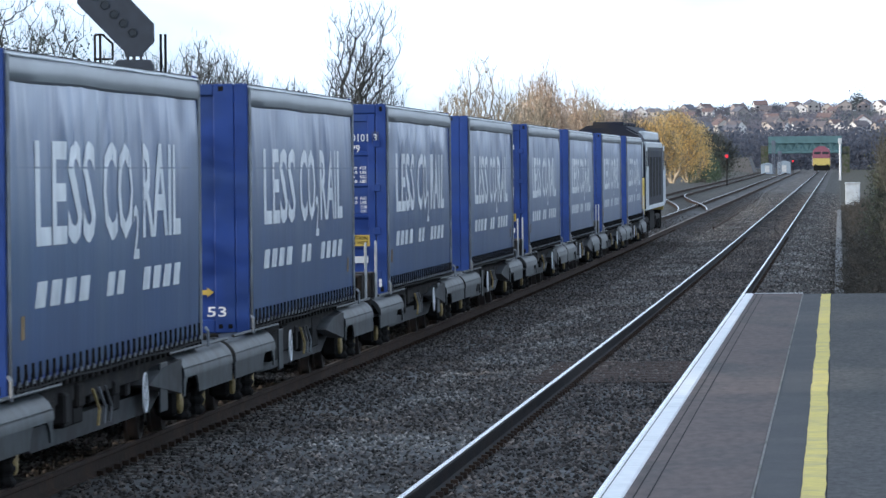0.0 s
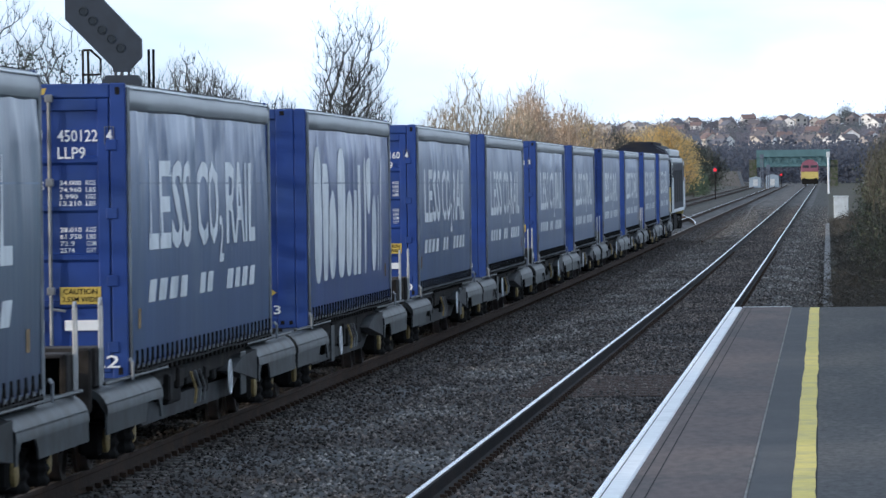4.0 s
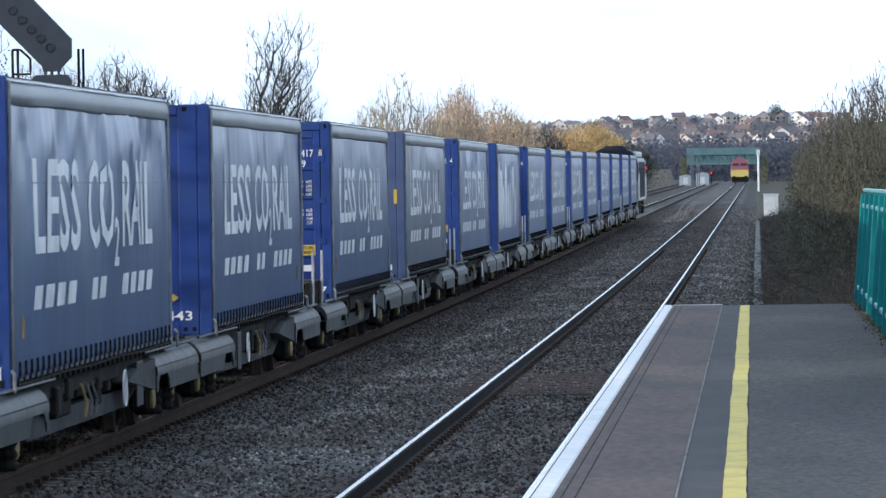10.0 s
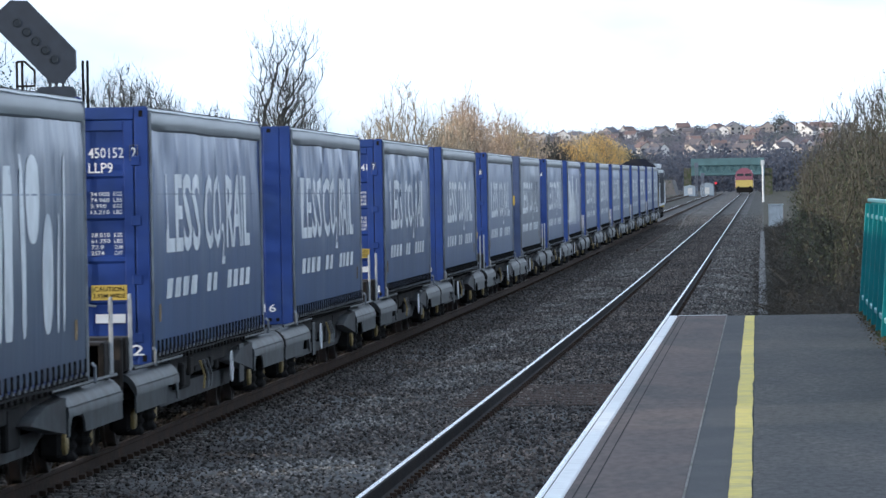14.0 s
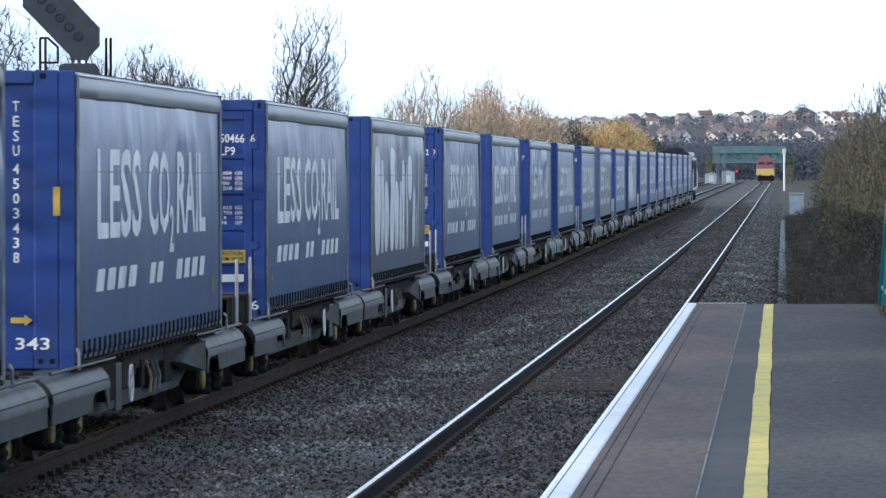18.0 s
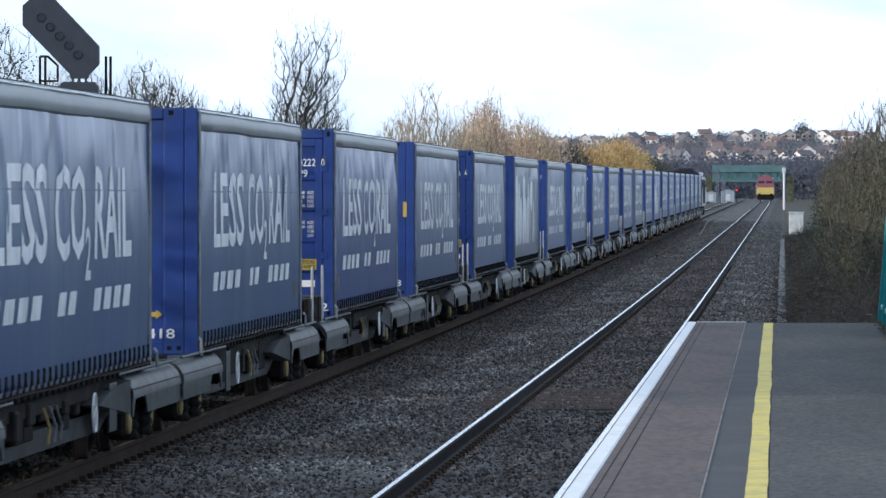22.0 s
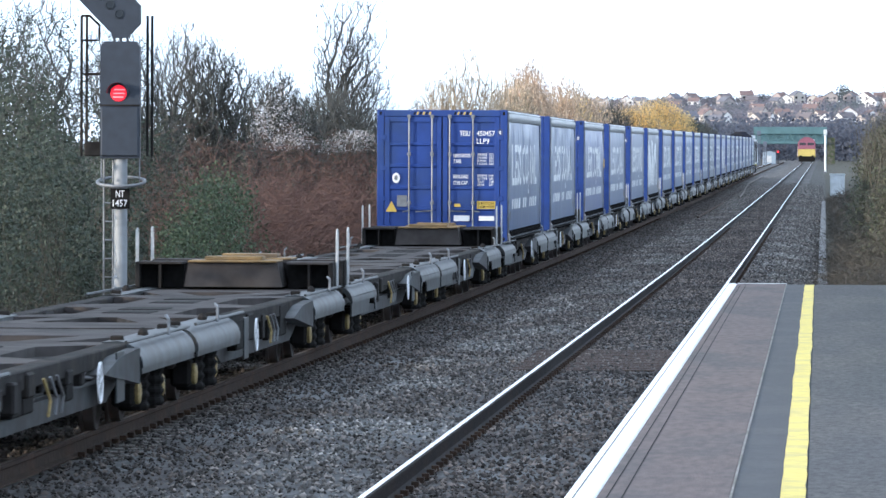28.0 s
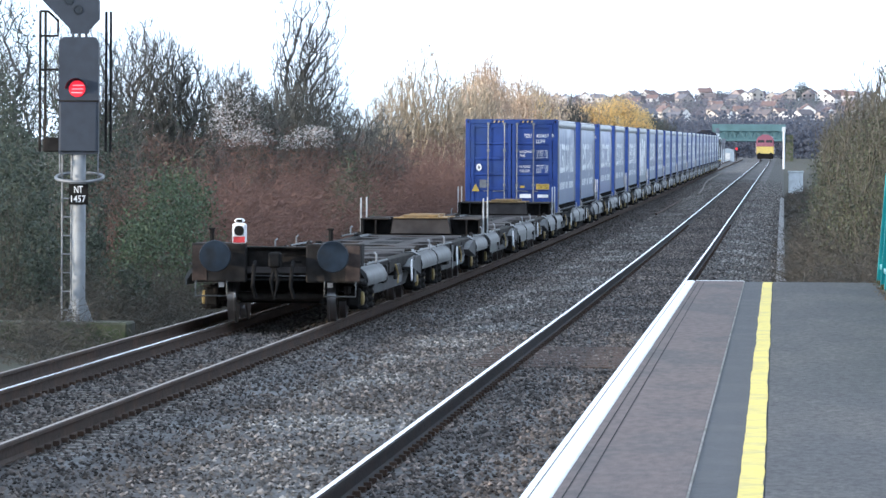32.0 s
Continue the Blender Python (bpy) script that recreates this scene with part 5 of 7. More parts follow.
rl = part("red_aspect", Geo().lathe([(0, 0.125), (0.02, 0.112)], 0, 0, 0, 20), M_RED, hd, "lit red lens")
rl.matrix_basis = pose(-0.02, -0.145, 3.45, 0, 0, -90)
# louvre highlights drawn as faintly glowing bars
for k in range(3):
    part("lens_bar", Geo().box(-0.105 + 0.01 * k, 0.055 + 0.015 * k, -0.175, -0.168, 3.385 + 0.055 * k, 3.400 + 0.055 * k), M_REDPALE, hd, "louvre bar with its highlight painted as glow")
for x in (-0.10, 0.0, 0.10):
    part("bracket_stud", Geo().tube((x, -0.03, 4.22), (x, -0.03, 4.32), 0.022, n=6), M_SIGNAL, sig)
arm = part("junction_indicator", Geo().prism([(-0.13, 4.28), (0.13, 4.28), (0.14, 4.33), (0.30, 4.50), (0.30, 4.77), (-0.42, 5.53), (-0.67, 5.54), (-0.85, 5.38), (-0.85, 5.08), (-0.14, 4.35)], -0.10, 0.06), M_SIGNAL, sig, "dark slanting five-lamp route indicator")
for k in range(5):
    part("route_lamp", Geo().lathe([(0, 0.075), (0.012, 0.075), (0.014, 0.055), (0.004, 0.05)], 0, 0, 0, 18), M_LAMPOFF, arm, "unlit round lamp").matrix_basis = pose(-0.02 - 0.139 * k, -0.10, 4.64 + 0.14 * k, 0, 0, -90)
for x in (-0.62, -0.54, 0.38, 0.45):
    part("cage_upright", Geo().tube((x, 0.18, 2.5), (x, 0.18, 4.62), 0.022, n=6), M_FRAME, sig, "dark upright rail")
part("cage_loop", Geo().path([(-0.62, 0.18, 4.62), (-0.50, 0.18, 4.62), (-0.35, 0.18, 4.48), (-0.35, 0.18, 4.25), (-0.62, 0.18, 4.25)], 0.02, 6), M_FRAME, sig)
part("cage_rung", Geo().tube((-0.62, 0.18, 3.74), (-0.33, 0.18, 3.74), 0.02, n=6), M_FRAME, sig)
part("junction_box", Geo().box(-0.55, -0.28, -0.05, 0.2, 2.5, 2.72, 0.02), M_FRAME, sig)
ringp = [(0.36 * math.cos(a * math.pi / 12), 0.05 + 0.36 * math.sin(a * math.pi / 12), 2.12 + 0.07 * math.sin(a * math.pi / 12)) for a in range(25)]
part("safety_hoop", Geo().path(ringp, 0.025, 6), M_GALV, sig, "pale safety hoop")
for x in (-0.30, 0.28):
    part("hoop_stay", Geo().tube((x, 0.05, 2.12), (x, 0.05, 2.5), 0.012, n=5), M_GALV, sig)
for x in (-0.27, -0.13):
    part("ladder_rail", Geo().tube((x, 0.12, -0.05), (x, 0.12, 2.5), 0.016, n=6), M_GALV, sig)
for k in range(8):
    part("ladder_rung", Geo().tube((-0.27, 0.12, 0.12 + 0.28 * k), (-0.13, 0.12, 0.12 + 0.28 * k), 0.012, n=5), M_GALV, sig)
np_ = part("identification_plate", Geo().box(-0.14, 0.15, -0.13, -0.11, 1.71, 2.02, 0.004), M_BLACK, sig, "black identification plate")
for body, z, w in (("NT", 1.885, 0.13), ("1457", 1.745, 0.22)):
    o = part("plate_words", lettering(body, 0.105, w, M_MARK, 0.01), None, np_, "white plate lettering")
    o.location = (0.005 - w / 2, -0.135, z)
M_MOSSY = mat("mossy_concrete", (0.085, 0.086, 0.074), 0.9, vary=0.3, scale=6, bump=0.3, tint=(0.045, 0.060, 0.028), tint_scale=2.0, tint_at=0.5)
solid("signal_plinth", Geo().box(SX - 2.6, SX + 0.80, SY - 0.55, SY + 0.6, -0.62, -0.05, 0.03), M_MOSSY, "mossy grey concrete plinth under the signal", "plinth")

fence = thing("palisade_fence", "teal painted steel palisade fence along the platform", "fence")
FX = 1.37
# paler teal paints the sky's reflection on the fence rails
M_TEALPALE = mat("fence_rail_sky_sheen", (0.16, 0.42, 0.44), 0.35, vary=0.2, scale=6)
for k in range(250):
    y = 78.2 - 0.155 * k
    if y < 41:
        break
    if k == 0:
        pale_me = Geo().add([(x, y2, z) for y2, x in ((-0.036, 0.012), (-0.02, -0.012), (0.0, -0.026), (0.02, -0.012), (0.036, 0.012)) for z in (0.0, 1.40 + 0.05 * (abs(y2) < 0.01))],
                            [(2 * q, 2 * q + 2, 2 * q + 3, 2 * q + 1) for q in range(4)]).mesh("pale", M_TEAL)
    o = part("pale", pale_me, None, fence)
    o.matrix_basis = pose(FX, y, PZ, 0, 4.5, 0)
for name, z, h in (("fence_rail", 1.10, 0.03), ("fence_rail", 2.14, 0.025), ("top_rail", 2.335, 0.022)):
    x = FX + 0.079 * (z - PZ)
    part(name, Geo().box(x - 0.075, x - 0.028, 41, 78.3, z - h, z + h, 0.008), M_TEALPALE, fence, "teal rail paled for the sky's reflection")
for k in range(14):
    part("fence_post", Geo().box(-0.10, -0.04, -0.05, 0.05, -0.05, 1.38, 0.008), M_TEAL, fence).matrix_basis = pose(FX, 78.2 - 2.75 * k, PZ, 0, 4.5, 0)

sign = thing("warning_sign", "white safety sign with red panel on a post", "sign", at=pose(1.62, 60.0, PZ))
part("post", Geo().tube((0.0, 0.03, 0.0), (0.0, 0.03, 2.38), 0.035, n=10), M_GALV, sign)
part("board", Geo().box(-0.27, 0.27, -0.012, 0.0, 1.63, 2.09, 0.004), M_MARK, sign, "white board")
part("upper_board", Geo().box(-0.25, 0.27, -0.012, 0.0, 2.11, 2.38, 0.004), M_MARK, sign, "blank white board")
ringg = [(-0.09 + 0.10 * math.cos(a * math.pi / 12), -0.02, 1.97 + 0.085 * math.sin(a * math.pi / 12)) for a in range(25)]
part("red_ring", Geo().path(ringg, 0.013, 5), M_REDPAINT, sign)
part("red_panel", Geo().box(-0.24, 0.24, -0.016, -0.012, 1.66, 1.83), M_REDPAINT, sign)
for k in range(4):
    part("panel_line", Geo().box(-0.21, 0.21 - 0.05 * (k % 2), -0.019, -0.016, 1.80 - 0.038 * k, 1.813 - 0.038 * k), M_MARK, sign)

M_TROUGH = mat("pale_trough_concrete", (0.19, 0.19, 0.19), 0.9, vary=0.25, scale=5, bump=0.3, tint=(0.14, 0.14, 0.138), tint_scale=1.2)
trough = thing("cable_trough", "pale concrete cable trough running beside the line", "cable trough")
y = 78.6
k = 0
trough_me = Geo().box(-0.10, 0.10, 0.0, 0.98, -0.20, 0.0, 0.012).mesh("trough_lid", M_TROUGH)
while y < 330:
    o = part("trough_lid", trough_me, None, trough)
    o.matrix_basis = pose(0.09 + drift(y) + 0.005 * math.sin(k * 1.7), y, -0.16 + rise(y) + 0.004 * math.sin(k * 2.3), 0, 0, 0.2 * math.sin(k * 1.3))
    y += 1.0
    k += 1
M_CABINET = mat("pale_cabinet_paint", (0.55, 0.59, 0.62), 0.5, vary=0.15, scale=3, tint=(0.45, 0.48, 0.50))
cab = thing("equipment_cabinet", "pale grey lineside equipment cabinet standing by the trough", "cabinet", at=pose(1.08, 355, rise(355) - 0.32))
part("body", Geo().box(-0.42, 0.42, 0, 0.6, 0.0, 1.42, 0.03), M_CABINET, cab)
part("lid", Geo().box(-0.46, 0.46, -0.05, 0.65, 1.42, 1.50, 0.02), M_CABINET, cab)
for x0 in (-0.39, 0.02):
    part("door", Geo().box(x0, x0 + 0.37, -0.015, 0.0, 0.12, 1.34, 0.01), M_CABINET, cab)

# spare rail lying in the cess
part("spare_rail", rail_mesh("spare_rail", -8.72, [30 + 10 * i for i in range(22)], M_RAILDULL), None, far_track, "spare rusty rail lying in the cess")
part("cess_cable", Geo().path([(-9.02 + 0.02 * math.sin(i), 40 + 8 * i, -0.16) for i in range(14)], 0.05, 6), M_CONCRETE, far_track, "grey pipe in the cess")

# ---- plants ----
def tubes_mesh(name, P, Q, R0, R1, material, sides=3):
    """A mesh of many thin tapered bars from P to Q."""
    D = Q - P
    D = D / np.maximum(np.linalg.norm(D, axis=1, keepdims=True), 1e-9)
    A = np.cross(D, np.where(np.abs(D[:, 2:3]) < 0.9, [[0, 0, 1.0]], [[1.0, 0, 0]]))
    A = A / np.linalg.norm(A, axis=1, keepdims=True)
    B = np.cross(D, A)
    n = len(P)
    rings = []
    for R, C in ((R0, P), (R1, Q)):
        for k in range(sides):
            a = 2 * math.pi * k / sides
            rings.append(C + R[:, None] * (A * math.cos(a) + B * math.sin(a)))
    V = np.stack(rings, 1).reshape(-1, 3)
    base = (np.arange(n) * 2 * sides)[:, None]
    F = np.concatenate([base + np.array([[k, (k + 1) % sides, sides + (k + 1) % sides, sides + k]]) for k in range(sides if sides > 2 else 1)], 0)
    return quick_mesh(name, V, F, material)


def quick_mesh(name, V, F, material):
    me = bpy.data.meshes.new(name)
    k = F.shape[1]
    me.vertices.add(len(V))
    me.vertices.foreach_set("co", np.ascontiguousarray(V, dtype=np.float32).ravel())
    me.loops.add(F.size)
    me.loops.foreach_set("vertex_index", np.ascontiguousarray(F, dtype=np.int32).ravel())
    me.polygons.add(len(F))
    me.polygons.foreach_set("loop_start", np.arange(0, F.size, k, dtype=np.int32))
    me.polygons.foreach_set("loop_total", np.full(len(F), k, dtype=np.int32))
    me.update(calc_edges=True)
    me.materials.append(material)
    return me


def leaves_mesh(name, pts, size, material, rng, droop=0.0):
    """Small leaf blades, each two triangles folded along the middle, at the given points."""
    n = len(pts)
    d = rng.normal(size=(n, 3))
    d[:, 2] -= droop
    d /= np.linalg.norm(d, axis=1, keepdims=True)
    u = np.cross(d, rng.normal(size=(n, 3)))
    u /= np.linalg.norm(u, axis=1, keepdims=True)
    w = np.cross(d, u)
    s = (size * rng.uniform(0.6, 1.35, n))[:, None]
    p = np.asarray(pts)
    V = np.stack([p, p + s * (0.5 * d + 0.38 * u + 0.12 * w), p + s * d, p + s * (0.5 * d - 0.38 * u + 0.12 * w)], 1).reshape(-1, 3)
    b = (np.arange(n) * 4)[:, None]
    F = np.concatenate([b + np.array([[0, 1, 2]]), b + np.array([[0, 2, 3]])], 0)
    return quick_mesh(name, V, F, material)


def unit(v):
    return v / np.maximum(np.linalg.norm(v, axis=1, keepdims=True), 1e-9)


def branch_out(rng, bases, targets, thrift=0.5):
    """A branching skeleton from the bases to the targets: each point joins the nearest limb, short ways to the root first.
    Returns places, the parent of each and how many tips each one carries."""
    order = np.argsort(np.min(np.linalg.norm(targets[:, None] - bases[None], axis=2), axis=1))
    nb, n = len(bases), len(targets)
    P = np.zeros((nb + 2 * n, 3))
    up = np.full(nb + 2 * n, -1)
    way = np.zeros(nb + 2 * n)
    P[:nb] = bases
    m = nb
    bend = rng.normal(size=(n, 3)) * np.array([[0.035, 0.035, 0.02]])
    for k, i in enumerate(order):
        p = targets[i]
        v = p - P[:m]
        d = np.sqrt((v * v).sum(1))
        j = int(np.argmin(d + thrift * way[:m] + 0.9 * np.maximum(0.0, -v[:, 2])))
        mid = 0.5 * (P[j] + p) + bend[k] * d[j] + np.array([0, 0, -0.04 * d[j]])
        P[m], up[m], way[m] = mid, j, way[j] + 0.5 * d[j]
        P[m + 1], up[m + 1], way[m + 1] = p, m, way[j] + d[j]
        m += 2
    load = np.ones(m)
    for k in range(m - 1, nb - 1, -1):
        load[up[k]] += load[k]
    return P, up, load


def lobe_points(rng, n, lobes):
    """Points spread through the rounded lobes of a crown, more towards its outside."""
    L = np.array(lobes, dtype=float)
    w = (L[:, 3] * L[:, 4] * L[:, 5]) ** 0.7
    pick = rng.choice(len(L), n, p=w / w.sum())
    v = unit(rng.normal(size=(n, 3)))
    v *= rng.uniform(0.0, 1.0, (n, 1)) ** 0.42 * rng.uniform(0.8, 1.08, (n, 1))
    p = L[pick, :3] + v * L[pick, 3:]
    return p[p[:, 2] > 0.15]


def crown_tree(name, label, at, lobes, seed, n=450, stems=1, spread=0.15, bark=M_BARK, twigs=M_TWIG, leaf=None, leaf_size=0.08, leaf_n=0, fine=4, twig_len=0.3, category="tree", stout=1.0, thrift=0.75, leaf_top=100, leaf_loose=0.6):
    """A leafless or thinly leaved tree. lobes: (x, y, z, rx, ry, rz) of its crown's rounded masses, from its foot."""
    rng = np.random.default_rng(seed)
    thin = 3.7e-5 * max(95.0, at[1])
    a = rng.uniform(0, 2 * math.pi, stems)
    bases = np.stack([spread * np.cos(a), 2 * spread * np.sin(a), np.full(stems, -0.2)], 1)
    pts = lobe_points(rng, n, lobes)
    P, up, load = branch_out(rng, bases, pts, thrift)
    kid = np.where(up >= 0)[0]
    R = np.minimum(stout * thin * load ** 0.43, 0.16)
    tree = thing(name, label, category, at=pose(*at))
    r0 = np.minimum(R[up[kid]], 1.35 * R[kid])
    thick = load[kid] > 28
    part("trunk", tubes_mesh("trunk", P[up[kid]][thick], P[kid][thick], r0[thick], R[kid][thick], bark, 5), None, tree)
    part("limb_work", tubes_mesh("limb_work", P[up[kid]][~thick], P[kid][~thick], r0[~thick], R[kid][~thick], twigs, 3), None, tree, "bare limbs")
    mid = pts.mean(0)
    t = pts[rng.integers(0, len(pts), fine * len(pts))]
    d = unit(unit(t - mid * np.array([1, 1, 0.6])) * 0.7 + rng.normal(size=t.shape) * 0.65 + np.array([[0, 0, 0.35]]))
    ln = twig_len * rng.uniform(0.35, 1.0, (len(t), 1))
    q = t + d * ln
    q2 = q + unit(d + rng.normal(size=d.shape) * 0.5) * ln * 0.7
    one = np.full(len(t), thin)
    part("crown", tubes_mesh("crown", np.concatenate([t, q]), np.concatenate([q, q2]), np.concatenate([one, 0.8 * one]), np.concatenate([0.8 * one, 0.45 * one]), twigs, 2), None, tree, "bare twigs")
    if leaf is not None:
        low = q2[q2[:, 2] < np.percentile(q2[:, 2], leaf_top)]
        g = low[rng.integers(0, len(low), leaf_n)] + rng.normal(size=(leaf_n, 3)) * leaf_loose * twig_len
        part("leaves", leaves_mesh("leaves", g, leaf_size, leaf, rng), None, tree, "thin remaining leaves")
    return tree


def bush(name, label, at, size, n, leaf, seed, leaf_size=0.07, stems=60, stem_mat=M_BRAMBLE, category="bush", lump=0.8, droop=0.0, stem_r=0.006, kind=""):
    """A rounded thicket: leaves gathered in uneven lumps over arching stems. size is the half-extents."""
    rng = np.random.default_rng(seed)
    sx, sy, sz = size
    k = max(8, int(sx * sy * sz * 3))
    lumps = rng.normal(size=(min(k, 90), 3))
    lumps /= np.linalg.norm(lumps, axis=1, keepdims=True)
    lumps *= rng.uniform(0.35, 1.0, (len(lumps), 1)) ** 0.5
    lumps[:, 2] = np.abs(lumps[:, 2])
    lr = rng.uniform(0.12, 0.42, len(lumps))
    pick = rng.integers(0, len(lumps), n)
    pts = lumps[pick] + np.clip(rng.normal(size=(n, 3)), -1.5, 1.5) * lr[pick][:, None] * lump * np.array([1, 1, 0.8])
    pts = pts * np.array([sx, sy, sz * 1.0])
    pts = pts[(pts[:, 2] > -0.1) & (np.linalg.norm(pts / np.array([sx, sy, sz]), axis=1) < rng.normal(1.08, 0.05, n))]
    b = thing(name, label, category, at=pose(*at), kind=kind)
    part("foliage", leaves_mesh("foliage", pts, leaf_size, leaf, rng, droop), None, b)
    t = pts[rng.integers(0, len(pts), stems)]
    base = t * rng.uniform(0.2, 0.9, (stems, 1))
    base[:, 2] = -0.1
    mid = (base + t) / 2 + rng.normal(size=t.shape) * 0.12 + np.array([[0, 0, 0.15 * sz]])
    end = t + (t - mid) * rng.uniform(0.1, 0.6, (stems, 1))
    one = np.full(stems, stem_r)
    tagged(part("stem_tangle", tubes_mesh("stem_tangle", np.concatenate([base, mid, t]), np.concatenate([mid, t, end]), np.concatenate([one, 0.8 * one, 0.6 * one]),
                                          np.concatenate([0.8 * one, 0.6 * one, 0.3 * one]), stem_mat, 3), None, b), kind="stuff")
    return b


def stem_mass(name, label, x0, x1, y0, y1, height, n, material, seed, lean=0.5, r=0.006, kids=3, category="undergrowth"):
    """Dense dead stems and fronds over a strip of bank, one mass that nobody could count; height is a function of x and y."""
    rng = np.random.default_rng(seed)
    x, y = rng.uniform(x0, x1, n), rng.uniform(y0, y1, n)
    h = np.array([height(a, b) for a, b in zip(x, y)]) * rng.uniform(0.45, 1.05, n)
    p = np.stack([x, y, np.array([ground_z(a, b) - 0.05 for a, b in zip(x, y)])], 1)
    d = np.stack([rng.normal(size=n) * lean, rng.normal(size=n) * lean, np.ones(n)], 1)
    P, Q, R0, R1 = [], [], [], []
    for k in range(3):
        d = d + rng.normal(size=(n, 3)) * 0.25 - np.array([[0, 0, 0.16 * k]])
        q = p + unit(d) * (h / 3)[:, None]
        P.append(p), Q.append(q), R0.append(np.full(n, r * (1 - 0.25 * k))), R1.append(np.full(n, r * (0.75 - 0.25 * k)))
        p = q
        if k:
            pp = np.repeat(p, kids, 0)
            P.append(pp), Q.append(pp + rng.normal(size=pp.shape) * np.array([[0.16, 0.16, 0.12]])), R0.append(np.full(len(pp), r * 0.8)), R1.append(np.full(len(pp), 0.002))
    P, Q, R0, R1 = np.concatenate(P), np.concatenate(Q), np.concatenate(R0), np.concatenate(R1)
    side = unit(np.cross(Q - P, rng.normal(size=P.shape)))
    V = np.stack([P - side * R0[:, None], P + side * R0[:, None], Q + side * R1[:, None], Q - side * R1[:, None]], 1).reshape(-1, 3)
    F = (np.arange(len(P)) * 4)[:, None] + np.array([[0, 1, 2, 3]])
    ob = new(name, quick_mesh(name, V, F, material))
    return tagged(ob, label, category, kind="stuff")


# bank on the far side of the line, near to far
def bank_h(x, y):
    return (1.5 + 1.2 * min(1.0, max(0.0, (-10.2 - x) / 1.6))) * (0.85 + 0.25 * noise.noise((x * 0.5, y * 0.23, 3.0)))


stem_mass("dead_bracken", "rust-brown dead bracken and bramble stems on the bank", -12.9, -11.1, 117, 235, lambda x, y: 1.48 * bank_h(x, y), 15000, M_BRACKEN, 11, kids=4, r=0.0048)
stem_mass("dry_stems", "dull grey-brown dry grass and bramble stems by the cess", -11.4, -10.0, 84, 230, lambda x, y: 0.7 * bank_h(x, y), 7500, M_BRAMBLE, 12, lean=0.7, r=0.0045)
GREENS = [(-12.2, 96.5, 0.6, 5.0, 3.4, 8000), (-12.7, 108.0, 0.6, 6.0, 3.5, 8000), (-13.1, 121.0, 0.6, 7.0, 3.4, 7000), (-12.9, 136.0, 0.5, 8.0, 2.9, 6000), (-12.7, 152.0, 0.6, 8.0, 3.2, 6000), (-12.6, 167.0, 0.6, 9.0, 3.4, 6000),
          (-13.8, 98.0, 1.1, 4.0, 4.2, 10000), (-10.9, 103.0, 0.45, 3.0, 0.9, 2500), (-10.95, 125.0, 0.5, 5.0, 1.1, 2800), (-11.0, 143.0, 0.5, 7.0, 1.1, 2800), (-13.0, 93.0, 1.1, 4.0, 3.1, 9000), (-13.3, 101.0, 1.3, 4.0, 3.5, 9000), (-12.0, 99.5, 0.7, 2.6, 1.5, 5000), (-11.45, 116.0, 1.0, 8.0, 2.5, 19000), (-13.6, 104.0, 1.0, 3.0, 4.4, 12000), (-12.2, 106.0, 0.7, 3.0, 1.6, 4500),
          (-11.2, 161.0, 0.8, 9.0, 2.8, 14000), (-12.4, 128.0, 0.8, 5.0, 2.2, 3500), (-12.2, 185.0, 1.0, 9.0, 2.7, 4500)]
for i, (x, y, sx, sy, sz, n) in enumerate(GREENS):
    bush("bramble_bush", "dull green evergreen bramble and ivy bush on the railway bank", (x, y, ground_z(x, y)), (sx, sy, sz), n, M_LEAFGREEN if i in (8, 13, 16, 18) else M_IVY, 30 + i, 0.06, 90)
for i, (x, y, z, sx, sy, sz, n) in enumerate([(-13.2, 149.0, 2.85, 0.75, 4.0, 1.5, 5200), (-12.5, 146.0, 2.75, 0.5, 4.0, 0.5, 1500), (-11.9, 156.0, 2.7, 0.75, 6.0, 0.5, 2200)]):
    bush("seed_climber", "pale fluffy seed heads of a climber over the thicket", (x, y, z), (sx, sy, sz), n, M_SEED, 50 + i, 0.042, 80, lump=1.5)
# leafless thicket behind the bank
for i, (x, y, sx, sy, sz, n) in enumerate([(-15.0, 116.0, 0.9, 12.0, 3.8, 13000), (-15.0, 142.0, 0.9, 14.0, 3.8, 13000), (-14.8, 172.0, 1.0, 22.0, 3.9, 12000), (-17.5, 210.0, 2.0, 28.0, 4.0, 10000)]):
    bush("hedge_thicket", "tangled brown and green thicket behind the railway bank", (x, y, ground_z(x, y)), (sx, sy, sz), n, M_TWIG if i % 2 else M_IVY, 70 + i, 0.075 + 0.02 * i, 160, stem_r=0.008)
HAW = "leafless grey-brown hawthorn tree standing on the railway bank"
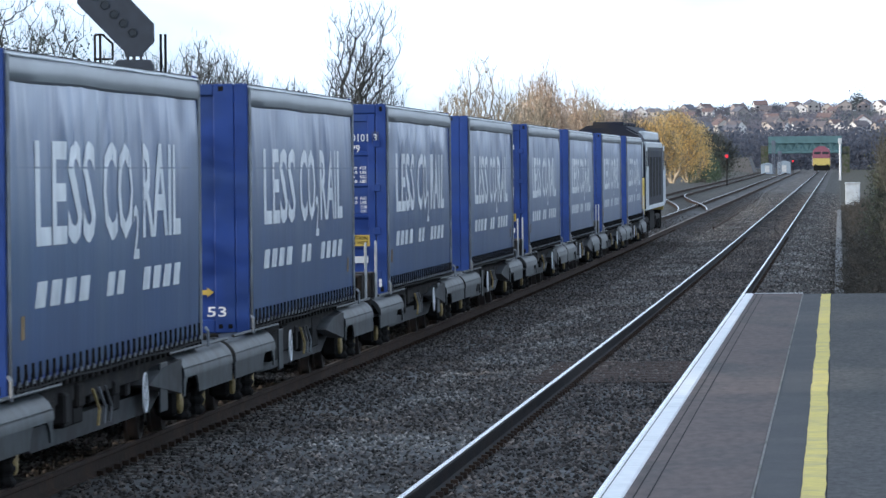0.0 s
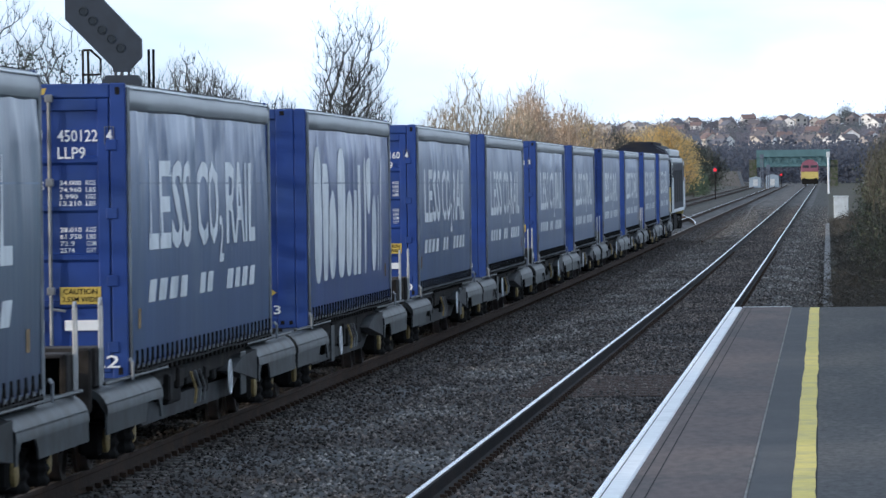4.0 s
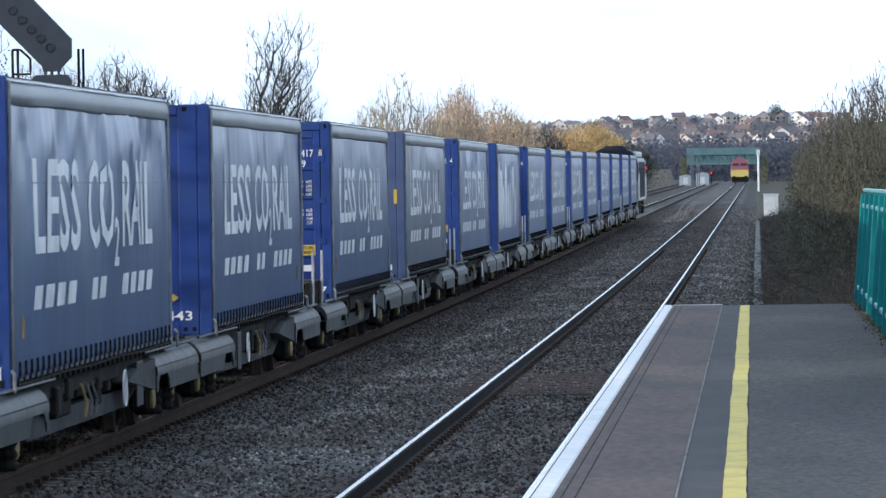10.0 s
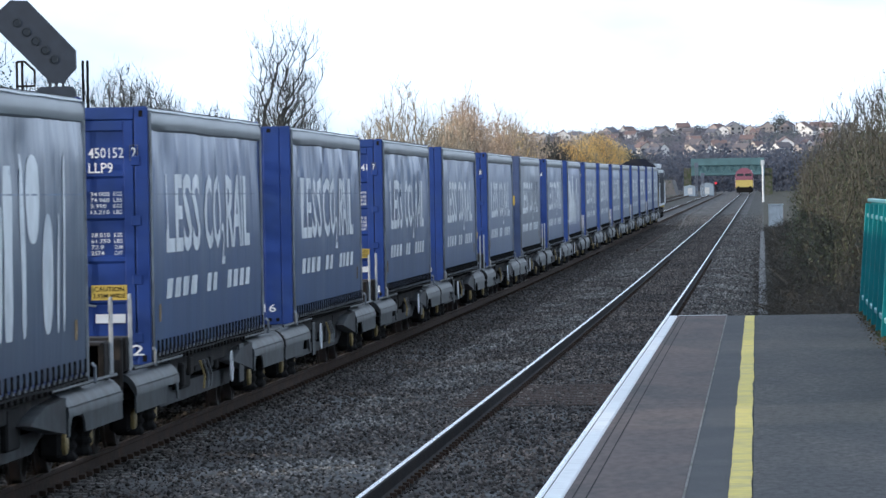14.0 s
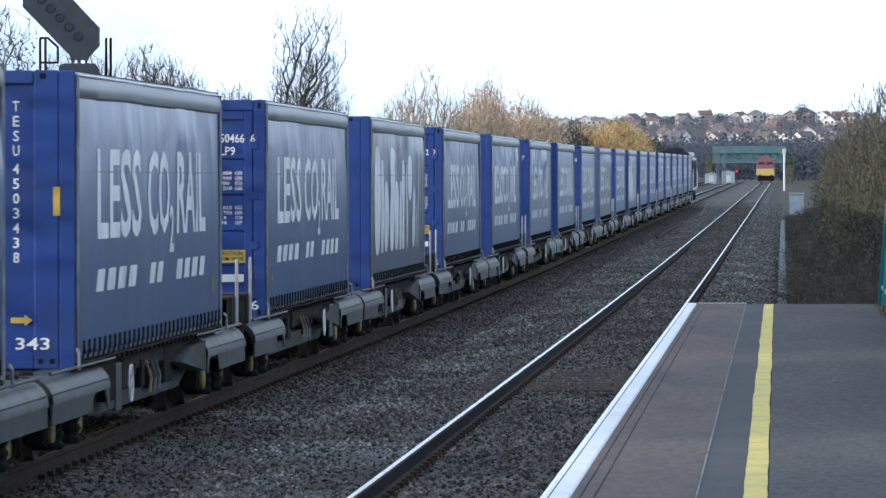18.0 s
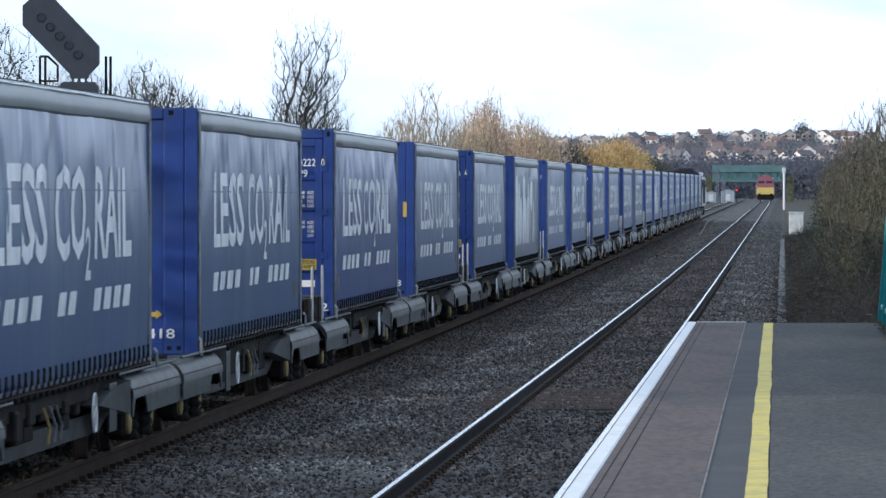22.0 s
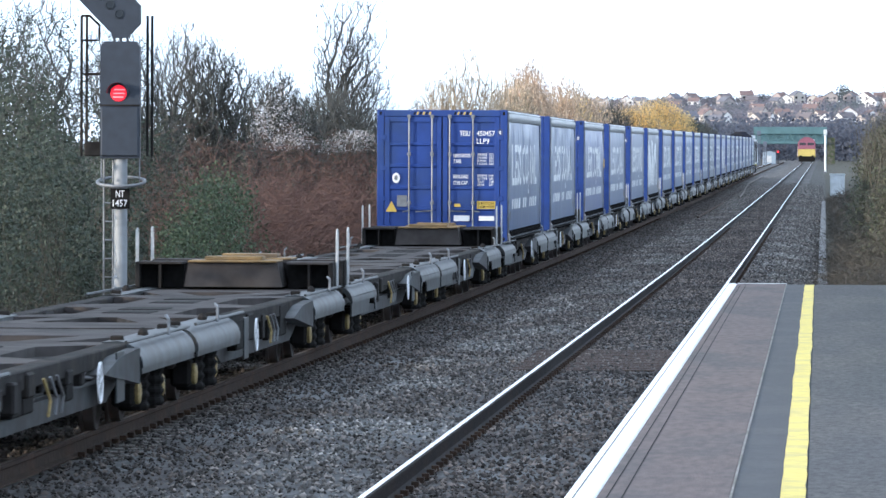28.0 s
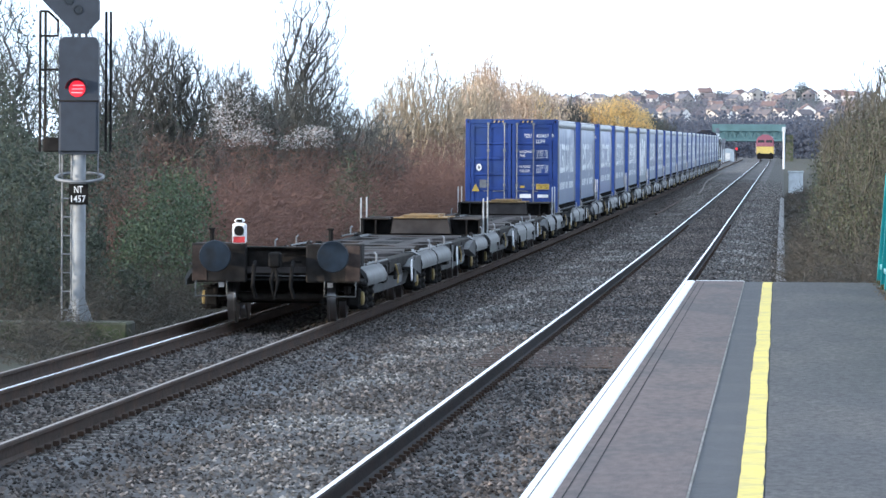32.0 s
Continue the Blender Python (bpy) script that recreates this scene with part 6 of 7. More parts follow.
# (x, y, lobes, tips, stems)
HAWTHORNS = [(-15.6, 118.0, [(0, 0, 4.4, 1.5, 1.8, 2.0), (-0.9, 0, 3.6, 1.0, 1.5, 1.8)], 1000, 2), (-14.3, 112.0, [(0, 0, 3.3, 1.0, 1.6, 1.5), (0.2, 0, 1.8, 1.1, 1.6, 1.2)], 900, 3),
             (-14.9, 131.0, [(0, 0, 4.0, 1.1, 2.0, 1.5), (0.3, 0, 2.4, 1.3, 2.0, 1.5)], 1400, 3), (-14.2, 138.0, [(0, 0, 4.2, 0.95, 2.0, 1.5), (0.2, 0, 2.4, 1.2, 2.0, 1.5)], 1400, 3),
             (-13.5, 139.0, [(0, 0, 3.8, 0.8, 1.8, 1.45), (0.1, 0, 2.2, 1.0, 1.8, 1.4)], 1200, 3), (-13.3, 149.0, [(0, 0, 3.3, 0.9, 1.8, 1.6)], 900, 3),
             (-12.95, 152.0, [(0, 0, 2.9, 0.8, 1.8, 1.4)], 800, 3), (-12.15, 172.0, [(0, 0, 2.4, 0.9, 2.5, 1.7)], 700, 4), (-11.9, 182.0, [(0, 0, 2.2, 0.9, 2.5, 1.6)], 600, 4), (-13.0, 196.0, [(0, 0, 2.4, 1.5, 3.0, 1.8)], 700, 4),
             (-12.75, 161.0, [(0, 0, 3.0, 1.3, 2.2, 1.6)], 1300, 5), (-12.2, 163.0, [(0, 0, 2.6, 1.0, 2.2, 1.4)], 800, 4)]
for i, (x, y, lobes, n, st) in enumerate(HAWTHORNS):
    crown_tree("bare_tree", HAW, (x, y, ground_z(x, y)), lobes, 100 + i, n, st, 0.09, twig_len=0.26, fine=6, thrift=0.42, leaf=M_IVY, leaf_size=0.055, leaf_n=5000 if i < 2 else 1500, leaf_top=85 if i < 2 else 60, leaf_loose=0.25)
x, y = -12.65, 165.0
crown_tree("bare_tree", "tall leafless tree with upright limbs above the bank", (x, y, ground_z(x, y)), [(0, 0, 3.6, 1.35, 1.6, 1.2), (0.1, 0, 4.4, 1.3, 1.5, 1.1), (0, 0, 5.2, 1.2, 1.1, 0.9), (0.05, 0, 6.3, 1.15, 0.5, 1.15)],
           133, 900, 4, 0.08, twig_len=0.34, fine=6, stout=0.85, thrift=0.65)
# pale twigs and leaves of far trees: sunlight is put into their colour
M_TWIGTAN = mat("tan_twigs_sun_tone", (0.42, 0.36, 0.27), 0.95, vary=0.2, island=0.4)
M_TWIGROSE = mat("rosy_birch_twigs", (0.54, 0.43, 0.33), 0.95, vary=0.2, island=0.35)
M_LEAFPALE = mat("tan_leaves_sun_tone", (0.66, 0.54, 0.38), 0.9, vary=0.2, island=0.35, thin=0.4)
BARE = "bare tan-twigged tree in low sunlight by the line"
ROSE = "thin orange-leaved birch tree in low sunlight by the line"
GOLD = "golden-leaved autumn birch tree in low sunlight by the line"
DULL = "dull brown leafless tree by the far line"
# (x, y, top of the crown, half width, tips, twigs, leaves, leaf count, words)
FARTREES = [(-13.4, 235.0, 6.45, 1.7, 700, M_TWIGTAN, None, 0, BARE), (-14.9, 240.0, 5.2, 1.3, 400, M_TWIGTAN, None, 0, BARE), (-13.0, 262.0, 6.0, 1.2, 400, M_TWIGTAN, M_LEAFPALE, 700, BARE), (-12.9, 275.0, 6.5, 1.1, 420, M_TWIGROSE, M_LEAFORANGE, 1100, ROSE),
            (-14.05, 300.0, 7.15, 1.25, 520, M_TWIGROSE, M_LEAFORANGE, 2600, ROSE), (-14.9, 305.0, 6.6, 1.5, 450, M_TWIGROSE, M_LEAFPALE, 2200, ROSE), (-13.0, 312.0, 6.5, 1.1, 400, M_TWIGROSE, M_LEAFORANGE, 1500, ROSE), (-13.9, 345.0, 6.3, 1.5, 400, M_TWIGTAN, M_LEAFYELLOW, 900, BARE),
            (-15.4, 400.0, 7.0, 1.7, 420, M_TWIGROSE, M_LEAFPALE, 1500, ROSE), (-16.6, 420.0, 7.0, 1.8, 380, M_TWIGROSE, M_LEAFPALE, 900, ROSE), (-16.6, 490.0, 7.0, 2.2, 420, M_TWIG, None, 0, DULL), (-18.3, 520.0, 7.0, 2.4, 420, M_TWIGROSE, M_LEAFPALE, 600, ROSE),
            (-16.7, 640.0, 8.5, 2.2, 480, M_TWIGTAN, M_LEAFYELLOW, 9000, GOLD), (-18.4, 630.0, 8.0, 2.2, 420, M_TWIGTAN, M_LEAFYELLOW, 6500, GOLD), (-15.3, 655.0, 7.2, 1.8, 420, M_TWIGTAN, M_LEAFYELLOW, 5000, GOLD), (-20.5, 640.0, 7.8, 2.4, 420, M_TWIGROSE, M_LEAFORANGE, 4000, ROSE),
            (-15.4, 800.0, 6.9, 2.6, 400, M_TWIG, None, 0, DULL), (-17.8, 790.0, 7.4, 2.8, 400, M_TWIG, None, 0, DULL)]
for i, (x, y, top, w, n, tw, lf, ln, words) in enumerate(FARTREES):
    zg = ground_z(x, y)
    h = top + 0.001 * y - zg
    lobes = [(0, 0, 0.64 * h, 0.9 * w, w, 0.40 * h), (0.45 * w, 0, 0.46 * h, 0.85 * w, w, 0.34 * h), (-0.5 * w, 0, 0.5 * h, 0.8 * w, w, 0.36 * h)]
    crown_tree("autumn_tree" if lf else "bare_tree", words, (x, y, zg), lobes, 200 + i, int(1.5 * n), 1 + i % 3, 0.1, bark=tw, twigs=tw, leaf=lf, leaf_size=0.07 + 0.00013 * y, leaf_n=int(1.4 * ln), leaf_loose=0.3, leaf_top=96, fine=6, twig_len=0.3 + 0.0005 * y)
for i, (x, y, sx, sy, sz, n, lf) in enumerate([(-13.6, 260.0, 1.2, 30.0, 3.0, 3500, M_BRACKEN), (-16.8, 400.0, 1.6, 50.0, 3.6, 4000, M_BRACKEN), (-17.5, 540.0, 2.0, 70.0, 4.6, 4500, M_BRAMBLE),
                                               (-14.6, 690.0, 1.8, 50.0, 3.4, 4500, M_LEAFGREEN), (-17.0, 800.0, 4.0, 60.0, 6.0, 6500, M_IVY), (-21.0, 880.0, 9.0, 60.0, 6.4, 6500, M_IVY)]):
    bush("hedge_thicket", "tangled brown and green thicket along the far lineside", (x, y, ground_z(x, y)), (sx, sy, sz), n, lf, 60 + i, 0.22, 160, stem_r=0.02)
# unseen wood, added further up the bank to keep the low sun off the line
for i, (x, y, sx, sy, sz, n) in enumerate([(-16.5, 5.0, 1.8, 30.0, 7.0, 26000), (-17.0, 62.0, 1.8, 30.0, 7.0, 26000)]):
    bush("bank_wood", "unseen dense wood added to keep the low sun off", (x, y, ground_z(x, y)), (sx, sy, sz), n, M_BRAMBLE, 80 + i, 0.16, 220, stem_r=0.02, lump=1.0, category="wood")

# right side beyond the platform: thicket of ivy-clad shrubs
M_OLIVE = mat("dull_olive_leaves", (0.078, 0.085, 0.050), 0.7, vary=0.2, island=0.55, thin=0.25)
M_TWIGOLIVE = mat("olive_brown_twigs", (0.105, 0.097, 0.076), 0.95, vary=0.25, island=0.5)
RIGHTS = [(1.75, 112.0, 0.8, 8.0, 3.0, 5000, M_OLIVE), (1.7, 150.0, 0.9, 9.0, 2.9, 5000, M_OLIVE), (2.6, 92.0, 1.2, 6.0, 3.6, 9000, M_IVY), (2.1, 103.0, 1.3, 7.0, 3.7, 11000, M_OLIVE), (2.0, 118.0, 1.2, 8.0, 3.6, 10000, M_IVY), (1.85, 136.0, 1.3, 9.0, 3.4, 8000, M_OLIVE), (1.75, 158.0, 1.2, 12.0, 2.9, 5500, M_IVY),
          (2.3, 190.0, 1.3, 16.0, 2.7, 4500, M_IVY), (2.8, 235.0, 1.4, 24.0, 2.8, 4000, M_IVY), (4.0, 320.0, 2.0, 50.0, 3.2, 4000, M_IVY), (5.5, 450.0, 3.0, 70.0, 3.6, 4000, M_IVY)]
for i, (x, y, sx, sy, sz, n, lf) in enumerate(RIGHTS):
    bush("ivy_thicket", "dense dull green thicket of ivy-clad shrubs beside the line", (x, y, ground_z(x, y)), (sx, sy, sz), n, lf, 300 + i, 0.045 + 0.0003 * (y - 90), 260, stem_mat=M_TWIGOLIVE, stem_r=0.006)
SHRUBS = [(2.5, 92.0, 4.4), (2.2, 98.0, 4.5), (1.9, 101.0, 4.25), (1.6, 106.0, 4.2), (2.5, 108.0, 4.6), (1.55, 113.0, 4.1), (2.3, 118.0, 4.6), (1.5, 122.0, 4.1), (2.2, 127.0, 4.5), (1.5, 134.0, 3.9), (3.0, 90.0, 4.3), (1.45, 145.0, 3.7), (1.6, 160.0, 3.5)]
for i, (x, y, top) in enumerate(SHRUBS):
    zg = ground_z(x, y)
    h = top - zg
    crown_tree("bare_shrub", "leafless olive-brown shrub rising through the ivy thicket", (x, y, zg), [(0, 0, 0.74 * h, 0.62, 1.6, 0.27 * h), (0.1, 0, 0.45 * h, 0.75, 1.8, 0.36 * h), (-0.2, 0, 0.3 * h, 0.55, 1.8, 0.26 * h)],
               400 + i, 520, 4, 0.06, bark=M_BRAMBLE, twigs=M_TWIGOLIVE, leaf=M_OLIVE, leaf_size=0.045, leaf_n=1800, leaf_top=85, leaf_loose=0.25, fine=5, twig_len=0.24, category="shrub")
stem_mass("brown_undergrowth", "dark brown dead undergrowth at the foot of the thicket", 0.55, 1.6, 79, 150, lambda x, y: 0.35 + 1.5 * min(1.0, max(0.0, (x - 0.5) / 0.8)), 8500, M_UNDER, 21, lean=0.35, r=0.0048)
stem_mass("far_undergrowth", "brown dead undergrowth along the far lineside", 0.5, 2.2, 150, 360, lambda x, y: 0.3 + 0.5 * min(1.0, max(0.0, (x - 0.5) / 0.8)), 3000, M_UNDER, 25, lean=0.5, r=0.010)
stem_mass("platform_end_weeds", "dark withered weeds on the ballast past the platform end", -0.75, -0.05, 78.6, 92, lambda x, y: 0.22, 700, M_BRAMBLE, 22, lean=1.0, r=0.005)
M_LITTER = mat("brown_leaf_litter", (0.12, 0.085, 0.045), 0.9, vary=0.3, island=0.6)
M_MOSS = mat("green_moss", (0.055, 0.075, 0.025), 0.9, vary=0.3, island=0.4)
for words, material, n, wide, seed in (("brown leaf litter along the fence foot", M_LITTER, 1500, 0.07, 23), ("green moss tufts along the fence foot", M_MOSS, 1500, 0.04, 24)):
    rng = np.random.default_rng(seed)
    q = np.stack([FX - 0.03 - np.abs(rng.normal(size=n)) * wide, rng.uniform(50, 78, n), np.full(n, PZ + 0.008)], 1)
    tagged(new("leaf_litter", leaves_mesh("leaf_litter", q, 0.022, material, rng)), words, "leaf litter", kind="stuff")

# ---- far distance ----
bridge = thing("road_bridge", "teal lattice girder road bridge over the railway", "bridge")
BY, BZ = 1000.0, rise(1000)
M_BRIDGE = mat("bridge_teal", (0.085, 0.165, 0.185), 0.7, vary=0.2, scale=0.6)
part("parapet", Geo().box(-10.6, 1.35, BY, BY + 0.3, 6.75, 7.9, 0.05), M_BRIDGE, bridge)
part("lower_chord", Geo().box(-10.6, 1.35, BY, BY + 0.5, 5.15, 5.5, 0.05), M_BRIDGE, bridge)
for k in range(9):
    x0 = -10.55 + 1.31 * k
    part("lattice_bar", Geo().tube((x0, BY, 5.45), (x0 + 0.655, BY, 6.8), 0.06, n=5).tube((x0 + 0.655, BY, 6.8), (x0 + 1.31, BY, 5.45), 0.06, n=5), M_BRIDGE, bridge)
part("deck", Geo().box(-10.6, 1.35, BY + 0.5, BY + 9, 5.1, 6.9), M_BRIDGE, bridge)
part("abutment", Geo().box(-11.8, -10.6, BY + 0.6, BY + 9, 1.5, 6.4), M_MOSSY, bridge)
part("abutment", Geo().box(1.35, 2.6, BY + 0.6, BY + 9, 1.5, 6.2), M_MOSSY, bridge)

solid("far_embankment", Geo().prism([(-420, -2), (-12, -2), (-14, 4.6), (-60, 4.0), (-420, 2.0)], BY + 12, BY + 60), M_HILL, "haze-toned embankment carrying the road to the bridge", "embankment", kind="structure")
solid("far_embankment", Geo().prism([(5, -2), (420, -2), (420, 9), (60, 7), (8, 5)], BY + 12, BY + 60), M_HILL, "haze-toned embankment carrying the road to the bridge", "embankment", kind="structure")


def far_signal(x, y, z0, h, lit, label):
    s = thing("distant_signal", label, "railway signal", at=pose(x, y, z0))
    part("post", Geo().tube((0, 0, 0), (0, 0, h), 0.06 if lit else 0.12, n=8), M_FRAME if lit else M_MARK, s)
    part("head", Geo().box(-0.22, 0.22, -0.1, 0.1, h, h + 0.65, 0.05), M_SIGNAL if lit else M_CABINET, s)
    if lit:
        part("red_aspect", Geo().lathe([(0, 0.17), (0.03, 0.14)], 0, 0, 0, 12), M_RED, s, "lit red lens").matrix_basis = pose(0, -0.12, h + 0.3, 0, 0, -90)


far_signal(0.76, 720, rise(720) - 0.3, 6.45 - rise(720) - 0.7, False, "white signal post seen from behind by the line")
far_signal(-10.4, 600, rise(600) - 0.3, 2.7, True, "small distant signal with a red light")
far_signal(-6.15, 930, rise(930) - 0.3, 1.75, True, "small distant signal with a red light by the bridge")
M_HUT = mat("pale_blue_hut_paint", (0.30, 0.38, 0.47), 0.6, vary=0.15)
for x, y, w, h in ((-10.1, 935, 1.9, 1.2), (-7.6, 945, 2.0, 1.5)):
    hut = thing("relay_hut", "pale blue-grey trackside hut near the bridge", "hut", at=pose(x, y, rise(y) + 0.1))
    part("body", Geo().box(-w / 2, w / 2, 0, 2.5, -0.5, h, 0.05), M_HUT, hut)
    part("roof", Geo().prism([(-w / 2 - 0.1, h), (w / 2 + 0.1, h), (0, h + 0.25)], -0.1, 2.6), M_HUT, hut)
    part("door", Geo().box(-0.35, 0.35, -0.03, 0.02, 0.0, 1.0, 0.01), M_CABINET, hut)
M_MAST = mat("blue_grey_mast_paint", (0.10, 0.125, 0.17), 0.6, vary=0.15)
for k, (x, y, h) in enumerate(((-9.0, 925, 5.2), (-8.2, 940, 3.6))):
    o = thing("gantry_mast", "blue-grey lattice mast beside the junction", "mast", at=pose(x, y, rise(y) - 0.3))
    for dx in (-0.16, 0.16):
        part("upright", Geo().tube((dx, 0, 0), (dx, 0, h), 0.07, n=6), M_MAST, o)
    for q in range(int(h / 0.6)):
        part("lattice_bar", Geo().tube((-0.16 if q % 2 else 0.16, 0, 0.6 * q), (0.16 if q % 2 else -0.16, 0, 0.6 * q + 0.6), 0.04, n=4), M_MAST, o)
    part("head", Geo().box(-0.3, 0.3, -0.15, 0.15, h - 0.7, h, 0.04), M_MAST, o, "small equipment head")

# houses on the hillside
# brick and roof colours are greyed, with distance haze put into them
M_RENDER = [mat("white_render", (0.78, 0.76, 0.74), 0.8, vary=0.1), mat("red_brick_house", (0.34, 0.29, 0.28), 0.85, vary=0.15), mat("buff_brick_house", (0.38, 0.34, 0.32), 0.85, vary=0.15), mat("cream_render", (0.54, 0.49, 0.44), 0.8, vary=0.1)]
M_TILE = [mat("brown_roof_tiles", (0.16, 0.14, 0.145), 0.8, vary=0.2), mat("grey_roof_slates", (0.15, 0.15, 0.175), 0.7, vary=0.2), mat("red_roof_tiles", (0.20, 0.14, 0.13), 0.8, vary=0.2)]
HOUSE_ME = {}


def house_meshes(i, gable):
    if (i, gable) in HOUSE_ME:
        return HOUSE_ME[(i, gable)]
    wall = Geo().box(-4, 4, 0, 7, -2, 5.0)
    if gable:
        wall.prism([(-4, 5.0), (4, 5.0), (0, 7.6)], 0, 7)
        roof = Geo().prism([(-4.3, 4.9), (0, 7.75), (4.3, 4.9), (4.3, 5.15), (0, 8.05), (-4.3, 5.15)], -0.25, 7.25)
    else:
        wall.sideprism([(0, 5.0), (7, 5.0), (3.5, 7.4)], -4, 4)
        roof = Geo().sideprism([(-0.3, 4.9), (3.5, 7.5), (7.3, 4.9), (7.3, 5.15), (3.5, 7.8), (-0.3, 5.15)], -4.25, 4.25)
    win = Geo().box(-0.7, 0.7, -0.06, 0.02, 0, 1.3)
    HOUSE_ME[(i, gable)] = (wall.mesh("wall", M_RENDER[i]), roof, win.mesh("window", M_GLASS), Geo().box(-0.5, 0.5, -0.4, 0.4, 0, 2.0).mesh("chimney", M_RENDER[1]))
    return HOUSE_ME[(i, gable)]


ROOF_ME = {}
rnd = random.Random(77)
rows_h = [(3080, 0.16), (3200, 0.22), (3330, 0.16), (3640, -0.1), (3880, -0.05), (4070, 0.2), (4160, 0.35)]
for yy, dens in rows_h:
    x = -0.040 * yy
    while x < 0.012 * yy:
        x += rnd.uniform(8.0, 19) / (dens + 0.5)
        y = yy + rnd.uniform(-70, 70)
        i = rnd.choice((0, 0, 3, 3, 2, 1))
        gable = rnd.random() < 0.5
        wall, roof, win, chim = house_meshes(i, gable)
        j = rnd.randrange(3)
        h = thing("house", ("white-rendered", "red brick", "buff brick", "cream-rendered")[i] + " gabled house on the sunlit hillside", "house", "houses on the hillside",
                  at=pose(x, y, ground_z(x, y) + 0.4, 0, 0, rnd.uniform(-45, 45)) @ Matrix.Scale(rnd.uniform(0.85, 1.15), 4))
        part("wall", wall, None, h)
        if (gable, j) not in ROOF_ME:
            ROOF_ME[(gable, j)] = roof.mesh("roof", M_TILE[j])
        rf = part("roof", ROOF_ME[(gable, j)], None, h)
        ch = part("chimney", chim, None, rf)
        ch.location = (rnd.choice((-3, 3)) if not gable else 0.6, 3.5 if not gable else 5.0, 6.6)
        for wx in (-2.2, 2.2):
            for wz in (0.6, 3.2):
                part("window", win, None, h).location = (wx, 0, wz)


def wood_scatter(name, label, n_crowns, pick, material, seed, leaf):
    """Far trees as one mass of leaf clumps."""
    rng = np.random.default_rng(seed)
    pts = []
    for _ in range(n_crowns):
        x, y, w, h = pick(rng)
        k = 230
        q = rng.normal(size=(k, 3)) * np.array([w * 0.42, w * 0.42, h * 0.26]) + np.array([x, y, ground_z(x, y) + h * 0.52])
        pts.append(q)
    ob = new(name, leaves_mesh(name, np.concatenate(pts), leaf, material, rng))
    return tagged(ob, label, "trees", kind="stuff")


def on_hill(rng):
    y = rng.choice((rng.uniform(2450, 3000), rng.uniform(3380, 3600), rng.uniform(3680, 3990), rng.uniform(4190, 4210)))
    return rng.uniform(-0.042, 0.014) * y, y, rng.uniform(7, 14), rng.uniform(4, 7.5)


def in_valley(rng):
    y = rng.uniform(1120, 1500) if rng.random() < 0.7 else rng.uniform(1500, 2300)
    return rng.uniform(-0.045, 0.02) * y, y, rng.uniform(4, 8), rng.uniform(5, 8) * (1.0 if y < 1500 else 1.3)


# far leaf colours paled and blued: haze is put into the tone
M_FARLEAF = mat("haze_toned_bare_trees", (0.225, 0.215, 0.250), 0.95, vary=0.2, island=0.2, thin=0.5)
M_FARGREEN = mat("haze_toned_green_trees", (0.165, 0.185, 0.190), 0.95, vary=0.2, island=0.25, thin=0.5)
M_VALLEY = mat("haze_toned_valley_trees", (0.118, 0.128, 0.162), 0.95, vary=0.2, island=0.2, thin=0.5)
wood_scatter("hill_trees", "leafless trees among the hillside houses, paled blue-grey for haze", 420, on_hill, M_FARLEAF, 5, 0.9)
wood_scatter("hill_evergreens", "dull green trees among the hillside houses, paled for haze", 170, on_hill, M_FARGREEN, 6, 0.9)
wood_scatter("valley_trees", "trees in the valley before the hill, blued for haze", 360, in_valley, M_VALLEY, 7, 0.75)
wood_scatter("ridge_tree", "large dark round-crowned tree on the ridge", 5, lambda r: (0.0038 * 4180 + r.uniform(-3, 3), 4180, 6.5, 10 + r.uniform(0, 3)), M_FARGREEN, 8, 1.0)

# ---- track pieces: sleepers, clips, loose stones ----
slp = Geo().prism([(-1.25, -0.30), (1.25, -0.30), (1.25, -0.185), (1.22, -0.172), (-1.22, -0.172), (-1.25, -0.185)], -0.13, 0.13).mesh("sleeper", M_SLEEPER)
slp_w = Geo().box(-1.3, 1.3, -0.13, 0.13, -0.30, -0.168, 0.012).mesh("sleeper", M_WOODSLEEPER)
for tr, xc, y0 in ((near_track, NEAR_X, 26.0), (far_track, FAR_X, 54.0)):
    y = y0
    for k in range(145):
        wood = tr is near_track and 77.3 < y < 85.6
        o = part("sleeper", slp_w if wood else slp, None, tr)
        o.matrix_basis = pose(xc + drift(y), y, rise(y) + (0.004 if wood else -0.026 if tr is near_track else -0.012))
        y += 0.65
    g = Geo()
    y = y0
    for k in range(300):
        for s in (-1, 1):
            for q in (-1, 1):
                x = xc + drift(y) + s * 0.7525 + q * 0.095
                g.box(x - 0.03, x + 0.03, y - 0.06, y + 0.06, -0.172 + rise(y), -0.125 + rise(y))
        y += 0.65
    tagged(part("rail_clip", g.mesh("rail_clip", M_RAILSIDE, fix=False), None, tr), "rusty rail clips", kind="stuff")


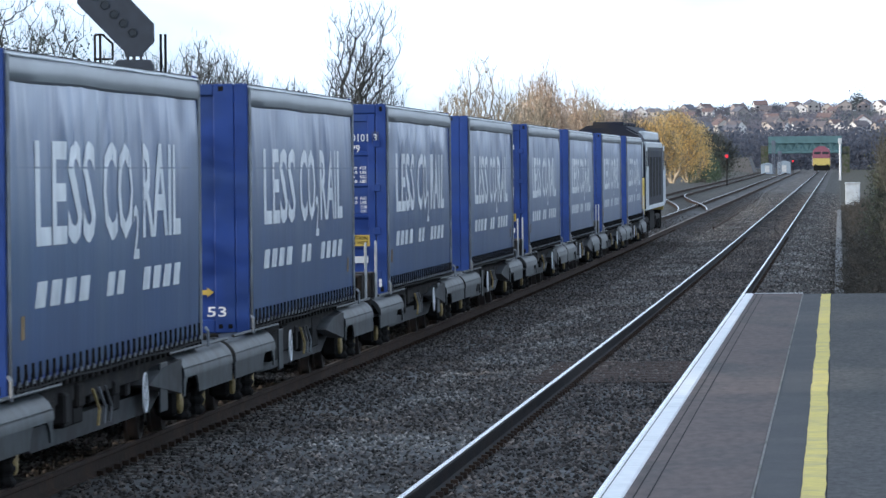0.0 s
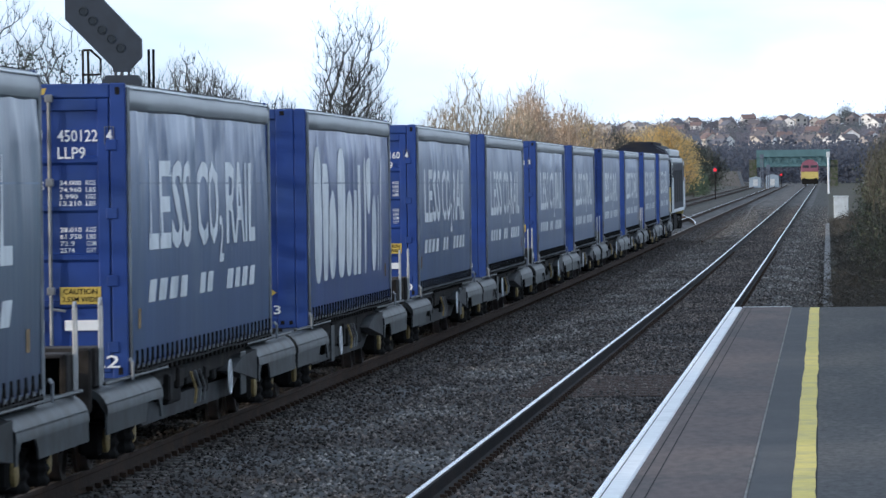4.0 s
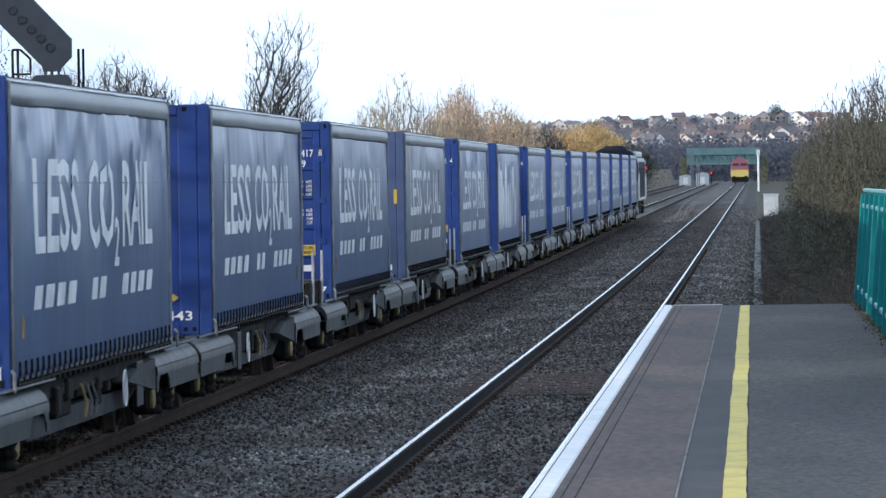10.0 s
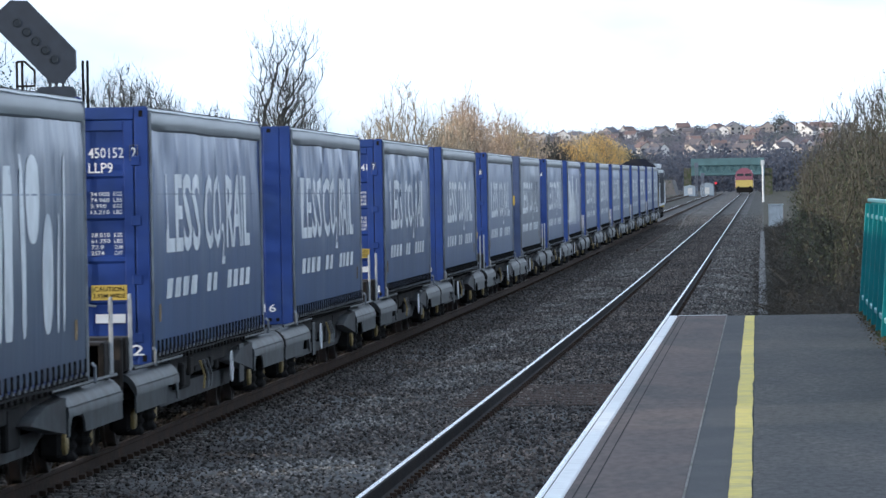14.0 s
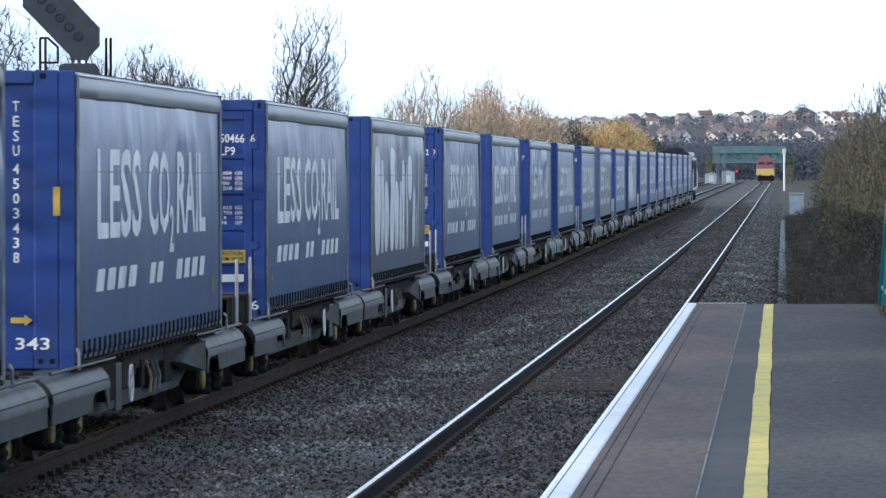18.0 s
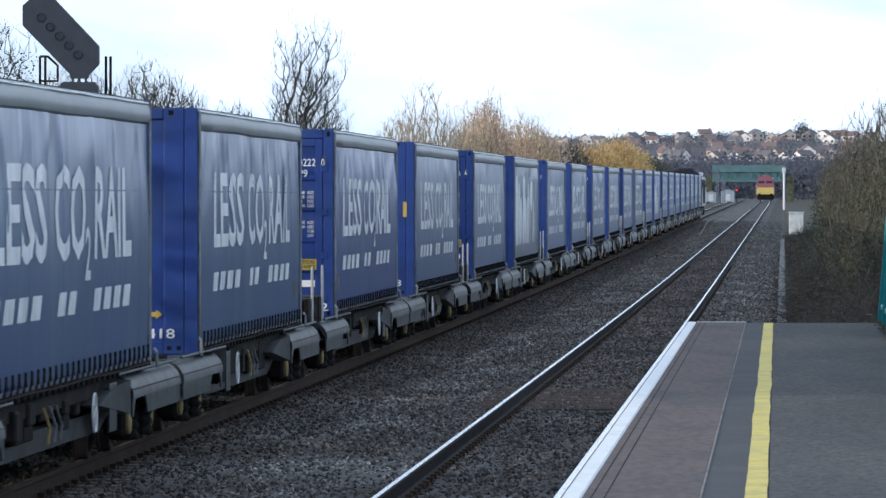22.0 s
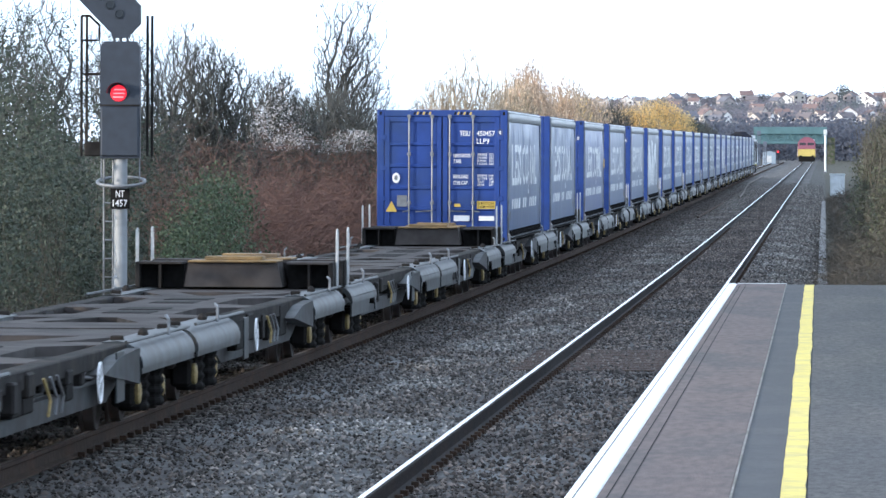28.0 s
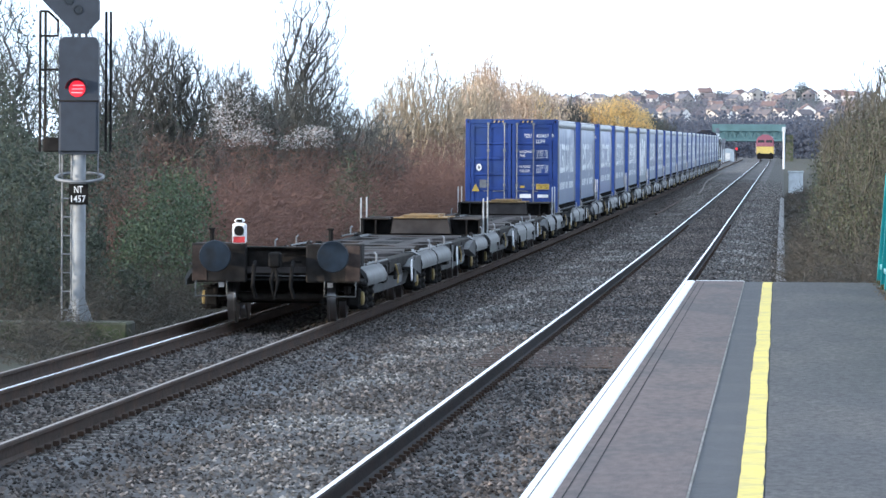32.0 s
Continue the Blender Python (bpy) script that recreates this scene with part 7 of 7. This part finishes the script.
def stones(name, label, x0, x1, y0, y1, n, size, seed, material=M_STONE):
    """Loose angular stones, more of them near by; one mass."""
    rng = np.random.default_rng(seed)
    t = 1 - np.sqrt(1 - rng.random(n))
    y = y0 + (y1 - y0) * t
    x = rng.uniform(x0, x1, n)
    keep = x > -0.142 * y - 0.2
    x, y = x[keep], y[keep]
    m = len(x)
    z = np.array([ground_z(a, b) for a, b in zip(x, y)])
    dx = np.array([drift(b) for b in y])
    octa = np.array([(1, 0, 0), (-1, 0, 0), (0, 1, 0), (0, -1, 0), (0, 0, 1), (0, 0, -1.0)])
    s = size * rng.uniform(0.45, 1.3, m)
    V = octa[None] * (s[:, None, None] * rng.uniform(0.55, 1.2, (m, 6, 1)))
    V = V + rng.normal(size=(m, 6, 3)) * (s * 0.22)[:, None, None]
    a = rng.uniform(0, 6.28, m)
    ca, sa = np.cos(a)[:, None], np.sin(a)[:, None]
    V = np.stack([V[..., 0] * ca - V[..., 1] * sa, V[..., 0] * sa + V[..., 1] * ca, V[..., 2] * 0.8], -1)
    V += np.stack([x + dx, y, z + s * 0.4], -1)[:, None]
    F = np.array([(0, 2, 4), (2, 1, 4), (1, 3, 4), (3, 0, 4), (0, 3, 5)])
    F = (np.arange(m) * 6)[:, None, None] + F[None]
    return tagged(new(name, quick_mesh(name, V.reshape(-1, 3), F.reshape(-1, 3), material)), label, "ballast", kind="stuff")


stones("ballast_stones", "dark oil-stained ballast stones beside the far line", -6.5, -5.2, 36, 500, 30000, 0.027, 1, M_STONEDARK)
stones("ballast_stones", "loose grey granite ballast stones between the lines", -5.3, -3.4, 30, 500, 44000, 0.027, 5)
stones("ballast_stones", "loose brown dusty ballast stones inside the near line", -3.25, -1.9, 26, 500, 38000, 0.028, 2, M_STONEBROWN)
# dark tone between these rails stands in for shade under the train
stones("ballast_stones", "loose ballast stones inside the far line, darkened for train shade", -8.6, -6.65, 54, 320, 24000, 0.032, 3, M_STONEDARK)
stones("ballast_stones", "loose ballast stones on the shoulder past the platform", -1.8, 0.1, 78, 500, 18000, 0.032, 4)


# ---- movement ----
def ahead(t):
    """Where the near end of the last container is along the line at t seconds."""
    return -224.558 + 11.5063 * t + 0.0782833 * t ** 2 - 0.00268025 * t ** 3 + 0.0000317383 * t ** 4


def on_line(y, z):
    slope = math.degrees(math.atan(rise(y + 1) - rise(y)))
    swing = math.degrees(math.atan(drift(y + 1) - drift(y)))
    return pose(FAR_X + drift(y), y, z + rise(y), slope, 0, -swing)


def motions():
    for ob, offset, z in MOVERS:
        walk(ob, [(t, on_line(ahead(t) + offset, z)) for t in (0, 2, 4, 6, 8, 10, 12, 14, 16, 18, 20, 22, 24, 26, 28, 30, 32)])

    # the tail lamp rides on the last wagon's end
    walk(TAIL_LAMP, [(t, on_line(ahead(t) + near_end(-4) + U0 - 0.22, 1.17) @ pose(TAIL_LAMP_X, 0, 0)) for t in (0, 2, 4, 6, 8, 10, 12, 14, 16, 18, 20, 22, 24, 26, 28, 30, 32)])
    # wheels roll: one set of keys for each axle place, shared by all wheelsets there
    lead = {}
    for ws, place in WHEELSETS:
        if place not in lead:
            rows = [(k / FPS, pose(0, place, 0.365, -math.degrees((ahead(k / FPS) - ahead(0)) / 0.365) % 360)) for k in range(0, 32 * FPS + 1)]
            walk(ws, rows)
            lead[place] = ws
        else:
            first = lead[place].animation_data
            ws.rotation_mode = "QUATERNION"
            ws.animation_data_create()
            ws.animation_data.action = first.action
            ws.animation_data.action_slot = first.action_slot


motions()
